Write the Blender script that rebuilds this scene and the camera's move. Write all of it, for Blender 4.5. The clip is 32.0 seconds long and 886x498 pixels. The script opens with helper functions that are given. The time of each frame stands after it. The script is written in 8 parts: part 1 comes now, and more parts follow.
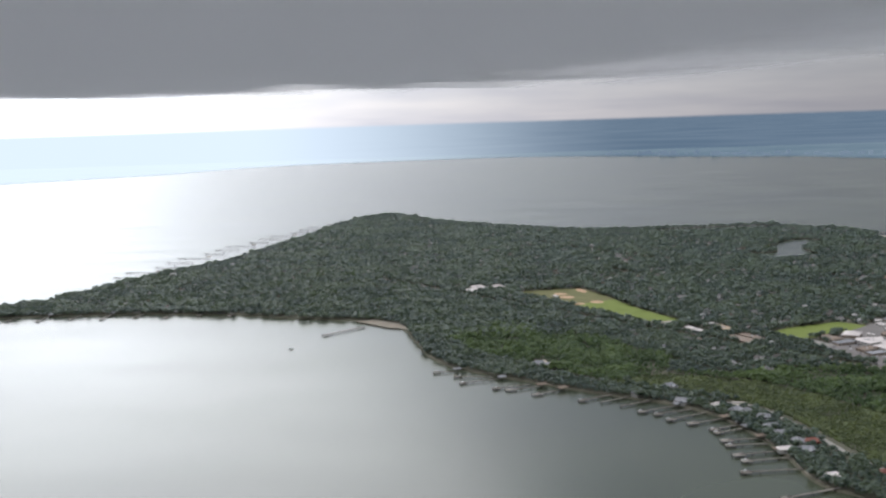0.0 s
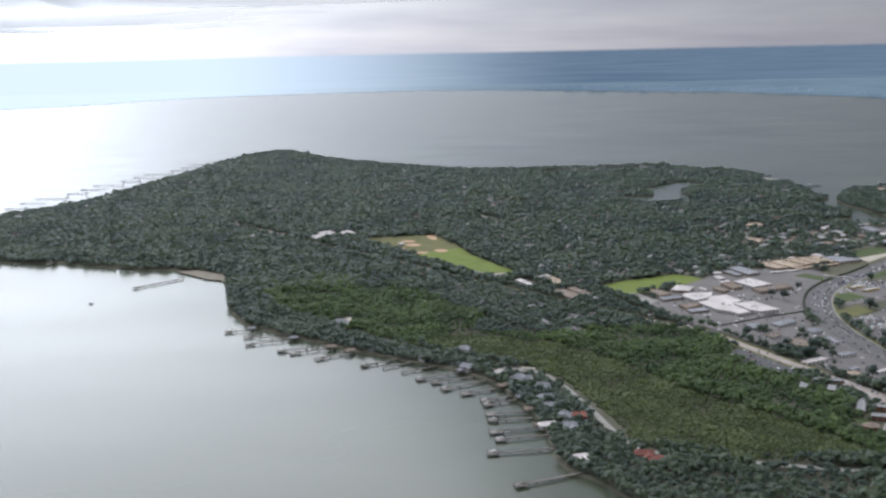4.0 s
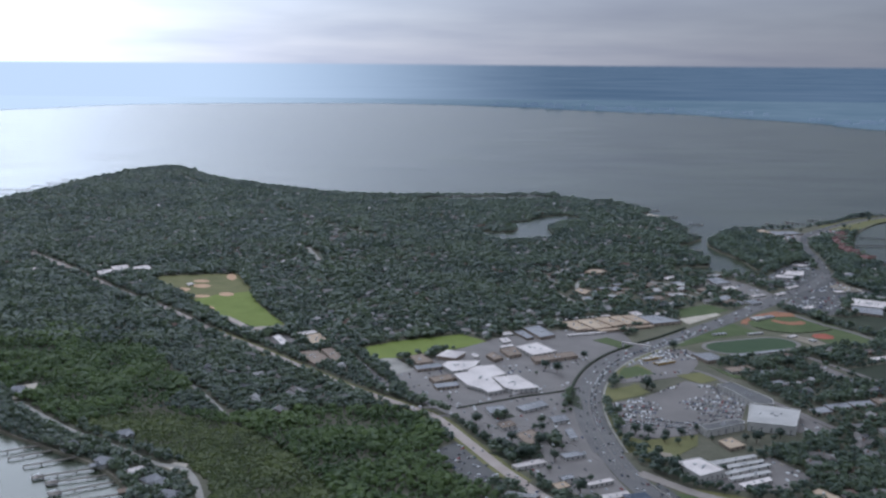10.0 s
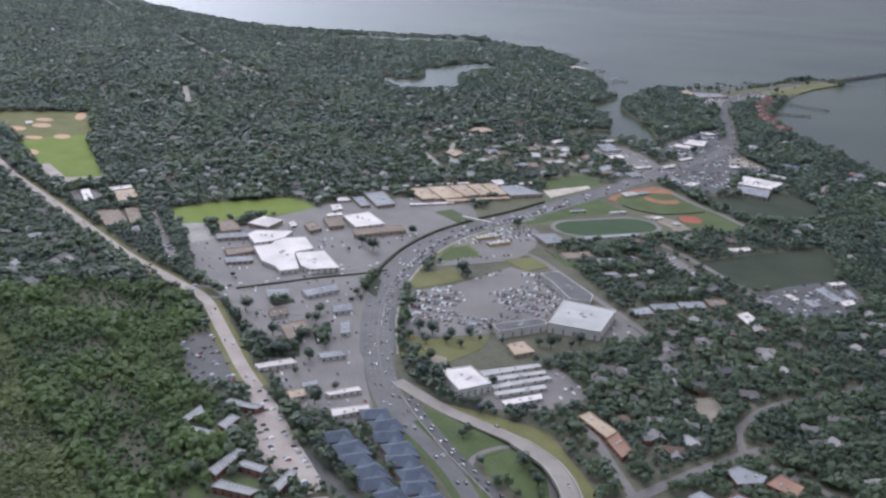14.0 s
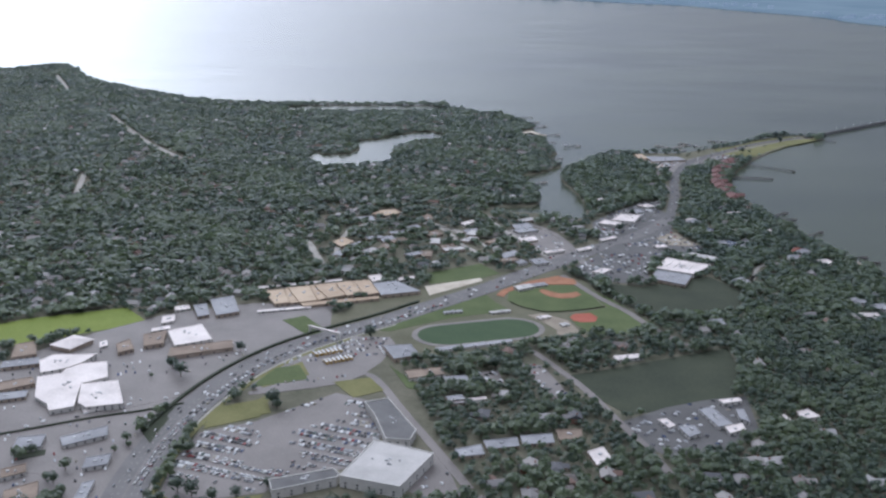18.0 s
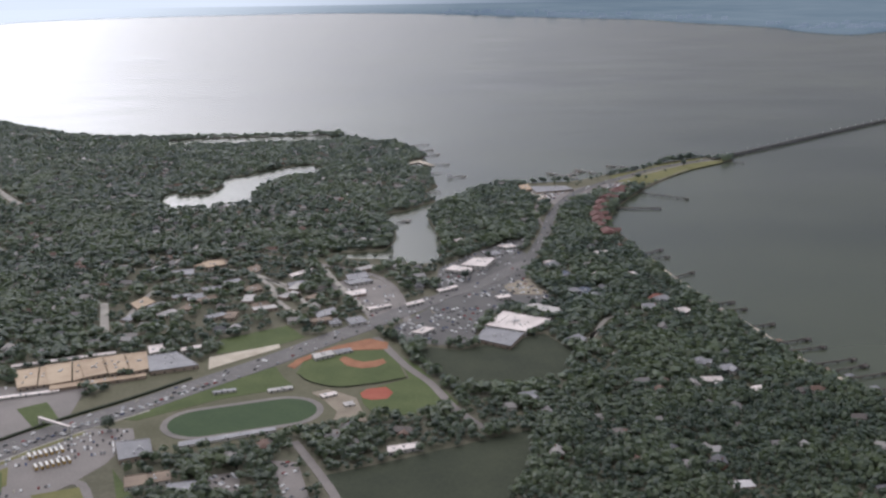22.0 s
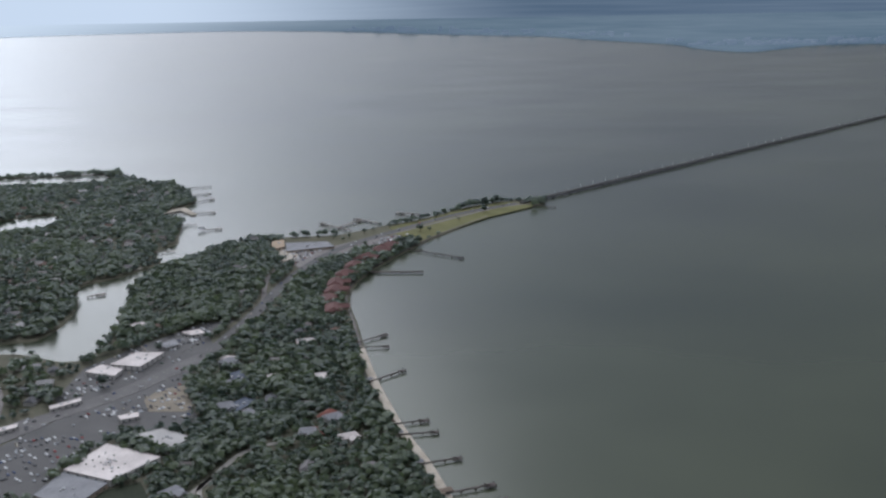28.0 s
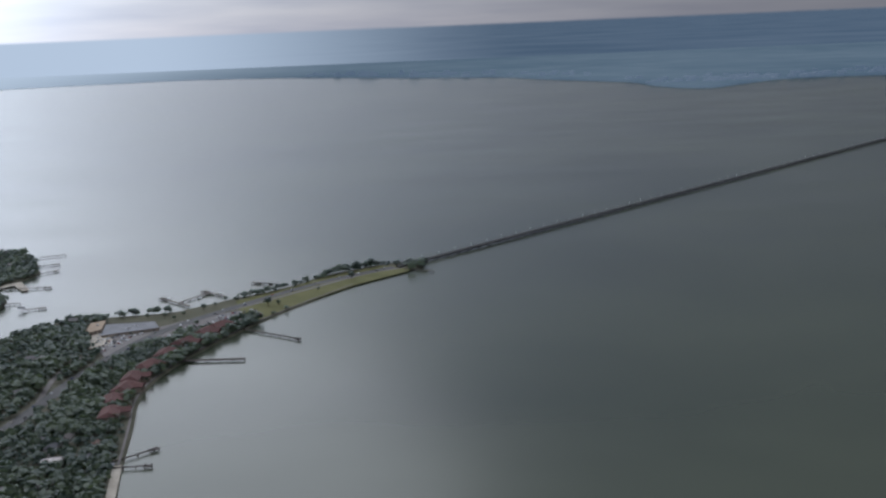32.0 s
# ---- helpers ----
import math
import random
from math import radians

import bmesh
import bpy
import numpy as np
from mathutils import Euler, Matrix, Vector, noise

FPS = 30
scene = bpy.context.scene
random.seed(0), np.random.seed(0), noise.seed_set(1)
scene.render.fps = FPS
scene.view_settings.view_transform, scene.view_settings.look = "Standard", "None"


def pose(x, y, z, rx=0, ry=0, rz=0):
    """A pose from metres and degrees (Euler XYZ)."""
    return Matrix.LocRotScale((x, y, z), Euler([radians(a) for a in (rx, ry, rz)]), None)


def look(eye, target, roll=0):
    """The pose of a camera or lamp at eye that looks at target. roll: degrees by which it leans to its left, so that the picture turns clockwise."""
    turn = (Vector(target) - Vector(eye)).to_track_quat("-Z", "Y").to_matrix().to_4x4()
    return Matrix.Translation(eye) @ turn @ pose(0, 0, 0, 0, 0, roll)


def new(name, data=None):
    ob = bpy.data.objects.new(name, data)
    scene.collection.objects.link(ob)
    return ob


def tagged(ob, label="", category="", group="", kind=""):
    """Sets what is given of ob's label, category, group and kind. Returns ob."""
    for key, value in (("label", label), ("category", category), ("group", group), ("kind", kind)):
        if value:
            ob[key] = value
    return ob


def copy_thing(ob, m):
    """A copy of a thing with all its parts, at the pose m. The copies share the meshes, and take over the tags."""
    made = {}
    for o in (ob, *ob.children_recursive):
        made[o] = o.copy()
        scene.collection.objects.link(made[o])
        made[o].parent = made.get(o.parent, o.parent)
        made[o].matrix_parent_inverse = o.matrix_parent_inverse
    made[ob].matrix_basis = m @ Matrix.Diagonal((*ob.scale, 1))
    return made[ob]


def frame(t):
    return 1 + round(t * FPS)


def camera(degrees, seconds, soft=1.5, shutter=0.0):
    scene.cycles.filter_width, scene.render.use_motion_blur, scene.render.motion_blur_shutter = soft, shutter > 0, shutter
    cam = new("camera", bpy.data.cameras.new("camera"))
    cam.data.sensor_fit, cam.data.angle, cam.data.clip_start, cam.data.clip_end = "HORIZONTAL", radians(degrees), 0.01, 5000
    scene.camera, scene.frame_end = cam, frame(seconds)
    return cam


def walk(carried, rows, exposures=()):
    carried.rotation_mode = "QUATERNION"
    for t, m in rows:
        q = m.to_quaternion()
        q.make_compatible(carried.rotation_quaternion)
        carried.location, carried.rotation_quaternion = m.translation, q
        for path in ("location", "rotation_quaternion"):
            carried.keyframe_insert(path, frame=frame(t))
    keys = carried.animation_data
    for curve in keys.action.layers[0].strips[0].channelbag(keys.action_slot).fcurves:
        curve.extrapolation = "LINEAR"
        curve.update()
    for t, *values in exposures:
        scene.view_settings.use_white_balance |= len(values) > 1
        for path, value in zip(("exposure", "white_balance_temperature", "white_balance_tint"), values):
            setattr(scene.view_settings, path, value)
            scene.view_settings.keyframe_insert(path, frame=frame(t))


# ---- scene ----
cam = camera(43.29, 32.0, soft=2.5)
ROWS = [
    (0.0, 0.0, 0.0, 148.87, 83.584, 1.79, -0.202),
    (0.5, 10.78, 5.45, 149.24, 83.349, 1.599, -0.137),
    (1.0, 21.56, 10.92, 149.61, 82.908, 1.539, -0.266),
    (1.5, 32.34, 16.4, 149.97, 82.416, 1.586, -0.507),
    (2.0, 43.14, 21.94, 150.33, 82.001, 1.709, -0.907),
    (2.5, 54.02, 27.56, 150.67, 81.675, 1.73, -1.418),
    (3.0, 65.02, 33.31, 151.02, 81.282, 1.8, -1.97),
    (3.5, 76.16, 39.21, 151.37, 80.63, 1.616, -2.397),
    (5.5, 124.16, 66.04, 152.93, 79.266, -0.155, -3.832),
    (6.0, 136.14, 73.38, 153.48, 79.583, -0.694, -3.973),
    (6.5, 148.04, 80.84, 154.06, 80.049, -1.023, -4.056),
    (7.0, 159.92, 88.49, 154.66, 80.665, -0.999, -4.041),
    (7.5, 171.78, 96.34, 155.28, 81.194, -0.829, -3.935),
    (8.0, 183.62, 104.36, 155.9, 81.644, -0.457, -3.773),
    (8.5, 195.38, 112.43, 156.52, 81.898, -0.089, -3.553),
    (9.0, 207.04, 120.5, 157.13, 81.693, 0.052, -3.407),
    (9.5, 218.6, 128.52, 157.74, 81.187, -0.077, -3.25),
    (10.0, 230.09, 136.4, 158.35, 80.599, -0.462, -3.139),
    (10.5, 241.47, 144.14, 158.94, 79.203, -0.806, -3.349),
    (11.0, 252.73, 151.72, 159.53, 74.607, -1.232, -3.677),
    (11.5, 263.99, 159.14, 160.13, 71.33, -1.781, -3.802),
    (12.0, 275.28, 166.43, 160.73, 70.511, -2.307, -3.739),
    (12.5, 286.52, 173.68, 161.36, 70.195, -2.733, -3.692),
    (13.0, 297.75, 181.06, 161.99, 70.397, -3.055, -3.498),
    (13.5, 309.03, 188.74, 162.61, 71.128, -3.218, -3.182),
    (14.0, 320.32, 196.83, 163.2, 72.084, -3.353, -2.776),
    (14.5, 331.66, 205.43, 163.74, 72.928, -3.316, -2.441),
    (15.0, 343.09, 214.54, 164.23, 73.461, -3.002, -2.245),
    (15.5, 354.64, 224.06, 164.69, 73.869, -2.657, -2.078),
    (17.5, 403.51, 267.34, 165.84, 74.706, -1.046, -1.198),
    (18.0, 415.09, 276.92, 165.9, 74.888, -0.729, -1.038),
    (18.5, 426.44, 286.15, 165.91, 74.962, -0.433, -0.967),
    (19.0, 437.59, 295.03, 165.86, 74.985, -0.233, -0.946),
    (19.5, 448.56, 303.69, 165.75, 75.03, -0.054, -0.998),
    (20.0, 459.49, 312.4, 165.55, 75.073, 0.044, -1.051),
    (20.5, 470.51, 321.49, 165.3, 75.155, 0.261, -1.193),
    (21.0, 481.71, 331.2, 164.98, 75.249, 0.508, -1.527),
    (21.5, 493.06, 341.52, 164.62, 75.349, 0.747, -1.836),
    (22.0, 504.4, 352.28, 164.19, 75.824, 0.825, -2.179),
    (22.5, 515.62, 363.26, 163.73, 76.811, 0.822, -2.697),
    (23.0, 526.73, 374.33, 163.25, 78.056, 0.891, -3.521),
    (23.5, 537.78, 385.41, 162.8, 78.068, 0.787, -4.496),
    (24.0, 548.8, 396.47, 162.4, 76.612, 0.818, -5.284),
    (24.5, 559.79, 407.44, 162.05, 75.53, 0.631, -5.738),
    (26.5, 604.23, 450.94, 161.81, 74.503, 0.33, -5.511),
    (27.0, 615.73, 461.95, 161.66, 74.908, 0.615, -5.393),
    (27.5, 627.28, 472.95, 161.48, 75.588, 0.847, -5.286),
    (28.0, 638.81, 483.9, 161.22, 76.571, 0.938, -5.228),
    (28.5, 650.27, 494.73, 160.88, 77.649, 0.77, -5.229),
    (29.0, 661.64, 505.41, 160.44, 78.244, 0.705, -5.372),
    (29.5, 672.92, 515.95, 159.9, 78.335, 0.977, -5.511),
    (30.0, 684.13, 526.37, 159.28, 78.327, 1.608, -5.721),
    (30.5, 695.29, 536.71, 158.6, 78.391, 1.628, -5.775),
    (31.0, 706.45, 547.0, 157.88, 78.44, 1.843, -5.881),
    (31.5, 717.64, 557.28, 157.12, 78.552, 2.047, -5.927),
    (32.0, 728.86, 567.55, 156.34, 78.669, 2.356, -5.988)
]
EXPOSURES = [(0.0, 0.38, 5950, 11), (3.5, 0.42, 5750, 11), (7.0, 0.2, 5500, 11), (10.0, 0.05, 5250, 12), (11.0, 0.0, 5250, 12), (12.0, 0.52, 5350, 14), (15.0, 0.58, 5500, 16), (19.0, 0.46, 5450, 14), (20.8, 0.4, 5850, 16), (22.0, 0.3, 6050, 17), (23.0, -0.05, 5800, 15), (24.5, 0.1, 5750, 15), (26.5, 0.1, 5750, 15), (28.5, -0.06, 5650, 12), (30.0, -0.2, 5600, 12), (32.0, -0.32, 5550, 12)]
walk(cam, [(t, pose(x, y, z, rx, ry, rz)) for t, x, y, z, rx, ry, rz in ROWS], EXPOSURES)

# ---- world and sun ----
SUN_AZ, SUN_EL = -20.0, 34.0   # degrees left of the y axis, and above the horizon


def sky_world():
    w = bpy.data.worlds.new("hazy_sky")
    scene.world = w
    w.use_nodes = True
    nt = w.node_tree
    nt.nodes.clear()
    N, L = nt.nodes.new, nt.links.new

    def put(sock, v):
        if isinstance(v, bpy.types.NodeSocket):
            L(v, sock)
        else:
            sock.default_value = v

    def m(op, a, b=0.0, clamp=False):
        n = N("ShaderNodeMath")
        n.operation, n.use_clamp = op, clamp
        put(n.inputs[0], a), put(n.inputs[1], b)
        return n.outputs[0]

    def mix(f, a, b, mode="MIX"):
        n = N("ShaderNodeMix")
        n.data_type, n.blend_type = "RGBA", mode
        put(n.inputs["Factor"], f)
        put(n.inputs[6], a), put(n.inputs[7], b)
        return n.outputs[2]

    def ramp(v, stops):
        n = N("ShaderNodeValToRGB")
        put(n.inputs[0], v)
        e = n.color_ramp.elements
        while len(e) < len(stops):
            e.new(0.5)
        for k, (p, c) in zip(e, stops):
            k.position, k.color = p, (*c, 1)
        return n.outputs[0]

    tc = N("ShaderNodeTexCoord").outputs["Generated"]
    sep = N("ShaderNodeSeparateXYZ")
    L(tc, sep.inputs[0])
    x, y, z = sep.outputs
    sky = N("ShaderNodeTexSky")
    sky.sky_type, sky.sun_disc = "NISHITA", False
    sky.sun_elevation, sky.sun_rotation = radians(SUN_EL), radians(SUN_AZ)
    clear = mix(1.0, sky.outputs[0], (0.09, 0.09, 0.09, 1), "MULTIPLY")
    # a ceiling of cloud, seen flat from below
    up = m("ADD", m("MAXIMUM", z, 0.0), 0.10)
    comb = N("ShaderNodeCombineXYZ")
    put(comb.inputs[0], m("DIVIDE", x, up)), put(comb.inputs[1], m("DIVIDE", y, up))
    noise_n = N("ShaderNodeTexNoise")
    L(comb.outputs[0], noise_n.inputs["Vector"])
    noise_n.inputs["Scale"].default_value, noise_n.inputs["Detail"].default_value = 0.55, 6.0
    cloud_v = noise_n.outputs[0]
    over = ramp(m("MULTIPLY", z, 1.0), [(0.0, (0.57, 0.545, 0.56)), (0.04, (0.58, 0.56, 0.565)), (0.12, (0.56, 0.56, 0.60)), (0.33, (0.46, 0.50, 0.56)), (0.62, (1.75, 1.75, 1.75)), (1.0, (3.7, 3.62, 3.55))])
    over = mix(1.0, over, ramp(cloud_v, [(0.30, (0.82, 0.82, 0.84)), (0.52, (0.98, 0.98, 0.98)), (0.72, (1.14, 1.13, 1.12))]), "MULTIPLY")
    cover = ramp(cloud_v, [(0.35, (0.95, 0.95, 0.95)), (0.75, (0.80, 0.80, 0.80))])
    # glow of the hidden sun through the cloud gap
    ga, ge = radians(SUN_AZ), radians(5)
    g = Vector((math.sin(ga) * math.cos(ge), math.cos(ga) * math.cos(ge), math.sin(ge)))
    d = m("ADD", m("ADD", m("MULTIPLY", x, g.x), m("MULTIPLY", y, g.y)), m("MULTIPLY", z, g.z))
    d = m("MAXIMUM", d, 0.0)
    side = m("ADD", m("MULTIPLY", m("POWER", d, 5.0), 0.70), 0.33)
    lit = mix(1.0, mix(cover, clear, over), side, "MULTIPLY")
    glow = m("ADD", m("MULTIPLY", m("POWER", d, 150.0), 0.9), m("MULTIPLY", m("POWER", d, 24.0), 0.42))
    lit = mix(glow, lit, (0.95, 0.99, 1.0, 1), "ADD")
    # far land under the horizon, its haze and sunward glow painted into the colour
    down = m("MAXIMUM", m("MULTIPLY", z, -1.0), 0.0015)
    spot = N("ShaderNodeCombineXYZ")
    put(spot.inputs[0], m("DIVIDE", m("MULTIPLY", x, 157.0), down)), put(spot.inputs[1], m("DIVIDE", m("MULTIPLY", y, 157.0), down))
    woods = N("ShaderNodeTexNoise")
    L(spot.outputs[0], woods.inputs["Vector"])
    woods.inputs["Scale"].default_value, woods.inputs["Detail"].default_value = 0.0011, 4.0
    far_col = ramp(woods.outputs[0], [(0.35, (0.094, 0.134, 0.178)), (0.68, (0.138, 0.180, 0.222))])
    bright = N("ShaderNodeMapRange")
    bright.interpolation_type = "SMOOTHSTEP"
    put(bright.inputs[0], m("DIVIDE", x, m("MAXIMUM", y, 0.05)))
    bright.inputs[1].default_value, bright.inputs[2].default_value = 0.18, -0.18
    haze = mix(bright.outputs[0], far_col, (0.63, 0.70, 0.75, 1))
    above = m("MULTIPLY", m("ADD", z, 0.0015), 420.0, True)
    col = mix(above, haze, lit)
    bg = N("ShaderNodeBackground")
    L(col, bg.inputs[0])
    bg.inputs[1].default_value = 1.0
    L(bg.outputs[0], N("ShaderNodeOutputWorld").inputs[0])


sky_world()
sun = new("sun", bpy.data.lights.new("sun", "SUN"))
sun.data.energy, sun.data.angle, sun.data.color = 1.1, radians(50), (1.0, 0.95, 0.86)
sd = Vector((math.sin(radians(SUN_AZ)) * math.cos(radians(SUN_EL)), math.cos(radians(SUN_AZ)) * math.cos(radians(SUN_EL)), math.sin(radians(SUN_EL))))
sun.matrix_world = look((sd.x * 900, sd.y * 900, sd.z * 900), (0, 0, 0))

# ---- materials ----
MATS = {}


def material(name, dark, light, scale=0.2, rough=0.8, fine=4.0, bump=0.0, vary=0.0, spec=0.3, metal=0.0, attr="", island=0.0, ramp_cols=None, stretch=None):
    """A surface with two scales of variation in world space; vary: by object; island: by loose piece; attr: by a point value."""
    mt = bpy.data.materials.new(name)
    mt.use_nodes = True
    nt = mt.node_tree
    N, L = nt.nodes.new, nt.links.new
    b = nt.nodes["Principled BSDF"]
    b.inputs["Roughness"].default_value, b.inputs["Metallic"].default_value = rough, metal
    b.inputs["Specular IOR Level"].default_value = spec
    geo = N("ShaderNodeNewGeometry")
    vec = geo.outputs["Position"]
    if stretch:
        mp = N("ShaderNodeMapping")
        mp.inputs["Scale"].default_value = stretch
        L(vec, mp.inputs[0])
        vec = mp.outputs[0]

    def tex(s, detail):
        n = N("ShaderNodeTexNoise")
        n.inputs["Scale"].default_value, n.inputs["Detail"].default_value = s, detail
        L(vec, n.inputs["Vector"])
        return n.outputs[0]

    def m(op, a, c):
        n = N("ShaderNodeMath")
        n.operation = op
        for i, v in enumerate((a, c)):
            if isinstance(v, bpy.types.NodeSocket):
                L(v, n.inputs[i])
            else:
                n.inputs[i].default_value = v
        return n.outputs[0]

    big, small = tex(scale, 3.0), tex(fine, 2.0)
    v = m("ADD", m("MULTIPLY", m("SUBTRACT", big, 0.5), 1.6), m("MULTIPLY", m("SUBTRACT", small, 0.5), 1.0))
    if vary:
        oi = N("ShaderNodeObjectInfo")
        v = m("ADD", v, m("MULTIPLY", m("SUBTRACT", oi.outputs["Random"], 0.5), vary))
    if island:
        v = m("ADD", v, m("MULTIPLY", m("SUBTRACT", geo.outputs["Random Per Island"], 0.5), island))
    if attr:
        at = N("ShaderNodeAttribute")
        at.attribute_name = attr
        v = m("ADD", v, m("MULTIPLY", m("SUBTRACT", at.outputs["Fac"], 0.5), 1.1))
    v = m("ADD", v, 0.5)
    r = N("ShaderNodeValToRGB")
    e = r.color_ramp.elements
    e[0].color, e[1].color = (*dark, 1), (*light, 1)
    if ramp_cols:
        oi = N("ShaderNodeObjectInfo")
        r2 = N("ShaderNodeValToRGB")
        r2.color_ramp.interpolation = "CONSTANT"
        e2 = r2.color_ramp.elements
        while len(e2) < len(ramp_cols):
            e2.new(0.5)
        for k, (p, c) in zip(e2, ramp_cols):
            k.position, k.color = p, (*c, 1)
        src = geo.outputs["Random Per Island"] if island else oi.outputs["Random"]
        L(src, r2.inputs[0])
        L(r2.outputs[0], b.inputs["Base Color"])
    else:
        L(v, r.inputs[0])
        L(r.outputs[0], b.inputs["Base Color"])
    if bump:
        bn = N("ShaderNodeBump")
        bn.inputs["Strength"].default_value, bn.inputs["Distance"].default_value = bump, 0.3
        L(m("ADD", big, small), bn.inputs["Height"])
        L(bn.outputs[0], b.inputs["Normal"])
    MATS[name] = mt
    return mt


def water_material():
    mt = bpy.data.materials.new("bay_water")
    mt.use_nodes = True
    nt = mt.node_tree
    N, L = nt.nodes.new, nt.links.new
    b = nt.nodes["Principled BSDF"]
    b.inputs["IOR"].default_value = 1.333
    geo = N("ShaderNodeNewGeometry")

    def tex(scale, sx, sy, rot, detail):
        mp = N("ShaderNodeMapping")
        mp.inputs["Scale"].default_value = (sx, sy, 1)
        mp.inputs["Rotation"].default_value = (0, 0, radians(rot))
        L(geo.outputs["Position"], mp.inputs[0])
        n = N("ShaderNodeTexNoise")
        n.inputs["Scale"].default_value, n.inputs["Detail"].default_value = scale, detail
        L(mp.outputs[0], n.inputs["Vector"])
        return n.outputs[0]

    def ramp(v, stops):
        n = N("ShaderNodeValToRGB")
        L(v, n.inputs[0])
        e = n.color_ramp.elements
        for k, (p, c) in zip(e, stops):
            k.position, k.color = p, (*c, 1)
        return n.outputs[0]

    L(ramp(tex(0.004, 1, 1, 20, 3), [(0.35, (0.040, 0.049, 0.030)), (0.68, (0.073, 0.083, 0.050))]), b.inputs["Base Color"])
    L(ramp(tex(0.006, 1, 2.2, 25, 4), [(0.30, (0.21, 0.21, 0.21)), (0.70, (0.25, 0.25, 0.25))]), b.inputs["Roughness"])
    # broad slow swells lean the surface a little to and fro
    lean, nz = N("ShaderNodeCombineXYZ"), N("ShaderNodeVectorMath")
    for k, (s, rot) in enumerate(((0.004, -28), (0.006, 40))):
        mr = N("ShaderNodeMapRange")
        L(tex(s, 0.6, 1.6, rot, 3), mr.inputs[0])
        mr.inputs[3].default_value, mr.inputs[4].default_value = -0.005, 0.005
        L(mr.outputs[0], lean.inputs[k])
    lean.inputs[2].default_value = 1.0
    nz.operation = "NORMALIZE"
    L(lean.outputs[0], nz.inputs[0]), L(nz.outputs[0], b.inputs["Normal"])
    MATS["water"] = mt


def distance_material():
    """The far shore: a backdrop with its blue haze painted into the emission."""
    mt = bpy.data.materials.new("far_haze")
    mt.use_nodes = True
    nt = mt.node_tree
    N, L = nt.nodes.new, nt.links.new
    b = nt.nodes["Principled BSDF"]
    b.inputs["Roughness"].default_value = 1.0
    b.inputs["Specular IOR Level"].default_value = 0.0
    geo = N("ShaderNodeNewGeometry")

    def tex(scale, detail):
        n = N("ShaderNodeTexNoise")
        n.inputs["Scale"].default_value, n.inputs["Detail"].default_value = scale, detail
        L(geo.outputs["Position"], n.inputs["Vector"])
        return n.outputs[0]

    # woods and clearings at two sizes, both in the painted haze blue
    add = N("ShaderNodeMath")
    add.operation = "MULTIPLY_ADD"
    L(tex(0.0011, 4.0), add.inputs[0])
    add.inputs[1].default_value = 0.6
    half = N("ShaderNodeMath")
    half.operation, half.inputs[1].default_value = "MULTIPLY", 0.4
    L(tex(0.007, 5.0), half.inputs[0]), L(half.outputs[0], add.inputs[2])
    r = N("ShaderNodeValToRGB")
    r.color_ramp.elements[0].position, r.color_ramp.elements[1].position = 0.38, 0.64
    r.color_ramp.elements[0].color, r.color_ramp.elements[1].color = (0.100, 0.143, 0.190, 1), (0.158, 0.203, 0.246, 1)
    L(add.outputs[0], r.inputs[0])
    # sun glow painted in: haze emission whitens with bearing towards the sun's side
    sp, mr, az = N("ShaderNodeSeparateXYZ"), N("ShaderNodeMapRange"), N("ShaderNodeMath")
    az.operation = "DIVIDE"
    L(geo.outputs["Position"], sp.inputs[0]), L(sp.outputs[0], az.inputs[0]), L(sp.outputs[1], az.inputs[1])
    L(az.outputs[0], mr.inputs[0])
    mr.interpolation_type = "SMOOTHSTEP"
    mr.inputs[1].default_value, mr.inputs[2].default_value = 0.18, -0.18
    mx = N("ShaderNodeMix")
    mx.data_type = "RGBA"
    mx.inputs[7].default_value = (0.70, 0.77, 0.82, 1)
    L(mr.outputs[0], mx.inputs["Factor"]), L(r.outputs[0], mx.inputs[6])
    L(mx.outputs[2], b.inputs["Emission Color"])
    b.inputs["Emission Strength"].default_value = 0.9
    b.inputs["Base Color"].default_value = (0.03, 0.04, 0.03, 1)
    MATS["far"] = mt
    # far town: same painted haze emission over a lighter base
    pale = MATS["far_pale_haze"] = mt.copy()
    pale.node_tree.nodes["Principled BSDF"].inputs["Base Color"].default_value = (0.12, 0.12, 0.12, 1)




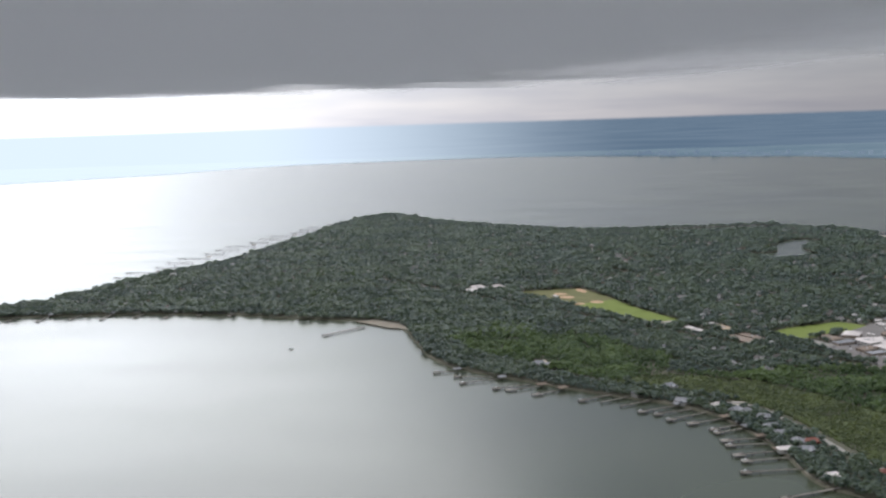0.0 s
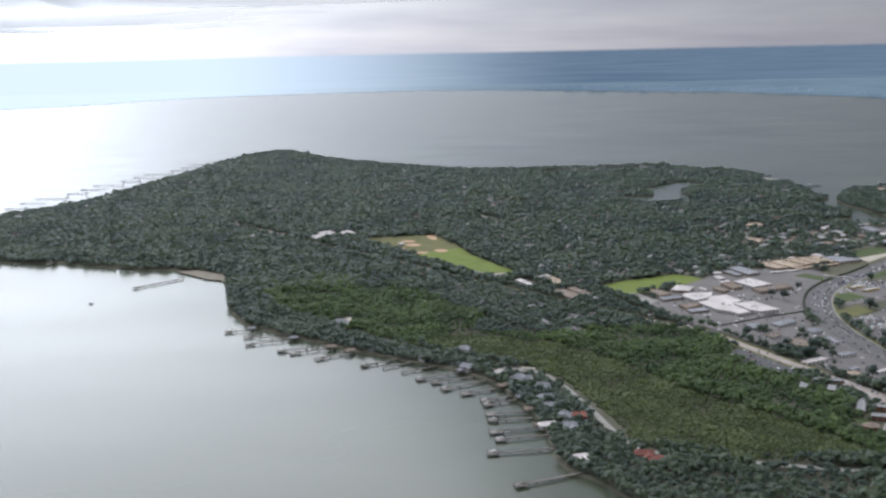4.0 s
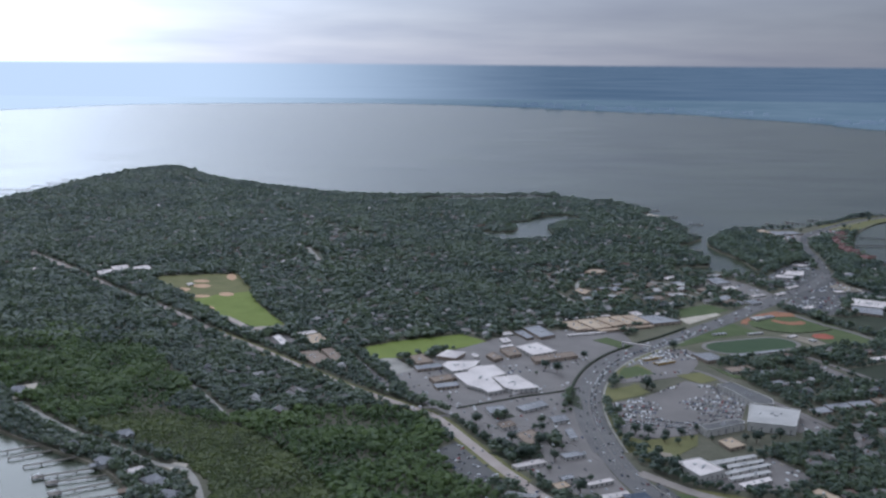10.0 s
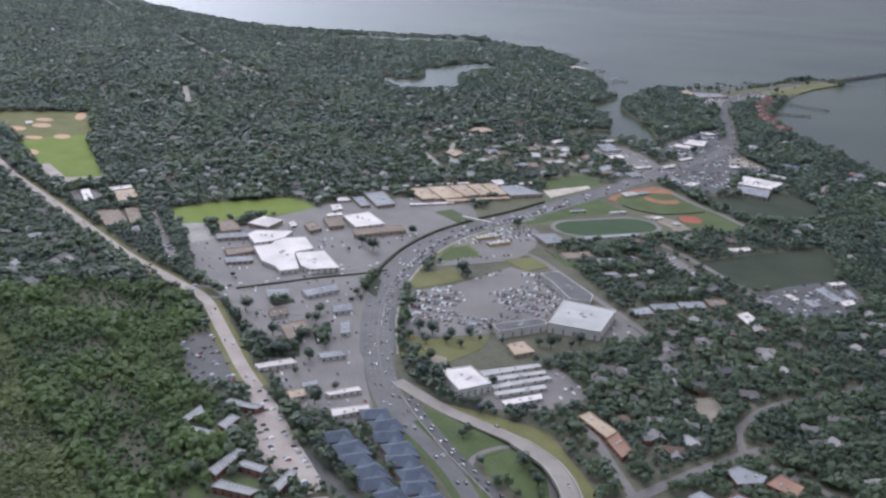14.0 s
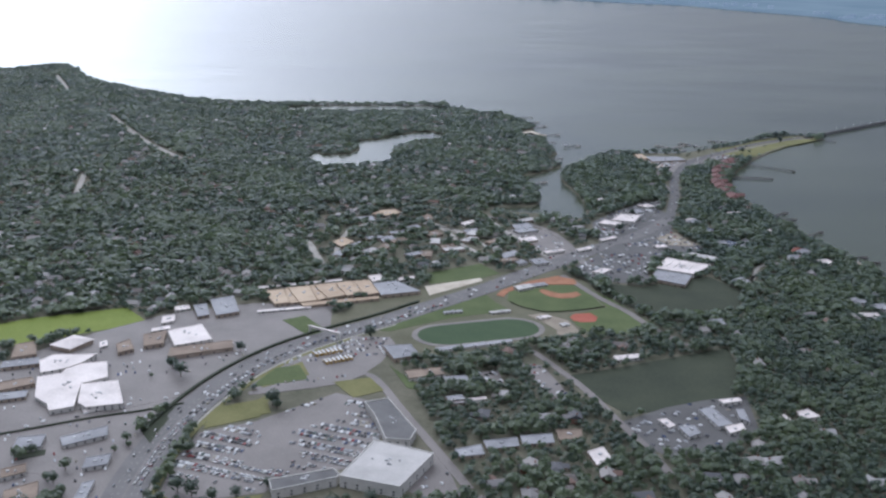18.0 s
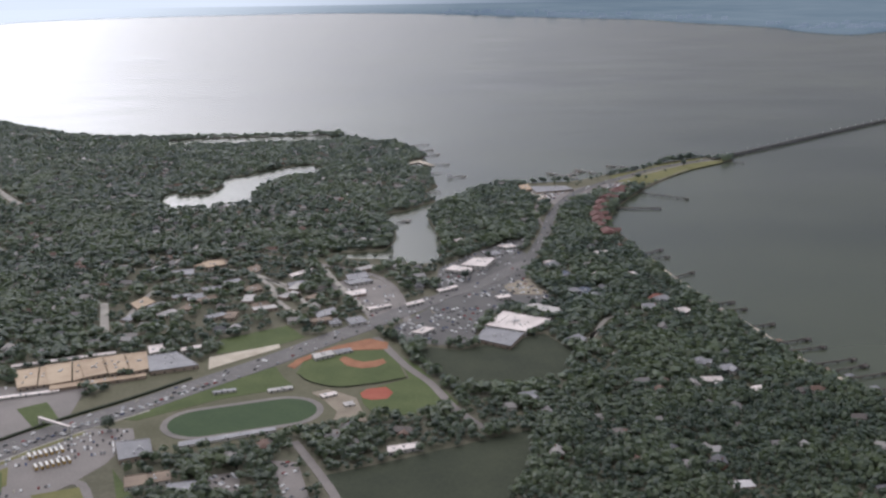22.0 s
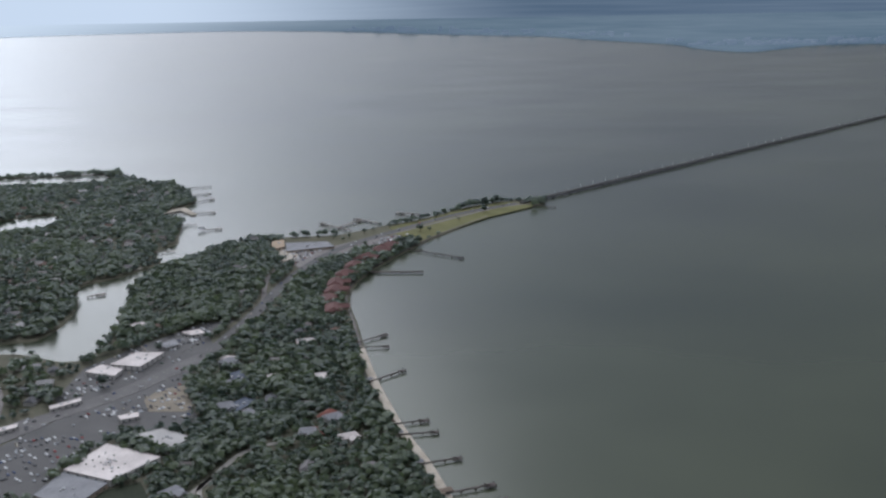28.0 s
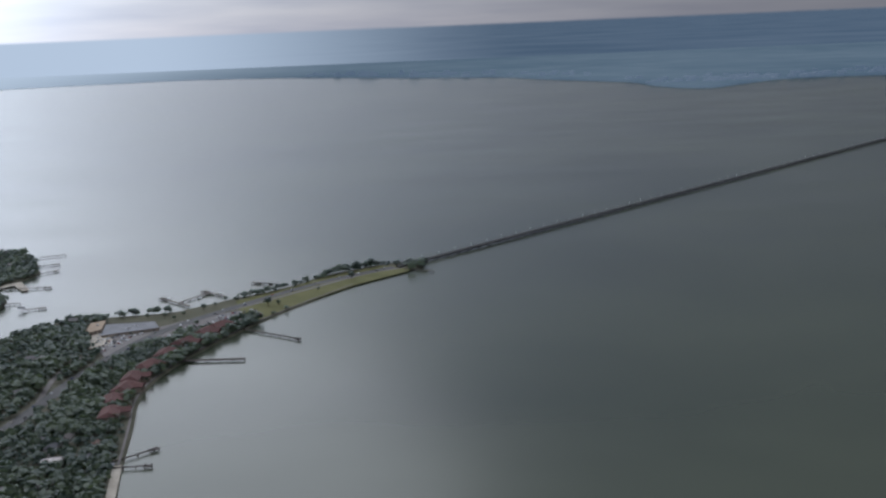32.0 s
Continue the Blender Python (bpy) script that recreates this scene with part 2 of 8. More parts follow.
def leafy(name, dark, light, sheen, *a, **k):
    """Leaves: a surface that also lets light through."""
    mt = material(name, dark, light, *a, **k)
    nt = mt.node_tree
    b, out = nt.nodes["Principled BSDF"], nt.nodes["Material Output"]
    tr, mx = nt.nodes.new("ShaderNodeBsdfTranslucent"), nt.nodes.new("ShaderNodeMixShader")
    src = b.inputs["Base Color"].links[0].from_socket
    nt.links.new(src, tr.inputs[0])
    b.inputs["Sheen Weight"].default_value, b.inputs["Sheen Roughness"].default_value = sheen, 0.45
    b.inputs["Sheen Tint"].default_value = (0.74, 0.93, 0.97, 1)
    # sprays share the lie of the crown's top
    geo, sc, ad, no = (nt.nodes.new(k) for k in ("ShaderNodeNewGeometry", "ShaderNodeVectorMath", "ShaderNodeVectorMath", "ShaderNodeVectorMath"))
    sc.operation, ad.operation, no.operation = "SCALE", "ADD", "NORMALIZE"
    sc.inputs[3].default_value, ad.inputs[1].default_value = 0.42, (0, 0, 1)
    nt.links.new(geo.outputs["Normal"], sc.inputs[0]), nt.links.new(sc.outputs[0], ad.inputs[0]), nt.links.new(ad.outputs[0], no.inputs[0])
    nt.links.new(no.outputs[0], b.inputs["Normal"])
    mx.inputs[0].default_value = 0.5
    nt.links.new(b.outputs[0], mx.inputs[1]), nt.links.new(tr.outputs[0], mx.inputs[2])
    nt.links.new(mx.outputs[0], out.inputs[0])
    return mt


water_material(), distance_material()
material("ground", (0.075, 0.078, 0.050), (0.150, 0.138, 0.100), 0.05, 0.95, 0.7, 0.2)
leafy("foliage", (0.029, 0.053, 0.026), (0.112, 0.148, 0.060), 0.75, 0.012, 0.46, 0.25, 0.0, attr="tone", island=0.6, spec=0.5)
leafy("grove", (0.056, 0.100, 0.030), (0.148, 0.212, 0.062), 0.2, 0.03, 0.6, 0.3, 0.0, attr="tone", island=0.5, spec=0.4)
leafy("scrub", (0.092, 0.122, 0.040), (0.180, 0.216, 0.074), 0.2, 0.03, 0.6, 0.3, 0.0, attr="tone", island=0.5, spec=0.4)
material("bark", (0.06, 0.045, 0.035), (0.14, 0.11, 0.085), 0.8, 0.9, 6.0)
material("grass", (0.060, 0.084, 0.030), (0.106, 0.130, 0.052), 0.06, 0.95, 0.9, 0.1)
material("bright_grass", (0.13, 0.17, 0.030), (0.20, 0.24, 0.055), 0.05, 0.95, 0.8, 0.1)
material("dry_grass", (0.115, 0.118, 0.045), (0.19, 0.18, 0.075), 0.07, 0.95, 0.9, 0.1)
material("asphalt", (0.052, 0.050, 0.049), (0.100, 0.095, 0.091), 0.08, 0.75, 1.5, 0.05, spec=0.5)
material("highway_asphalt", (0.082, 0.077, 0.075), (0.142, 0.134, 0.129), 0.08, 0.75, 1.5, 0.05, spec=0.5)
material("old_asphalt", (0.105, 0.092, 0.084), (0.200, 0.178, 0.164), 0.05, 0.7, 1.2, 0.05, spec=0.5)
material("concrete", (0.24, 0.225, 0.20), (0.38, 0.36, 0.32), 0.12, 0.85, 2.0, 0.05)
material("sand", (0.38, 0.33, 0.26), (0.58, 0.53, 0.44), 0.15, 0.95, 1.5, 0.1)
material("clay", (0.23, 0.105, 0.06), (0.36, 0.18, 0.105), 0.15, 0.95, 1.5, 0.05)
material("red_clay", (0.27, 0.075, 0.05), (0.38, 0.125, 0.085), 0.15, 0.95, 1.5, 0.05)
material("track", (0.16, 0.15, 0.14), (0.24, 0.22, 0.20), 0.1, 0.9, 1.5)
material("paint_white", (0.55, 0.55, 0.53), (0.75, 0.75, 0.72), 0.6, 0.7, 5.0)
material("ramp_deck", (0.20, 0.172, 0.15), (0.31, 0.272, 0.24), 0.12, 0.7, 1.5, 0.03)
material("court", (0.045, 0.075, 0.05), (0.075, 0.115, 0.075), 0.2, 0.9, 2.0)
material("roof_white", (0.46, 0.41, 0.385), (0.76, 0.69, 0.65), 0.10, 0.6, 1.4, 0.05, vary=0.3)
material("roof_brown", (0.17, 0.13, 0.10), (0.28, 0.22, 0.17), 0.15, 0.85, 1.6, 0.05, vary=0.5)
material("roof_tan", (0.36, 0.27, 0.19), (0.50, 0.40, 0.29), 0.15, 0.85, 1.6, 0.05, vary=0.4)
material("roof_grey", (0.20, 0.20, 0.21), (0.34, 0.34, 0.35), 0.15, 0.8, 1.6, 0.05, vary=0.5)
material("roof_dark", (0.085, 0.083, 0.082), (0.15, 0.147, 0.144), 0.15, 0.8, 1.6, 0.05, vary=0.3)
material("roof_vent", (0.235, 0.23, 0.228), (0.35, 0.345, 0.34), 0.2, 0.8, 1.8, 0.05, vary=0.3)
material("roof_red", (0.17, 0.065, 0.05), (0.29, 0.12, 0.09), 0.2, 0.85, 2.0, 0.1, vary=0.5)
material("roof_blue", (0.058, 0.070, 0.096), (0.105, 0.124, 0.162), 0.2, 0.7, 2.0, 0.1, vary=0.4)
material("roof_house", (0.1, 0.1, 0.1), (0.2, 0.2, 0.2), 0.2, 0.8, 2.0, 0.1, ramp_cols=[(0.0, (0.14, 0.125, 0.115)), (0.25, (0.20, 0.19, 0.185)), (0.44, (0.11, 0.11, 0.115)), (0.62, (0.27, 0.255, 0.24)), (0.78, (0.15, 0.10, 0.08)), (0.87, (0.34, 0.33, 0.32)), (0.97, (0.60, 0.58, 0.57))])
material("roof_house_far", (0.1, 0.1, 0.1), (0.2, 0.2, 0.2), 0.2, 0.8, 2.0, 0.1, island=1.0, ramp_cols=[(0.0, (0.14, 0.125, 0.115)), (0.25, (0.20, 0.19, 0.185)), (0.44, (0.11, 0.11, 0.115)), (0.62, (0.27, 0.255, 0.24)), (0.78, (0.15, 0.10, 0.08)), (0.87, (0.34, 0.33, 0.32)), (0.97, (0.60, 0.58, 0.57))])
material("wall_pale", (0.46, 0.44, 0.41), (0.64, 0.62, 0.58), 0.3, 0.8, 2.5, vary=0.3)
material("wall_tan", (0.28, 0.22, 0.17), (0.42, 0.35, 0.28), 0.3, 0.85, 2.5, vary=0.3)
material("wall_brick", (0.17, 0.085, 0.06), (0.28, 0.15, 0.11), 0.4, 0.9, 4.0, vary=0.3)
material("glass_dark", (0.02, 0.025, 0.03), (0.05, 0.06, 0.07), 0.5, 0.12, 3.0, spec=0.6)
material("metal_unit", (0.34, 0.34, 0.35), (0.55, 0.55, 0.55), 0.8, 0.5, 3.0, metal=0.2, vary=0.5)
material("dock_wood", (0.20, 0.175, 0.15), (0.36, 0.33, 0.29), 0.4, 0.9, 3.0, 0.05, vary=0.4)
material("dock_dark", (0.06, 0.05, 0.045), (0.12, 0.10, 0.09), 0.5, 0.9, 3.0, vary=0.3)
material("worn_grass", (0.092, 0.092, 0.056), (0.150, 0.142, 0.096), 0.07, 0.95, 0.9, 0.1)
material("meadow", (0.030, 0.038, 0.024), (0.054, 0.062, 0.038), 0.05, 0.95, 0.8, 0.1)
material("sandy_clay", (0.42, 0.26, 0.15), (0.58, 0.40, 0.26), 0.15, 0.95, 1.5, 0.05)
material("gravel", (0.20, 0.17, 0.13), (0.32, 0.28, 0.22), 0.12, 0.95, 1.2, 0.1)
material("roof_clay", (0.22, 0.125, 0.085), (0.34, 0.21, 0.15), 0.2, 0.85, 2.0, 0.1, vary=0.4)
material("roof_maroon", (0.10, 0.052, 0.048), (0.17, 0.088, 0.078), 0.2, 0.85, 2.0, 0.1, vary=0.4)
material("hedge_dark", (0.018, 0.026, 0.014), (0.04, 0.05, 0.028), 0.3, 0.9, 2.0, 0.2)
material("lot_pink", (0.30, 0.25, 0.22), (0.44, 0.38, 0.34), 0.10, 0.9, 1.5, 0.05)
material("roof_pale", (0.34, 0.325, 0.31), (0.52, 0.50, 0.475), 0.12, 0.75, 1.5, 0.05, vary=0.3)
material("turf_dark", (0.038, 0.066, 0.032), (0.062, 0.094, 0.044), 0.05, 0.95, 0.8, 0.05)
material("bridge_concrete", (0.07, 0.07, 0.07), (0.13, 0.13, 0.125), 0.05, 0.85, 0.8, vary=0.2)
material("boat_hull", (0.55, 0.55, 0.55), (0.80, 0.80, 0.79), 0.8, 0.35, 4.0)
material("pool_water", (0.10, 0.45, 0.55), (0.20, 0.60, 0.68), 0.5, 0.1, 2.0)
CAR_COLS = [(0.0, (0.68, 0.68, 0.67)), (0.30, (0.36, 0.37, 0.38)), (0.50, (0.025, 0.025, 0.028)), (0.66, (0.10, 0.10, 0.11)), (0.80, (0.20, 0.03, 0.03)), (0.85, (0.04, 0.06, 0.13)), (0.90, (0.30, 0.27, 0.22)), (0.96, (0.05, 0.08, 0.07))]
material("car_paint", (0.1, 0.1, 0.1), (0.2, 0.2, 0.2), 0.5, 0.25, 2.0, spec=0.6, ramp_cols=CAR_COLS)
material("car_paint_far", (0.1, 0.1, 0.1), (0.2, 0.2, 0.2), 0.5, 0.25, 2.0, spec=0.6, island=1.0, ramp_cols=CAR_COLS)
material("tyre", (0.015, 0.015, 0.015), (0.03, 0.03, 0.03), 1.0, 0.9, 4.0)
material("bus_yellow", (0.42, 0.27, 0.08), (0.54, 0.38, 0.14), 0.5, 0.4, 3.0)

# ---- mesh helpers ----
from mathutils.geometry import delaunay_2d_cdt



def mesh_of(name, verts, faces, mat):
    me = bpy.data.meshes.new(name)
    me.from_pydata([tuple(v) for v in verts], [], faces)
    me.materials.append(MATS[mat])
    me.update()
    return me


def part(name, bm, mat, parent, label=""):
    """Links a bmesh or a mesh as one object under a thing."""
    if isinstance(bm, bmesh.types.BMesh):
        me = bpy.data.meshes.new(name)
        bm.to_mesh(me)
        bm.free()
        me.materials.append(MATS[mat])
    else:
        me = bm
    ob = new(name, me)
    ob.parent = parent
    return tagged(ob, label)


def box_bm(bm, cx, cy, cz, sx, sy, sz, rot=0.0, top=1.0):
    """A box with its base at cz; top: how far its upper face is drawn in."""
    c, s = math.cos(rot), math.sin(rot)
    vs = []
    for z, k in ((cz, 1.0), (cz + sz, top)):
        for x, y in ((-1, -1), (1, -1), (1, 1), (-1, 1)):
            px, py = x * sx / 2 * k, y * sy / 2 * k
            vs.append(bm.verts.new((cx + px * c - py * s, cy + px * s + py * c, z)))
    for f in ((3, 2, 1, 0), (4, 5, 6, 7), (0, 1, 5, 4), (1, 2, 6, 5), (2, 3, 7, 6), (3, 0, 4, 7)):
        bm.faces.new([vs[i] for i in f])
    return bm


def box_mesh(name, sx, sy, sz, mat, top=1.0, z0=0.0):
    me = bpy.data.meshes.new(name)
    bm = box_bm(bmesh.new(), 0, 0, z0, sx, sy, sz, 0, top)
    bm.to_mesh(me)
    bm.free()
    me.materials.append(MATS[mat])
    return me


def area(poly):
    return sum(a[0] * b[1] - b[0] * a[1] for a, b in zip(poly, poly[1:] + poly[:1])) / 2


def ccw(poly):
    poly = [tuple(p) for p in poly]
    return poly if area(poly) > 0 else poly[::-1]


def smooth(pts, n=5, closed=False):
    """A Catmull-Rom curve through the points."""
    p = [Vector(q[:2]) for q in pts]
    k = len(p)
    out = []
    for i in range(k if closed else k - 1):
        a, b, c, d = (p[(i + j) % k] if closed else p[min(max(i + j, 0), k - 1)] for j in (-1, 0, 1, 2))
        for s in range(n):
            t = s / n
            q = 0.5 * ((2 * b) + (c - a) * t + (2 * a - 5 * b + 4 * c - d) * t * t + (3 * b - 3 * c + d - a) * t ** 3)
            out.append((q.x, q.y))
    if not closed:
        out.append(tuple(p[-1]))
    return out


def inset(poly, d):
    """The polygon drawn in by d (or out, for less than nought)."""
    k, out = len(poly), []
    for i in range(k):
        a, b, c = (Vector(poly[(i + j) % k]) for j in (-1, 0, 1))
        e, f = (b - a), (c - b)
        if e.length < 1e-6 or f.length < 1e-6:
            out.append(tuple(b))
            continue
        e.normalize(), f.normalize()
        n1, n2 = Vector((-e.y, e.x)), Vector((-f.y, f.x))
        n = n1 + n2
        if n.length < 0.2:
            n = n1
        n.normalize()
        out.append(tuple(b + n * (d / max(0.5, n.dot(n1)))))
    return out


def prism(bm, poly, z0, z1, spread=0.0, bottom=False):
    """A closed outline raised from z0 to z1; spread: how much wider it is at its foot."""
    low = [bm.verts.new((x, y, z0)) for x, y in (inset(poly, -spread) if spread else poly)]
    top = [bm.verts.new((x, y, z1)) for x, y in poly]
    k = len(poly)
    for i in range(k):
        bm.faces.new((low[i], low[(i + 1) % k], top[(i + 1) % k], top[i]))
    bm.faces.new(top)
    if bottom:
        bm.faces.new(low[::-1])
    return bm


LAND = 0.8


def slab(name, poly, z0, z1, spread, mat):
    """A sheet of ground inside an outline, with a sloping rim."""
    poly = ccw(poly)
    k = len(poly)
    co, _, fc, *_ = delaunay_2d_cdt([Vector(p) for p in poly], [], [list(range(k))], 1, 0.001)
    low = inset(poly, -spread) if spread else poly
    vs = [(p.x, p.y, z1) for p in co] + [(x, y, z1) for x, y in poly] + [(x, y, z0) for x, y in low]
    n = len(co)
    fs = [tuple(f) for f in fc] + [(n + k + i, n + k + (i + 1) % k, n + (i + 1) % k, n + i) for i in range(k)]
    return mesh_of(name, vs, fs, mat)


def patch(name, pts, mat, z, label, category="", rounded=False, kind="structure"):
    poly = ccw(smooth(pts, 4, True) if rounded else pts)
    me = slab(name, poly, LAND - 0.05, z, 0.0, mat)
    return tagged(new(name, me), label, category, "", kind)


def ribbon(name, pts, width, mat, z, label="", category="road", z_of=None, off=0.0, n=6, thick=0.12):
    """A strip of road along a curve."""
    line = [Vector(p) for p in smooth(pts, n)]
    vs, fs = [], []
    for i, p in enumerate(line):
        d = line[min(i + 1, len(line) - 1)] - line[max(i - 1, 0)]
        d.normalize()
        nrm = Vector((-d.y, d.x))
        zz = z_of(i / (len(line) - 1)) if z_of else z
        for s, dz in ((-1, -thick), (-1, 0), (1, 0), (1, -thick)):
            q = p + nrm * (off + s * width / 2)
            vs.append((q.x, q.y, zz + dz))
        if i:
            b = 4 * i
            for j in range(3):
                fs.append((b - 4 + j, b - 3 + j, b + 1 + j, b + j)[::-1])
            fs.append((b - 1, b - 4, b, b + 3)[::-1])
    ob = new(name, mesh_of(name, vs, fs, mat))
    return tagged(ob, label, category, "", "structure") if label else ob


def big_mesh(name, V, F, mat, tone=None):
    """A mesh out of arrays: V (n, 3), F (m, 3 or 4)."""
    me = bpy.data.meshes.new(name)
    k = F.shape[1]
    me.vertices.add(len(V))
    me.vertices.foreach_set("co", V.astype(np.float32).ravel())
    me.loops.add(F.size)
    me.loops.foreach_set("vertex_index", F.astype(np.int32).ravel())
    me.polygons.add(len(F))
    me.polygons.foreach_set("loop_start", np.arange(0, F.size, k, dtype=np.int32))
    me.polygons.foreach_set("loop_total", np.full(len(F), k, dtype=np.int32))
    if tone is not None:
        me.attributes.new("tone", "FLOAT", "POINT").data.foreach_set("value", tone.astype(np.float32))
    me.update(calc_edges=True)
    me.materials.append(MATS[mat])
    return new(name, me)


# ---- the plan: a map of what stands where, in squares of a metre ----
X0, Y0, NX, NY = -700, 330, 1560, 1600
TAKEN = np.zeros((NX, NY), bool)      # no tree stands here
SHORE = np.zeros((NX, NY), bool)      # dry land


def fill(grid, poly, value=True):
    poly = np.array(poly, float)
    a, b = np.floor(poly.min(0) - (X0, Y0)).astype(int), np.ceil(poly.max(0) - (X0, Y0)).astype(int)
    a, b = np.maximum(a, 0), np.minimum(b, (NX - 1, NY - 1))
    if (b <= a).any():
        return
    gx, gy = np.meshgrid(np.arange(a[0], b[0] + 1) + 0.5 + X0, np.arange(a[1], b[1] + 1) + 0.5 + Y0, indexing="ij")
    ins = np.zeros(gx.shape, bool)
    for (x1, y1), (x2, y2) in zip(poly, np.roll(poly, -1, 0)):
        if y1 != y2:
            ins ^= ((y1 > gy) != (y2 > gy)) & (gx < (x2 - x1) * (gy - y1) / (y2 - y1) + x1)
    g = grid[a[0]:b[0] + 1, a[1]:b[1] + 1]
    g[ins] = value


def fill_line(grid, pts, half, value=True):
    line = smooth(pts, 6)
    for (x1, y1), (x2, y2) in zip(line, line[1:]):
        a = np.floor((min(x1, x2) - half - X0, min(y1, y2) - half - Y0)).astype(int)
        b = np.ceil((max(x1, x2) + half - X0, max(y1, y2) + half - Y0)).astype(int)
        a, b = np.maximum(a, 0), np.minimum(b, (NX - 1, NY - 1))
        if (b <= a).any():
            continue
        gx, gy = np.meshgrid(np.arange(a[0], b[0] + 1) + 0.5 + X0, np.arange(a[1], b[1] + 1) + 0.5 + Y0, indexing="ij")
        dx, dy = x2 - x1, y2 - y1
        t = np.clip(((gx - x1) * dx + (gy - y1) * dy) / (dx * dx + dy * dy + 1e-9), 0, 1)
        near = np.hypot(gx - x1 - t * dx, gy - y1 - t * dy) < half
        grid[a[0]:b[0] + 1, a[1]:b[1] + 1][near] = value


def cell(grid, x, y):
    i, j = np.floor(np.asarray(x) - X0).astype(int), np.floor(np.asarray(y) - Y0).astype(int)
    ok = (i >= 0) & (j >= 0) & (i < NX) & (j < NY)
    return grid[np.clip(i, 0, NX - 1), np.clip(j, 0, NY - 1)] & ok


# outlines of the land
COAST_SOUTH = ((-640, 880), (-480, 905), (-367, 912), (-302, 912), (-241, 909), (-165, 889), (-117, 864), (-72, 849), (-48, 836), (-30, 802), (-20, 753), (-12, 710), (1, 676), (23, 650), (50, 624), (72, 603), (96, 583), (116, 566), (132, 544), (140, 518), (145, 493), (147, 470), (147, 445), (150, 430), (160, 416), (170, 385), (176, 320))
COAST_EAST = ((760, 320), (725, 560), (707, 660), (697, 710), (692, 732), (685, 757), (674, 784), (669, 811), (664, 840), (658, 866), (653, 895), (648, 930), (644, 970), (641, 1010), (638, 1045), (641, 1075), (652, 1108), (674, 1152), (700, 1195), (738, 1246), (775, 1279), (786, 1291))
COAST_NECK = ((776, 1304), (755, 1300), (722, 1279), (698, 1252), (677, 1236), (665, 1229), (648, 1213), (630, 1204), (597, 1202), (575, 1200), (560, 1185), (550, 1165), (542, 1147), (530, 1131), (522, 1105), (521, 1078), (525, 1042), (526, 1005), (522, 972), (512, 966), (501, 972), (490, 979), (472, 982), (464, 988))
COAST_BAYOU = ((467, 994), (481, 999), (491, 1002), (497, 1025), (497, 1055), (490, 1096), (506, 1114), (518, 1130), (526, 1145), (520, 1168), (522, 1184), (529, 1198), (527, 1218), (525, 1245), (523, 1264), (513, 1279), (505, 1294), (510, 1312), (519, 1324), (523, 1345), (518, 1362), (508, 1395), (490, 1425), (466, 1442), (448, 1464), (434, 1485))
COAST_NORTH = ((390, 1486), (307, 1482), (250, 1484), (203, 1492), (127, 1548), (67, 1608), (3, 1690), (-45, 1788), (-85, 1855), (-118, 1815), (-155, 1712), (-180, 1560), (-218, 1385), (-250, 1250), (-288, 1180), (-318, 1105), (-350, 1010), (-395, 960), (-500, 930), (-640, 915))
OUTLINE = smooth(COAST_SOUTH + COAST_EAST + COAST_NECK + COAST_BAYOU + COAST_NORTH, 5, True)
POND = ((325, 1187), (341, 1180), (356, 1185), (364, 1209), (358, 1240), (363, 1252), (377, 1257), (391, 1282), (402, 1289), (420, 1301), (436, 1286), (428, 1258), (415, 1244), (402, 1229), (393, 1207), (392, 1180), (392, 1150), (371, 1136), (350, 1131), (330, 1142))
LAGOON = ((274, 1458), (290, 1465), (320, 1470), (382, 1475), (424, 1477), (436, 1462), (437, 1440), (425, 1433), (370, 1431), (317, 1427), (290, 1424), (276, 1436))

# ---- water and land ----
water_bm = bmesh.new()
ring = [(40000 * math.cos(a * math.pi / 24), 40000 * math.sin(a * math.pi / 24)) for a in range(48)]
water_bm.faces.new([water_bm.verts.new((x + 300, y + 1000, 0)) for x, y in ring])
me = bpy.data.meshes.new("water")
water_bm.to_mesh(me)
me.materials.append(MATS["water"])
tagged(new("water", me), "calm grey-green bay water with fine ripples", "bay", "", "structure")

me = slab("ground", OUTLINE, -0.6, LAND, 1.6, "ground")
tagged(new("ground", me), "low flat wooded peninsula ground", "ground", "", "structure")
fill(SHORE, OUTLINE)
fill(SHORE, POND, False)

FAR_SHORE = ((-5200, 2600), (-2600, 3080), (-1900, 3330), (-1400, 3560), (-1160, 3790), (-960, 3970), (-740, 4390), (-411, 4600), (0, 4690), (286, 4690), (620, 4480), (870, 4200), (1090, 3960), (1240, 3830), (1330, 3590), (1470, 3290), (1480, 3080), (1537, 2930), (1650, 3010), (1800, 3120), (2000, 3100), (2600, 2900), (5200, 2300))
far = smooth(FAR_SHORE, 5) + [(26000, 2600), (28000, 30000), (-28000, 30000), (-26000, 3000)]
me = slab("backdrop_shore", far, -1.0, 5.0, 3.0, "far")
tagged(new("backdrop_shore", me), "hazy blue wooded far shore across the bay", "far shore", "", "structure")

patch("pond", POND, "water", LAND + 0.06, "small calm pond among the trees", "pond", True)
fill(TAKEN, smooth(POND, 4, True))
patch("lagoon", LAGOON, "water", LAND + 0.06, "narrow pale lagoon behind a wooded spit", "lagoon", True)
fill(TAKEN, smooth(LAGOON, 4, True))
fill(SHORE, LAGOON, False)
fill_line(TAKEN, ((456, 978), (480, 974), (500, 967)), 5.0)

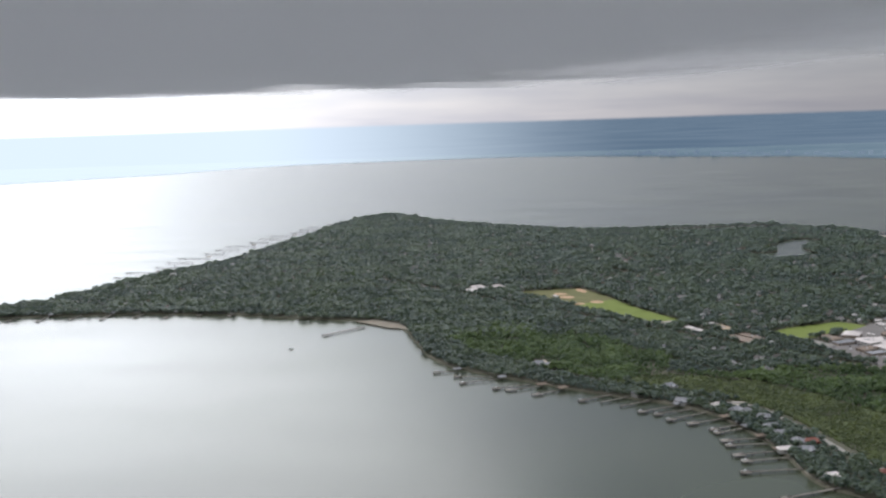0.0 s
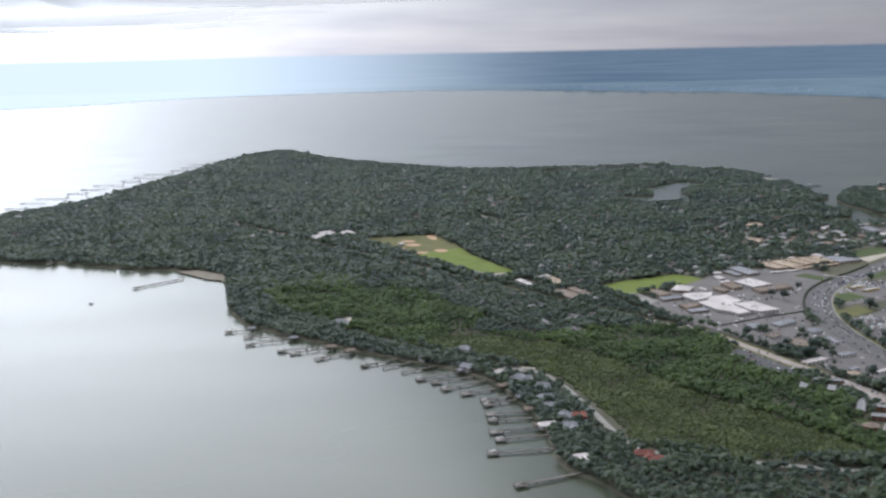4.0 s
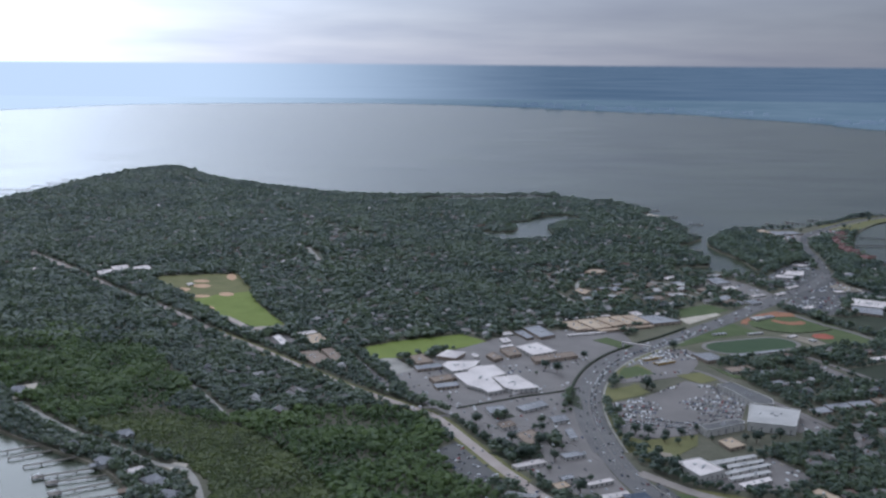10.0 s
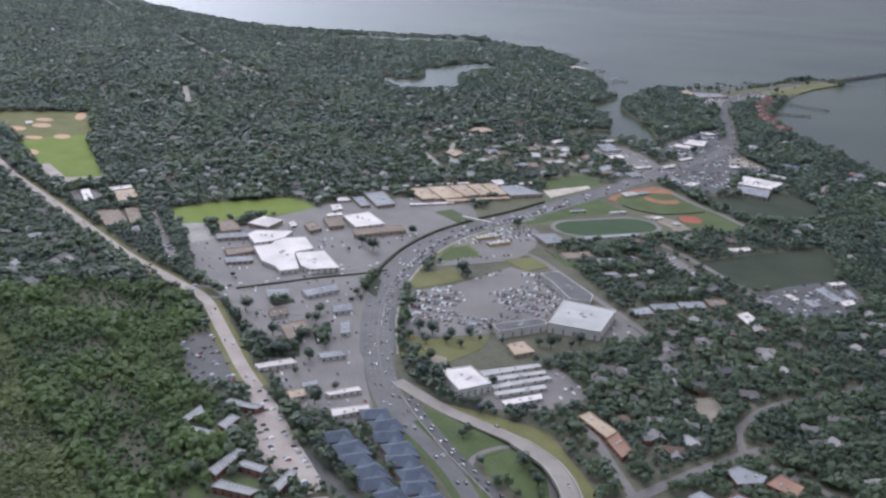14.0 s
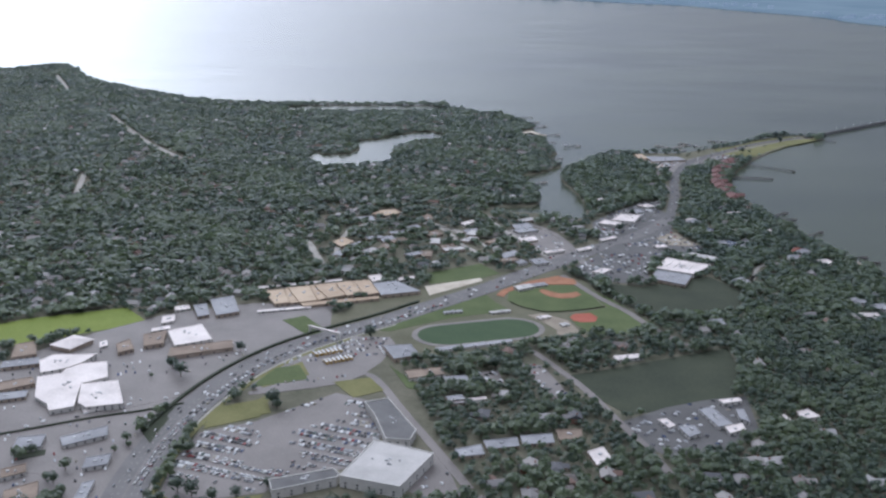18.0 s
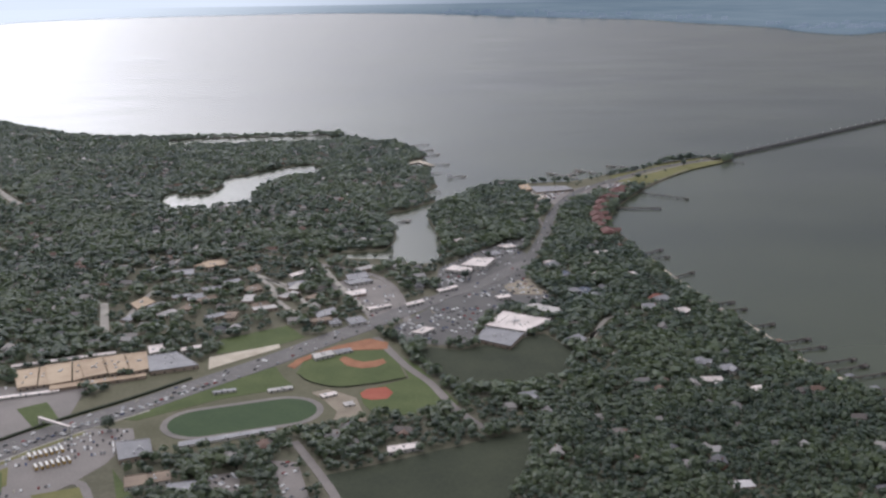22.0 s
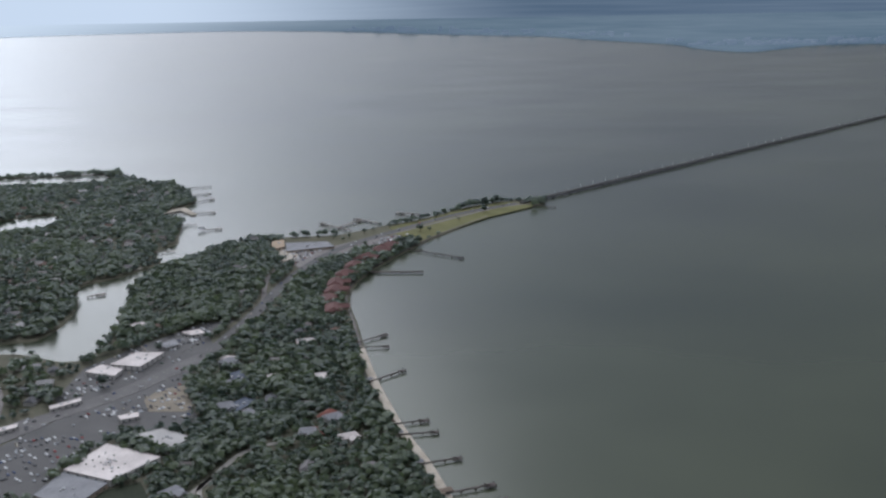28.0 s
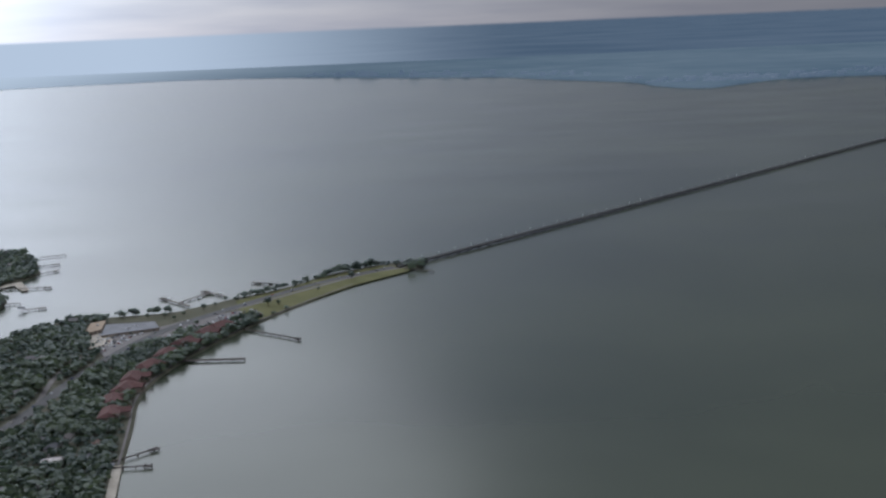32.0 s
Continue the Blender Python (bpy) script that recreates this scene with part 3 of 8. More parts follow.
# ---- beach, pavements, fields ----
ribbon("beach_east", COAST_EAST[3:13], 3.4, "sand", LAND + 0.05, "narrow pale sand beach along the bay", "beach", off=1.2)
fill_line(TAKEN, COAST_EAST[3:13], 4.4)
fill_line(TAKEN, COAST_EAST[12:16], 3.0)
ribbon("seawall", COAST_EAST[12:20], 0.9, "old_asphalt", LAND + 0.25, "curved pale seawall below the red roofed houses", "seawall", off=1.0)
ribbon("beach_south", COAST_SOUTH[14:24], 0.5, "gravel", LAND + 0.05, "thin sandy strip along the dock shore", "beach", off=0.4)
FIELD_A = ((101, 876), (117, 895), (140, 907), (147, 872), (160, 834), (172, 804), (155, 796), (137, 812), (122, 838))
FIELD_A_DIRT = ((62, 950), (66, 966), (121, 974), (141, 908), (117, 893), (104, 880), (88, 905))
DIRT_0 = ((96.4, 914.3), (95.3, 909.5), (90.9, 907.4), (85.7, 909.1), (82.8, 913.7), (83.8, 918.5), (88.2, 920.7), (93.4, 918.9))
DIRT_1 = ((108.7, 926.4), (107.8, 921.5), (103.8, 919.4), (99.1, 921.2), (96.4, 925.9), (97.3, 930.8), (101.3, 933.1), (106.0, 931.2))
DIRT_2 = ((105.1, 944.4), (104.1, 940.7), (100.2, 939.1), (95.8, 940.4), (93.4, 943.9), (94.4, 947.6), (98.3, 949.3), (102.8, 948.0))
DIRT_3 = ((122.3, 851.7), (121.8, 846.6), (119.0, 844.4), (115.5, 846.4), (113.2, 851.4), (113.5, 856.6), (116.4, 858.9), (120.0, 856.8))
DIRT_4 = ((113.5, 890.8), (112.5, 887.6), (108.8, 886.1), (104.7, 887.3), (102.5, 890.4), (103.5, 893.6), (107.2, 895.1), (111.3, 893.9))
DIRT_5 = ((128.9, 896.8), (128.1, 892.3), (124.7, 890.3), (120.8, 892.0), (118.5, 896.4), (119.3, 901.0), (122.7, 903.0), (126.7, 901.3))
DIRT_6 = ((122.6, 959.9), (122.9, 950.9), (121.0, 947.2), (117.9, 950.7), (115.4, 959.6), (115.0, 968.7), (117.0, 972.7), (120.1, 969.0))
LOT_FIELD = ((128, 824), (135, 828), (152, 799), (172, 804), (176, 791), (160, 785), (144, 793))
YARD_SHED = ((161, 773), (175, 779), (184, 756), (170, 747))
FIELD_B = ((217.0, 745.2), (236.8, 761.1), (277.8, 778.2), (290.8, 760.3), (277.8, 747.6), (257.5, 735.5), (244.7, 725.8), (223.4, 723.2))
LOT_DIRT = ((226.1, 721.5), (237.3, 726.9), (247.4, 701.0), (237.5, 692.6))
BALL_A = ((457.6, 792.8), (459.5, 806.8), (464.7, 811.6), (480.5, 819.3), (493.4, 819.4), (499.7, 805.0), (503.2, 785.0), (492.0, 780.0), (476.8, 776.1), (468.4, 779.5), (462.0, 785.2))
BALL_A_DIRT = ((474.6, 808.2), (476.6, 812.4), (481.9, 806.7), (485.5, 804.6), (489.8, 805.7), (493.6, 807.9), (495.1, 802.8), (490.8, 798.0), (484.7, 796.6), (478.6, 800.0))
BALL_A_WARN = ((453.0, 801.7), (456.6, 810.4), (472.1, 826.3), (486.9, 835.4), (495.5, 829.4), (495.3, 820.4), (480.4, 819.9), (464.5, 812.8), (459.5, 806.8), (456.3, 798.6))
BALL_B = ((484.5, 769.5), (503.5, 783.0), (508.6, 779.4), (508.8, 765.1), (504.4, 753.7), (496.4, 749.1), (490.4, 748.2), (486.6, 757.2))
BALL_B_DIRT = ((484.9, 768.1), (487.8, 772.8), (495.3, 774.3), (498.1, 767.8), (495.9, 761.7), (489.7, 760.7), (486.2, 763.0))
LAWN_BALL = ((499.2, 814.6), (508.9, 796.7), (523.7, 754.3), (518.5, 749.8), (498.4, 743.9), (489.3, 749.6), (505.2, 779.8))
TRACK_APRON = ((465.7, 770.5), (472.3, 773.8), (483.6, 763.7), (488.6, 740.3), (480.4, 737.4), (475.5, 739.2), (476.9, 749.9), (471.2, 762.1))
GRASS_TRACK = ((414.6, 770.7), (447.9, 802.0), (452.6, 788.6), (458.6, 777.5), (430.2, 766.1), (402.1, 746.9), (397.0, 748.3))
GRASS_NW = ((419.1, 839.7), (447.9, 857.7), (457.4, 839.6), (446.5, 830.0), (420.1, 819.4))
GRASS_NW_DIRT = ((417.8, 815.5), (446.6, 831.1), (447.5, 826.0), (420.0, 800.4))
PAVE_SCHOOL = ((232.4, 697.5), (246.4, 705.5), (263.8, 732.2), (298.0, 769.2), (335.8, 786.1), (373.9, 785.3), (375.5, 743.7), (342.0, 691.3), (327.6, 662.0), (321.4, 627.6), (318.3, 571.2), (321.2, 540.3), (324.3, 517.7), (314.8, 513.0), (299.9, 520.8), (289.7, 545.8), (272.4, 597.2), (258.5, 629.2), (245.6, 650.2), (241.7, 673.9))
PAVE_MEDICAL = ((338.4, 639.2), (356.8, 649.1), (383.6, 675.7), (395.8, 668.6), (403.3, 638.3), (392.1, 611.6), (370.7, 603.5), (367.2, 594.5), (342.0, 587.8), (334.7, 592.7), (334.6, 618.4))
PAVE_MEDICAL_BACK = ((409.8, 597.6), (422.2, 626.3), (429.3, 589.2), (419.1, 589.7))
PAVE_BUS = ((355.6, 717.7), (380.0, 740.5), (402.3, 739.4), (405.0, 730.8), (399.7, 708.5), (392.3, 694.0), (375.5, 680.8), (358.8, 675.0), (349.4, 680.5))
PAVE_MALL = ((497.0, 850.9), (525.9, 896.4), (548.6, 937.1), (572.5, 993.5), (576.5, 977.2), (567.7, 925.2), (581.9, 884.9), (559.1, 880.1), (552.8, 878.6), (537.5, 853.8), (534.1, 825.1), (518.7, 824.1), (502.7, 831.0))
PAVE_BAYOU = ((519.4, 918.3), (522.8, 955.3), (542.1, 984.2), (566.8, 1015.8), (582.8, 1019.8), (548.6, 937.1), (525.7, 900.5))
PAVE_WEST = ((463.1, 925.9), (476.8, 942.2), (492.8, 932.6), (500.6, 895.7), (500.8, 858.6), (487.7, 860.3), (479.3, 886.8))
LOT_APART = ((280.7, 545.3), (287.0, 538.4), (292.2, 527.1), (300.0, 504.1), (310.3, 476.6), (305.5, 472.0), (300.2, 480.7), (295.9, 482.0), (292.8, 490.2), (288.1, 493.8), (286.3, 513.7), (280.1, 538.0))
LOT_APART_LOW = ((302.7, 469.5), (311.0, 471.5), (316.4, 461.9), (324.5, 437.8), (329.5, 425.3), (309.2, 424.9), (308.3, 458.5))
LOT_TOWN = ((300.0, 500.1), (302.7, 501.0), (313.8, 480.2), (326.1, 460.6), (339.6, 450.2), (341.4, 433.3), (331.7, 433.1), (325.2, 446.9), (310.3, 477.6))
LOT_OFFICE = ((251.5, 576.7), (262.1, 588.5), (268.3, 579.0), (279.9, 542.8), (263.3, 540.8))
LOT_STORAGE = ((355.0, 542.3), (389.0, 564.8), (397.9, 542.3), (388.6, 532.2), (369.9, 528.0), (357.5, 530.6))
LOT_WORKSHOP = ((487.6, 649.1), (508.0, 663.2), (524.7, 670.4), (541.0, 674.4), (536.6, 640.9), (521.7, 626.9), (500.8, 620.2), (491.4, 631.1))
LOT_NECK = ((597.2, 1167.6), (625.0, 1169.1), (660.0, 1193.6), (681.7, 1200.6), (683.6, 1185.8), (656.2, 1164.3), (629.8, 1137.0), (611.1, 1117.4), (599.6, 1141.5))
LOT_CHURCH = ((402.5, 446.0), (418.8, 455.5), (436.3, 457.6), (454.6, 461.3), (443.1, 435.6), (399.0, 434.6))
VERGE_A = ((339.3, 660.7), (359.0, 670.8), (357.7, 653.0), (339.3, 642.2))
VERGE_B = ((352.4, 692.4), (367.1, 708.7), (371.4, 694.4), (354.6, 680.4))
VERGE_C = ((338.1, 646.1), (357.0, 672.2), (361.2, 656.3), (338.6, 645.1))
VERGE_D = ((381.6, 686.7), (395.8, 691.6), (401.8, 678.3), (390.3, 670.9))
VERGE_E = ((349.4, 680.5), (357.6, 701.5), (366.4, 704.8), (371.4, 689.5), (357.7, 683.5))
VERGE_F = ((352.7, 761.4), (362.3, 768.1), (374.5, 746.4), (366.4, 740.3))
LOOP_GREEN = ((356.6, 496.7), (371.4, 503.3), (375.9, 484.3), (373.4, 463.7), (369.9, 466.8), (360.5, 481.9), (356.1, 487.2))
LOOP_LOW = ((352.9, 462), (357.4, 454.5), (366.5, 446.5), (363.9, 438.4), (354, 427.0), (352.8, 427), (353.6, 441))
RAMP_VERGE = ((330.1, 548.2), (343.1, 534.4), (361.6, 524.9), (379.1, 514.0), (387.7, 477.6), (383.1, 448.4), (375.7, 434.1), (372.3, 439.5), (381.0, 463.9), (380.1, 495.8), (367.5, 513.4), (342.4, 527.5))
MEDIAN_GREEN = ((337.1, 528.7), (349.7, 523.4), (363.5, 511.9), (367.6, 503.1), (356.6, 496.7), (351.5, 494.7), (344.1, 510.0))
ISLAND = ((337.5, 514), (342.6, 503.5), (349.5, 487), (355, 474), (359.5, 463), (356, 458), (354.6, 466), (351.8, 477), (346.5, 492))
LAWN_APT = ((272.8, 477.4), (278.9, 472.5), (275.8, 466.9), (272.1, 470.3))
LAWN_APT_B = ((284.1, 481.4), (291.0, 479.0), (292.6, 472.2), (283.0, 476.8))
LAWN_APT_C = ((293.4, 462.6), (297.2, 460.7), (302.0, 455.6), (298.7, 450.6), (295.4, 447.4))
TENNIS = ((397.6, 467.7), (412.5, 477.1), (411.1, 467.1), (396.5, 453.0), (394.7, 456.0))
POOL = ((282.4, 462.0), (284.4, 465.6), (288.6, 463.2), (287.4, 458.2), (283.6, 458.4))
POOL_DECK = ((279.0, 460.6), (283.4, 468.2), (290.6, 464.6), (289.4, 455.6), (281.0, 456.0))
PARK = ((682, 1172), (708, 1207), (737, 1243), (774, 1275), (779, 1289), (756, 1297), (722, 1275), (698, 1248), (678, 1232), (667, 1222), (672, 1195))
SAND_LOT = ((555.4, 913.4), (559.5, 923.6), (570.6, 929.4), (572.7, 912.9), (577.1, 903.6), (573.5, 898.2), (559.3, 900.1))
SAND_BEACH = ((592.0, 1172.2), (608.4, 1158.4), (608.2, 1143.8), (599.3, 1136.3))
GREEN_OPEN = ((475, 695), (492, 702), (520, 715), (548, 728), (546, 702), (537, 674), (520, 664), (492, 656), (483, 672))
GREEN_MALL = ((507, 812), (514, 822), (527, 816), (567, 836), (578, 808), (565, 777), (536, 765), (524, 770), (514, 790))
SAND_LOT_S = ((144.6, 561.8), (147.8, 566.9), (155.0, 565.0), (150.1, 556.6))
SAND_SPIT = ((-69.1, 842.7), (-55.2, 846.5), (-34.0, 825.1), (-25.4, 800.8), (-42.3, 810.1))
CLEAR_HOUSE = ((51.1, 676.6), (61.1, 682.2), (64.3, 660.2), (54.6, 653.6))
LOT_MID_A = ((436.4, 697.5), (447.2, 700.3), (448.9, 683.6), (439.6, 681.0))
LOT_MID_B = ((456.1, 708.4), (465.8, 706.0), (473.7, 671.0), (466.5, 668.5))
LOT_ROW = ((207.1, 741.4), (211.8, 741.7), (237.3, 666.0), (232.2, 662.4))
SAND_W = ((341.6, 568.3), (344.6, 572.9), (349.2, 570.5), (349.6, 562.3), (346.1, 561.0))
BED_A = ((320.6, 661.3), (325.8, 664.2), (322.4, 642.2), (317.4, 640.3))
BED_B = ((280.3, 620.7), (289.6, 624.9), (290.6, 620.9), (281.9, 616.1))
BED_C = ((299.3, 593.1), (304.9, 596.6), (306.4, 581.7), (301.6, 578.5))
BED_D = ((273.9, 573.7), (295.1, 580.9), (296.4, 567.0), (282.8, 564.4))
BED_E = ((333.1, 595.6), (341.5, 587.2), (367.0, 593.2), (363.0, 579.9), (345.8, 562.1), (337.3, 561.5), (332.9, 575.0))
BED_F = ((316.1, 643.5), (322.2, 655.9), (325.4, 650.9), (323.3, 629.6))
BED_G = ((403.2, 705.3), (419.2, 675.7), (410.5, 681.3))
ROAD_STREET_A = ((386.9, 433.0), (384.8, 442.7), (388.2, 457.7), (394.7, 471.0), (408.2, 481.9), (424.6, 493.7), (438.8, 502.2), (446.2, 506.6))
ROAD_STREET_B = ((391.2, 525.5), (394.0, 504.3), (396.6, 485.1), (398.2, 474.5))
ROAD_STREET_C = ((438.8, 502.2), (441.4, 517.3), (446.9, 525.7), (452.9, 532.7), (465.5, 541.7), (476.9, 545.4), (489.4, 551.2), (500.3, 556.1), (516, 562), (534, 566))
ROAD_STREET_D = ((438.8, 502.2), (444.5, 495.8), (453.9, 483.6), (461.6, 474.0))
DIRT_PLOT = ((431.5, 542.0), (440.6, 544.3), (441.7, 533.4), (436.2, 524.1), (429.6, 524.6))
ROAD_STREET_E = ((489.9, 837.3), (503.3, 798.6), (513.4, 776.9), (521.5, 750.5), (531.0, 730.8))
ROAD_STREET_F = ((462.9, 723.4), (466.9, 714.0), (479.5, 681.0), (487.0, 652.0), (493.5, 628.4), (497.1, 608.6))
ROAD_NW = ((368.6, 864.9), (369.0, 905.0), (376.0, 937.2), (392.8, 953.7), (413.4, 953.7), (430.8, 930.5), (439.0, 898.9), (452.7, 872.0))
ROAD_EAST_C = ((595.3, 802.7), (589.2, 818.3), (588.1, 831.6), (599.4, 847.6), (610.0, 853.6), (624.0, 855.4))
ROAD_CROSS = ((247.2, 635.4), (264.9, 638.5), (288.9, 650.5), (311.7, 664.5), (326.3, 674.2))
ROAD_FRONT = ((252.2, 621.7), (263.8, 622.7), (280.8, 610.7), (299.2, 605.6), (312.5, 582.1), (319.3, 560.4))
ROAD_MED = ((350.2, 674.8), (366.9, 679.6), (383.8, 686.7), (395.7, 694.0), (410.8, 654.3), (422.7, 621.7), (431.2, 597.5))
ROAD_WEST = ((504.4, 858.1), (502.7, 887.6), (496.7, 921.4), (484.5, 945.9), (456.1, 969.5), (426.6, 989.4), (396.8, 1004.5))
ROAD_WEST_B = ((456.1, 969.5), (468.5, 925.2), (485.8, 874.8))
ROAD_WEST_C = ((419.4, 945.4), (438.9, 929.2), (453.4, 894.1))
ROAD_EAST_A = ((580.4, 816.1), (589.5, 833.6), (599.7, 856.2), (615.4, 865.0), (628.7, 870.9))
ROAD_NORTH_A = ((-53.6, 1729.3), (8.5, 1577.1))
ROAD_NORTH_B = ((105.7, 1391.0), (174.5, 1243.8), (223.7, 1160.4))
ROAD_NORTH_C = ((166.7, 1093.6), (180.7, 1025.7))
ROAD_NORTH_D = ((350.4, 902.7), (362.6, 855.5))
ROAD_SECOND = ((335.0, 536.0), (339.4, 521.0), (347.2, 499.5), (353.5, 485.0), (360.0, 471.0), (365.3, 459.6), (370.2, 448.1), (372.2, 435.4))
ROAD_STREET_G = ((383.5, 444.0), (390.3, 435.8), (398.0, 424.0), (404.0, 412.0))
ROAD_LOOP = ((355.4, 476.5), (352.0, 490.0), (356.9, 499.5), (367.6, 503.1), (374.7, 491.7), (374.6, 472.0))
ROAD_WEST_D = ((400.5, 964.5), (420.3, 951.7), (439.8, 923.5), (450.2, 902.2))
ROAD_MARSH = ((137.1, 674.4), (148.3, 652.9), (159.4, 629.1), (165.5, 629.2))
CROSS_HEDGE = ((265.3, 634.1), (279.4, 641.3), (298.9, 651.4), (314.1, 657.5), (327.7, 664.4))
CROSS_FENCE = ((458.9, 790.6), (462.9, 783.6), (468.6, 778.6), (477.0, 775.1), (492.2, 778.5), (503.8, 783.9))
ROAD_NECK_SIDE = ((595.1, 1037.5), (593.3, 1095.6), (607.2, 1140.4), (637.7, 1176.9), (679.2, 1211.7), (742.7, 1271.6), (774.0, 1287.2))
TRACK_GROUND = ((372, 764), (387, 787), (409, 808), (452, 842), (483, 848), (499, 832), (515, 766), (514, 744), (486, 741), (470, 734), (424, 716), (405, 715), (389, 722))
POINT_YARD = ((598, 1200), (630, 1201), (664, 1226), (674, 1222), (676, 1196), (660, 1172), (632, 1150), (612, 1140), (603, 1165))
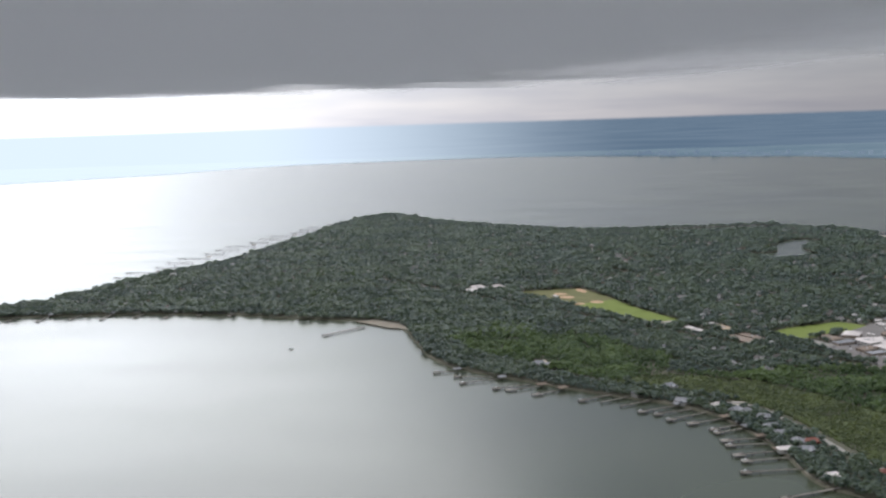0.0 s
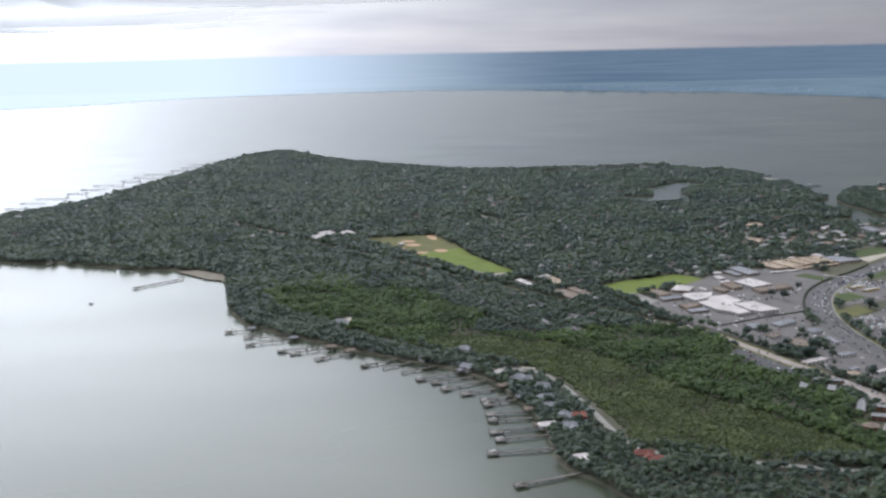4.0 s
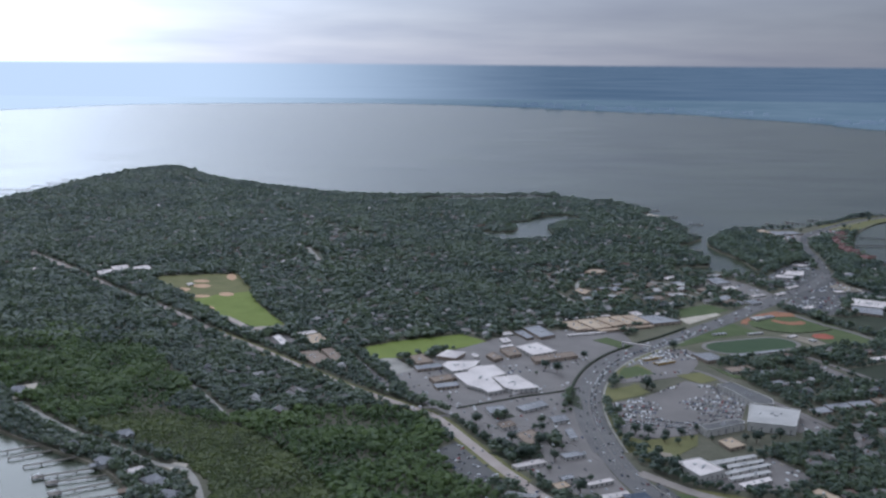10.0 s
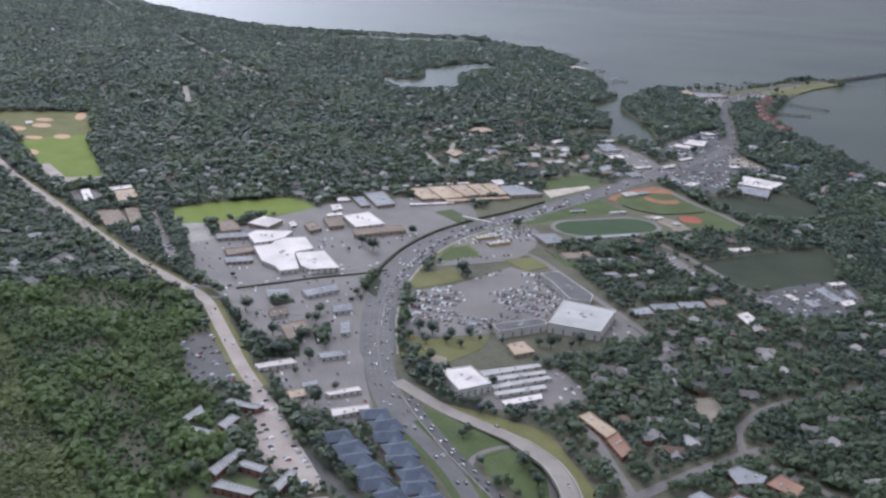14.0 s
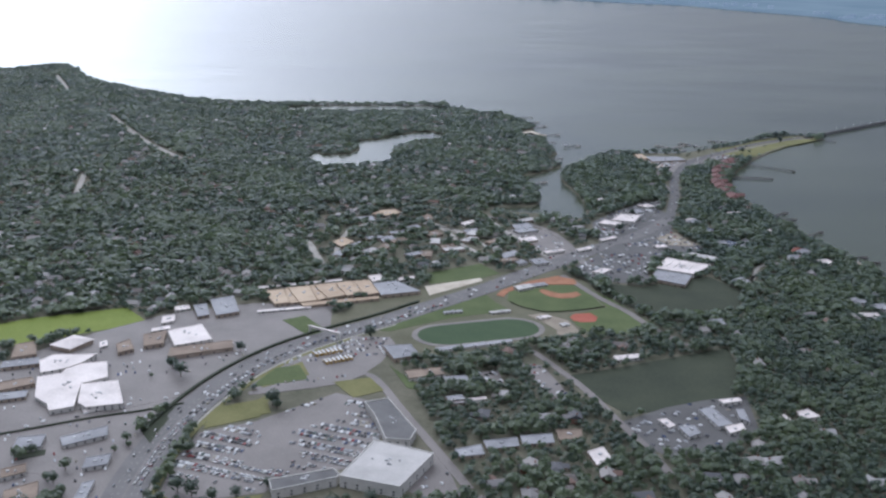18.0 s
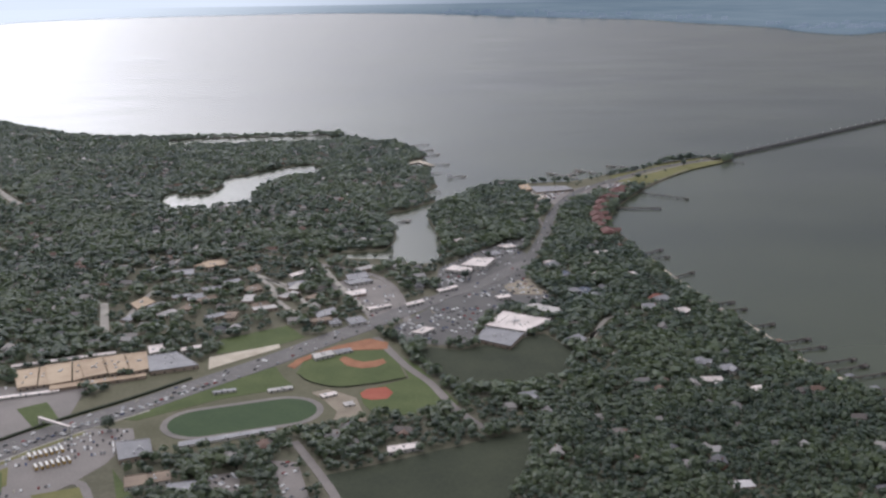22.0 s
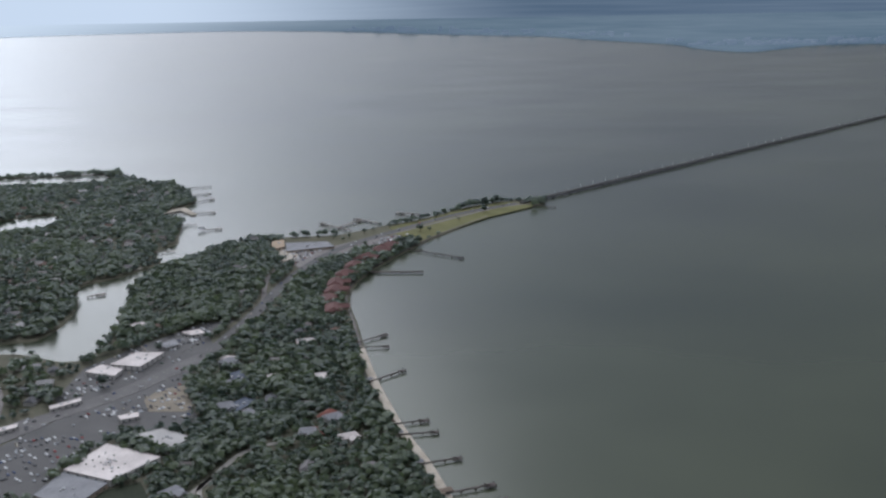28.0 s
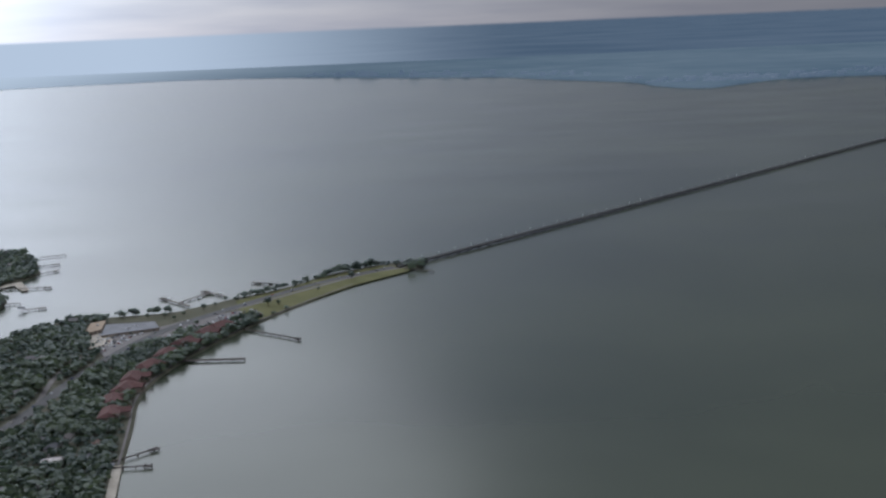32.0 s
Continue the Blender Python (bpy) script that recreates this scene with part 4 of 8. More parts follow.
OPEN_PLACES = (
    ("waterfront_yard", POINT_YARD, "worn_grass", 0.05, "worn grassy waterfront yard beside the restaurant"),
    ("ball_field", FIELD_A, "bright_grass", 0.10, "bright green playing field lit by sun"),
    ("ball_field", FIELD_A_DIRT, "dry_grass", 0.09, "dry ball fields with bare infields"),
    ("infield", DIRT_0, "sandy_clay", 0.14, "orange clay infield"),
    ("infield", DIRT_1, "sandy_clay", 0.14, "orange clay infield"),
    ("infield", DIRT_2, "sandy_clay", 0.14, "orange clay infield"),
    ("infield", DIRT_3, "sandy_clay", 0.14, "orange clay infield"),
    ("infield", DIRT_4, "sandy_clay", 0.14, "worn orange clay infield"),
    ("infield", DIRT_5, "sandy_clay", 0.14, "bare clay corner of the playing field"),
    ("infield", DIRT_6, "sandy_clay", 0.14, "bare orange clay slope beside the woods"),
    ("car_park_field", LOT_FIELD, "lot_pink", 0.12, "pale car park below the ball fields"),
    ("yard_sheds", YARD_SHED, "old_asphalt", 0.05, "grey yard round a white shed"),
    ("playing_field", FIELD_B, "bright_grass", 0.10, "bright green school playing field"),
    ("gravel_lot", LOT_DIRT, "concrete", 0.08, "pale bare lot beside the playing field"),
    ("outfield", BALL_A, "grass", 0.12, "green baseball outfield"),
    ("infield", BALL_A_DIRT, "clay", 0.17, "red clay baseball infield"),
    ("infield", BALL_A_WARN, "clay", 0.16, "red clay strip along the baseball field"),
    ("outfield", BALL_B, "grass", 0.12, "green softball outfield"),
    ("infield", BALL_B_DIRT, "red_clay", 0.17, "red clay softball infield"),
    ("lawn_track", TRACK_GROUND, "worn_grass", 0.03, "worn dry grass round the track and ball fields"),
    ("lawn", LAWN_BALL, "grass", 0.11, "rough lawn beside the ball fields"),
    ("track_apron", TRACK_APRON, "gravel", 0.09, "bare gravel apron round the running track"),
    ("lawn", GRASS_TRACK, "grass", 0.10, "green practice lawn between highway and track"),
    ("lawn", GRASS_NW, "grass", 0.10, "small green play field"),
    ("gravel_lot", GRASS_NW_DIRT, "sand", 0.12, "pale sandy strip beside the play field"),
    ("car_park_school", PAVE_SCHOOL, "old_asphalt", 0.06, "worn grey school car park"),
    ("car_park_medical", PAVE_MEDICAL, "old_asphalt", 0.06, "grey car park full of cars"),
    ("car_park_medical_back", PAVE_MEDICAL_BACK, "old_asphalt", 0.06, "grey yard behind the medical block"),
    ("car_park_bus", PAVE_BUS, "old_asphalt", 0.07, "grey yard with parked buses"),
    ("car_park_store", PAVE_MALL, "asphalt", 0.06, "dark store car park crowded with cars"),
    ("car_park_bayou", PAVE_BAYOU, "asphalt", 0.07, "dark car park in front of the supermarket"),
    ("car_park_west", PAVE_WEST, "old_asphalt", 0.06, "grey car park beside the highway"),
    ("car_park_apartments", LOT_APART, "lot_pink", 0.06, "pale concrete car park between apartment blocks"),
    ("car_park_apartments_low", LOT_APART_LOW, "lot_pink", 0.06, "pale concrete car park between apartment blocks"),
    ("car_park_townhouses", LOT_TOWN, "asphalt", 0.05, "narrow dark car park along the townhouses"),
    ("car_park_office", LOT_OFFICE, "asphalt", 0.06, "dark grey car park beside the woods"),
    ("yard_storage", LOT_STORAGE, "old_asphalt", 0.06, "grey yard between the storage rows"),
    ("yard_workshops", LOT_WORKSHOP, "asphalt", 0.06, "dark yard between workshops"),
    ("car_park_neck", LOT_NECK, "old_asphalt", 0.06, "grey car park beside the bay"),
    ("car_park_church", LOT_CHURCH, "asphalt", 0.05, "dark church car park"),
    ("verge", VERGE_A, "dry_grass", 0.13, "yellowish grass verge beside the car park"),
    ("verge", VERGE_B, "dry_grass", 0.13, "yellowish grass verge beside the highway"),
    ("verge", VERGE_C, "dry_grass", 0.13, "yellowish grass island beside the highway"),
    ("verge", VERGE_D, "dry_grass", 0.13, "dry grass plot beside the street"),
    ("verge", VERGE_E, "grass", 0.14, "grass plot beside the bus yard"),
    ("verge", VERGE_F, "grass", 0.13, "grass triangle beside the highway"),
    ("lawn", LOOP_GREEN, "grass", 0.06, "green lawn inside the ramp loop"),
    ("lawn", LOOP_LOW, "bright_grass", 0.06, "bright green lawn below the ramp"),
    ("verge", RAMP_VERGE, "dry_grass", 0.05, "dry grass slope along the ramp"),
    ("lawn", MEDIAN_GREEN, "grass", 0.07, "green lawn between highway and ramp"),
    ("lawn", ISLAND, "grass", 0.05, "grass strip between the two carriageways"),
    ("lawn", LAWN_APT, "grass", 0.06, "small lawn beside the apartment blocks"),
    ("lawn", LAWN_APT_B, "grass", 0.06, "green court between apartment blocks"),
    ("lawn", LAWN_APT_C, "grass", 0.06, "green court between apartment blocks"),
    ("tennis_court", TENNIS, "court", 0.10, "dark green hard court beside the church"),
    ("pool_deck", POOL_DECK, "concrete", 0.10, "pale concrete deck round the pool"),
    ("park_lawn", PARK, "dry_grass", 0.10, "green park lawn on the narrow point"),
    ("sand_lot", SAND_LOT, "gravel", 0.12, "bare tan sand lot beside the store"),
    ("sand_lot", SAND_BEACH, "sand", 0.12, "tan sand patch beside the restaurant"),
    ("clearing", GREEN_OPEN, "meadow", 0.03, "dark mown meadow beside the ball field"),
    ("clearing", GREEN_MALL, "meadow", 0.03, "rough grass plot behind the store"),
    ("sand_lot", DIRT_PLOT, "gravel", 0.06, "bare tan building plot among trees"),
    ("sand_lot", SAND_LOT_S, "sand", 0.08, "pale sand clearing beside the lane"),
    ("sand_spit", SAND_SPIT, "gravel", 0.04, "flat grey sand spit at the pier"),
    ("sand_spit", ((505, 1294), (511, 1310), (519, 1317), (531, 1289), (527, 1287), (517, 1306), (511, 1300)), "sand", 0.05, "thin pale sand spit beside the bayou mouth"),
    ("car_park_mid_a", LOT_MID_A, "old_asphalt", 0.06, "grey car park among trees"),
    ("car_park_mid_b", LOT_MID_B, "old_asphalt", 0.06, "long grey car park among trees"),
    ("car_park_row", LOT_ROW, "old_asphalt", 0.06, "narrow car park beside the brown halls"),
    ("sand_lot", SAND_W, "gravel", 0.08, "bare tan ground beside the warehouse"),
    ("planting_bed", BED_A, "meadow", 0.15, "dark planted strip beside the highway"),
    ("planting_bed", BED_B, "meadow", 0.15, "planted strip between shops"),
    ("planting_bed", BED_C, "meadow", 0.15, "planted strip beside the office"),
    ("planting_bed", BED_D, "meadow", 0.15, "planted strip between car parks"),
    ("lawn", BED_E, "dry_grass", 0.07, "dry lawn with trees beside the car park"),
    ("planting_bed", BED_F, "meadow", 0.16, "dark green triangle beside the highway"),
    ("lawn", BED_G, "grass", 0.08, "green lawn beside the street"),
    ("clearing", CLEAR_HOUSE, "sand", 0.06, "pale sandy clearing beside the shore"),
)
for i, (nm, pts, mt, dz, lab) in enumerate(OPEN_PLACES):
    patch(nm, pts, mt, LAND + dz + 0.0007 * i, lab, nm.split("_")[0] if nm.startswith("car") is False else "car park", rounded=nm == "infield" and len(pts) == 8)
    fill(TAKEN, pts, "planting" not in nm and "dry lawn" not in lab)
pool = new("swimming_pool")
pool.location = (285, 461, LAND)
tagged(pool, "small turquoise swimming pool in a pale deck", "swimming pool")
rel = [(x - 285, y - 461) for x, y in ccw(POOL)]
part("basin", prism(bmesh.new(), [p for p in inset(rel, -0.35)], 0.08, 0.16), "concrete", pool)
part("pool_water", prism(bmesh.new(), rel, 0.09, 0.19), "pool_water", pool)
hut = new("pool_hut")
hut.location = (275, 462, LAND)
tagged(hut, "round brown roofed hut beside the pool", "hut")
bm = bmesh.new()
bmesh.ops.create_cone(bm, segments=12, radius1=2.6, radius2=2.6, depth=1.6, cap_ends=True, matrix=Matrix.Translation((0, 0, 0.8)))
part("wall", bm, "wall_brick", hut)
bm = bmesh.new()
bmesh.ops.create_cone(bm, segments=12, radius1=3.4, radius2=0.4, depth=1.2, cap_ends=True, matrix=Matrix.Translation((0, 0, 2.2)))
part("roof", bm, "roof_brown", hut)
fill(TAKEN, [(269, 456), (279, 456), (279, 468), (269, 468)])
fill(TAKEN, [(277, 453), (293, 453), (293, 470), (277, 470)])

# running track with its green oval
OV_A, OV_B, OV_R = Vector((427.0, 742.5)), Vector((456.5, 752.0)), 12.6


def stadium(r, n=12):
    d = (OV_B - OV_A).normalized()
    base = math.atan2(d.y, d.x)
    out = []
    for c, s in ((OV_B, -math.pi / 2), (OV_A, math.pi / 2)):
        out += [(c.x + r * math.cos(base + s + math.pi * i / n), c.y + r * math.sin(base + s + math.pi * i / n)) for i in range(n + 1)]
    return out


patch("running_track", stadium(OV_R + 2.6), "track", LAND + 0.14, "grey running track round a green oval", "running track")
patch("football_field", stadium(OV_R), "turf_dark", LAND + 0.17, "dark green oval football field", "football field")
fill(TAKEN, stadium(OV_R + 5))

MED_LAWN = ((334, 595), (344, 606), (368, 599), (399, 608), (418, 597), (407, 578), (393, 573), (381, 569), (360, 546), (347, 564), (335, 576))

# ---- roads ----
HIGHWAY = ((351, 312), (350, 380), (350, 438), (352, 463), (349, 480), (342, 499), (333, 518), (327, 541), (324, 572), (324, 606), (327, 638), (334, 668), (345, 697), (360, 722), (379, 743), (400, 762), (421, 784), (447, 811), (469, 837), (495, 866), (519, 896), (547, 925), (574, 966), (592, 1033), (606, 1095), (632, 1161), (676, 1215), (722, 1261), (766, 1290))
AVENUE = ((-60, 1070), (1, 983), (44, 916), (92, 851), (127, 795), (161, 747), (190, 705), (213, 672), (239, 641), (254, 622), (264, 595), (277, 557), (284, 540))
RAMP = ((331, 549), (341, 535), (350, 524), (360, 514), (368, 505), (373, 496), (376, 489), (378, 480), (379, 470), (378, 459), (373, 445), (366, 431), (352, 412), (328, 390), (290, 368))
DOCK_LANE = ((60, 650), (93, 611), (119, 587), (140, 566), (152, 560), (161, 540), (168, 506), (173, 472), (178, 452), (186, 444), (200, 437), (219, 430), (262, 415))
ROADS = (("road_highway", HIGHWAY[8:21], 13.0, "highway_asphalt", 0.18, "wide multilane asphalt highway with traffic"), ("road_highway_south", HIGHWAY[:7], 5.4, "highway_asphalt", 0.18, "divided asphalt highway beside the ramp"), ("road_highway_taper", HIGHWAY[6:9], 10.6, "highway_asphalt", 0.179, "tapering stretch of the asphalt highway"), ("road_highway_north", HIGHWAY[20:23], 9.5, "highway_asphalt", 0.179, "asphalt highway past the store car park"), ("road_neck", HIGHWAY[22:], 6.5, "asphalt", 0.18, "asphalt road along the narrow neck to the bridge"), ("road_avenue", AVENUE, 5.0, "lot_pink", 0.16, "straight pale two lane avenue through trees"), ("road_lane", DOCK_LANE, 3.0, "concrete", 0.15, "narrow pale shore lane"), ("road_street_a", ROAD_STREET_A, 4.2, "old_asphalt", 0.17, "grey residential street"), ("road_street_b", ROAD_STREET_B, 3.2, "old_asphalt", 0.16, "grey side street"), ("road_street_c", ROAD_STREET_C, 3.0, "old_asphalt", 0.15, "grey side street"), ("road_street_d", ROAD_STREET_D, 3.0, "old_asphalt", 0.14, "grey side street"), ("road_street_g", ROAD_STREET_G, 2.6, "lot_pink", 0.155, "pale side street below the church"), ("road_street_e", ROAD_STREET_E, 3.6, "old_asphalt", 0.16, "straight grey street beside the ball fields"), ("road_street_f", ROAD_STREET_F, 3.2, "old_asphalt", 0.16, "straight grey street among trees"), ("road_cross", ROAD_CROSS, 3.6, "old_asphalt", 0.15, "grey cross street beside the school"), ("road_front", ROAD_FRONT, 3.0, "old_asphalt", 0.14, "grey lane between shops"), ("road_medical", ROAD_MED, 3.4, "old_asphalt", 0.15, "grey street round the medical block"), ("road_west", ROAD_WEST, 3.6, "old_asphalt", 0.15, "winding grey street"), ("road_west_b", ROAD_WEST_B, 3.0, "concrete", 0.14, "pale side street"), ("road_west_c", ROAD_WEST_C, 2.6, "concrete", 0.13, "pale side street"), ("road_east_a", ROAD_EAST_A, 2.2, "concrete", 0.14, "narrow pale drive among trees"), ("road_north_a", ROAD_NORTH_A, 5.0, "concrete", 0.14, "straight pale street through the woods"), ("road_north_b", ROAD_NORTH_B, 5.0, "concrete", 0.14, "straight pale street through the woods"), ("road_north_c", ROAD_NORTH_C, 4.0, "concrete", 0.14, "straight pale street through the woods"), ("road_north_d", ROAD_NORTH_D, 4.0, "concrete", 0.14, "straight pale street through the woods"), ("road_second", ROAD_SECOND, 3.6, "asphalt", 0.19, "dark one way carriageway under the ramp"), ("road_loop", ROAD_LOOP, 2.2, "old_asphalt", 0.17, "narrow loop lane round the lawn"), ("road_west_d", ROAD_WEST_D, 3.0, "concrete", 0.13, "pale curved side street"), ("road_west_e", ROAD_NW, 2.8, "concrete", 0.125, "pale curved street between garden apartments"), ("road_east_c", ROAD_EAST_C, 1.8, "concrete", 0.14, "narrow winding pale drive among dark trees"), ("road_marsh", ROAD_MARSH, 2.2, "concrete", 0.14, "pale dirt drive"), ("road_point", ROAD_NECK_SIDE, 2.6, "old_asphalt", 0.14, "grey park road along the point"))
for nm, pts, wd, mt, dz, lab in ROADS:
    ribbon(nm, pts, wd, mt, LAND + dz, lab)
    fill_line(TAKEN, pts, wd / 2 + (1.2 if wd < 4.5 else 1.8))
ribbon("verge_avenue", AVENUE[4:], 9.0, "dry_grass", LAND + 0.10, "dry grass strip along the avenue", "verge")
fill_line(TAKEN, AVENUE[4:], 4.8)
ribbon("median", HIGHWAY[7:16], 0.5, "old_asphalt", LAND + 0.24, "grey concrete highway median", "median", off=-0.5)
ribbon("hedge", HIGHWAY[10:17], 1.3, "hedge_dark", LAND + 0.85, "low dark hedge between school and highway", "hedge", off=8.6, thick=0.8)
ribbon("hedge", CROSS_HEDGE, 0.7, "hedge_dark", LAND + 0.6, "low dark hedge along the cross street", "hedge", thick=0.5)
ribbon("fence", CROSS_FENCE, 0.14, "hedge_dark", LAND + 0.6, "dark outfield fence curving round the baseball field", "fence", thick=0.45)
ribbon("verge_highway", HIGHWAY[8:15], 2.4, "dry_grass", LAND + 0.115, "dry grass strip along the highway", "verge", off=-8.6)
for sgn in (-1, 1):
    ribbon("verge_highway_south", HIGHWAY[:7], 2.2, "grass", LAND + 0.11, "grass strip along the highway", "verge", off=sgn * 3.8)
ribbon("barrier", ROAD_SECOND, 0.3, "concrete", LAND + 0.5, "pale concrete highway barrier", "barrier", off=-2.1, thick=0.35)
ribbon("pavement_highway", HIGHWAY[8:16], 1.0, "concrete", LAND + 0.16, "pale footway along the highway", "pavement", off=-7.4)


def ramp_height(f):
    return LAND + 0.2 + 2.6 * max(0.0, min(1.0, (f - 0.12) / 0.35))


ribbon("road_ramp", RAMP, 5.4, "ramp_deck", 0, "curved raised highway ramp with pale parapets", z_of=ramp_height, thick=0.6)
for sgn in (-1, 1):
    ribbon("parapet", RAMP[4:], 0.55, "concrete", 0, "pale concrete ramp parapet", "parapet", z_of=lambda f: ramp_height(0.24 + 0.76 * f) + 0.42, off=sgn * 2.85, thick=1.0)
fill_line(TAKEN, RAMP, 5.0)
fill_line(TAKEN, HIGHWAY[:21], 8.6)
fill_line(TAKEN, HIGHWAY[20:23], 5.6)
fill_line(TAKEN, HIGHWAY[22:], 4.0)
fill(TAKEN, MED_LAWN)
fill_line(TAKEN, [(x + 2.0, y - 3.0) for x, y in DOCK_LANE[:8]], 3.2)
fill(TAKEN, ((343, 592), (336, 651), (356, 681), (373, 711), (393, 733), (405, 712), (414, 676), (425, 626), (424, 601), (408, 593)))


def dashes(name, pts, offs, mat, z, length, gap, label, width=0.16):
    """Painted lane lines: thin plates along the road, one thing of many pieces."""
    line = [Vector(p) for p in smooth(pts, 8)]
    bm = bmesh.new()
    for off in offs:
        run, k = 0.0, 0
        for a, b in zip(line, line[1:]):
            d = b - a
            run += d.length
            if run > length + gap:
                run = 0.0
                u = d.normalized()
                n = Vector((-u.y, u.x))
                c = a + n * off
                box_bm(bm, c.x, c.y, z, length, width, 0.03, math.atan2(u.y, u.x))
    me = bpy.data.meshes.new(name)
    bm.to_mesh(me)
    bm.free()
    me.materials.append(MATS[mat])
    return tagged(new(name, me), label, "lane marking", "", "stuff")


dashes("lane_lines", HIGHWAY[7:24], (-4.4, -2.6, 1.6, 3.4), "concrete", LAND + 0.185, 1.2, 2.6, "broken white lane lines on the highway")


# ---- buildings ----
UNIT = box_mesh("roof_unit", 0.9, 0.7, 0.45, "metal_unit", 0.92)
VENT = box_mesh("roof_vent", 0.42, 0.42, 0.32, "wall_pale", 0.8)
WINDOW = box_mesh("window", 0.8, 0.06, 0.55, "glass_dark")
DOOR = box_mesh("door", 0.55, 0.06, 0.85, "glass_dark")
rnd = random.Random(7)


def flat_building(name, pts, h, roof, wall, label, category):
    """A flat-roofed building over an outline: wall, roof, parapet, windows, roof units."""
    poly = ccw(pts)
    cx, cy = sum(p[0] for p in poly) / len(poly), sum(p[1] for p in poly) / len(poly)
    rel = [(x - cx, y - cy) for x, y in poly]
    root = new(name)
    root.location = (cx, cy, LAND)
    tagged(root, label, category)
    H = h - LAND * 0.5
    walls = part("wall", prism(bmesh.new(), inset(rel, 0.12), 0.0, H - 0.06), wall, root)
    top = part("roof", prism(bmesh.new(), rel, H - 0.06, H + 0.06, 0.0, True), roof, root)
    tall = h > 1.55
    if tall:
        bm = bmesh.new()
        inner = inset(rel, 0.28)
        k = len(rel)
        for i in range(k):
            q = [rel[i], rel[(i + 1) % k], inner[(i + 1) % k], inner[i]]
            low = [bm.verts.new((x, y, H + 0.06)) for x, y in q]
            ups = [bm.verts.new((x, y, H + (0.34 if h > 2.9 else 0.2))) for x, y in q]
            bm.faces.new(ups)
            for a in range(4):
                bm.faces.new((low[a], low[(a + 1) % 4], ups[(a + 1) % 4], ups[a]))
        part("parapet", bm, wall if h > 2.9 else roof, top)
    k = len(rel)
    for i in range(k):
        a, b = Vector(rel[i]), Vector(rel[(i + 1) % k])
        d = b - a
        nrm = Vector((d.y, -d.x))
        if d.length < 3.0 or nrm.y / d.length > 0.2:
            continue
        nw = min(5, int(d.length / 2.3))
        for fl in range(2 if h > 2.3 else 1):
            for j in range(nw):
                p = a + d * ((j + 0.5) / nw) - nrm.normalized() * 0.10
                o = part("window" if j or fl else "door", WINDOW if j or fl else DOOR, "", walls)
                o.location = (p.x, p.y, (0.05 if not (j or fl) else 0.35) + fl * 1.05)
                o.rotation_euler.z = math.atan2(d.y, d.x)
    # things on the roof
    a, b = Vector(rel[0]), Vector(rel[1])
    u = (b - a).normalized()
    rot = math.atan2(u.y, u.x)
    if roof == "roof_vent":
        best = max(range(k), key=lambda i: (Vector(rel[(i + 1) % k]) - Vector(rel[i])).length)
        a, b = Vector(rel[best]), Vector(rel[(best + 1) % k])
        mid = (a + b) / 2
        for j in range(6):
            for s in (0.35,):
                p = (a + (b - a) * ((j + 0.6) / 6.2)) * (1 - s) + (-(mid) + (a + (b - a) * ((j + 0.6) / 6.2)) - mid) * s * 0.5
                o = part("roof_vent", VENT, "", top)
                o.location = (p.x * 0.8, p.y * 0.8, H + 0.06)
                o.rotation_euler.z = rot
    else:
        size = math.sqrt(abs(area(rel)))
        for j in range(max(1, min(7, int(size / 3.2)))):
            w = [rnd.random() ** 0.6 for _ in rel]
            t = sum(w)
            px, py = (sum(wi * q[c] for wi, q in zip(w, rel)) / t * 1.1 for c in (0, 1))
            o = part("roof_unit", UNIT, "", top)
            o.location, o.rotation_euler.z = (px, py, H + 0.06), rot
            s = rnd.uniform(0.6, 1.3)
            o.scale = (s, s * rnd.uniform(0.7, 1.2), rnd.uniform(0.7, 1.2))
    fill(TAKEN, inset(poly, -2.6 if h > 2.9 else -1.2))
    return root


flat_building("school_building", ((266.7, 686.1), (274.7, 690.5), (275.6, 699.8), (289.1, 703.2), (293.8, 686.4), (285.5, 679.4), (289.4, 657.3), (281.5, 653.4), (279.0, 659.5), (272.3, 666.2)), 2.2, "roof_white", "wall_pale", "large school building with stepped bright white flat roof", "school building")
flat_building("school_building", ((286.0, 677.9), (299.1, 681.9), (306.9, 659.2), (294.2, 655.5), (290.1, 659.9)), 2.7, "roof_white", "wall_pale", "raised white roofed hall of the large school building", "school building")
flat_building("school_building", ((261.8, 703.2), (265.2, 710.3), (282.8, 711.4), (279.4, 700.5), (274.5, 694.4), (266.5, 689.9)), 2.4, "roof_white", "wall_pale", "school wing with white flat roof and small vents", "school building")
flat_building("school_building", ((286.9, 724.4), (291.3, 731.1), (296.1, 718.5), (290.5, 713.9)), 1.9, "roof_brown", "wall_tan", "brown roofed classroom beside the courtyard trees", "school building")
flat_building("school_building", ((279.1, 728.2), (281.6, 730.6), (283.5, 724.7), (280.8, 721.4)), 1.4, "roof_white", "wall_pale", "small white roofed hut beside the courtyard", "school building")
flat_building("school_building", ((293.0, 656.4), (298.8, 659.3), (299.3, 657.0), (293.6, 654.1)), 1.3, "roof_white", "wall_pale", "narrow white canopy in front of the school", "school building")
flat_building("school_building", ((245.2, 723.1), (252.4, 728.0), (257.9, 711.7), (249.0, 706.8)), 2.0, "roof_brown", "wall_tan", "brown flat roofed classroom block beside the playing field", "school building")
flat_building("school_building", ((247.1, 703.5), (260.0, 708.8), (262.7, 701.5), (248.6, 696.2)), 1.8, "roof_grey", "wall_tan", "long grey-brown roofed classroom block", "school building")
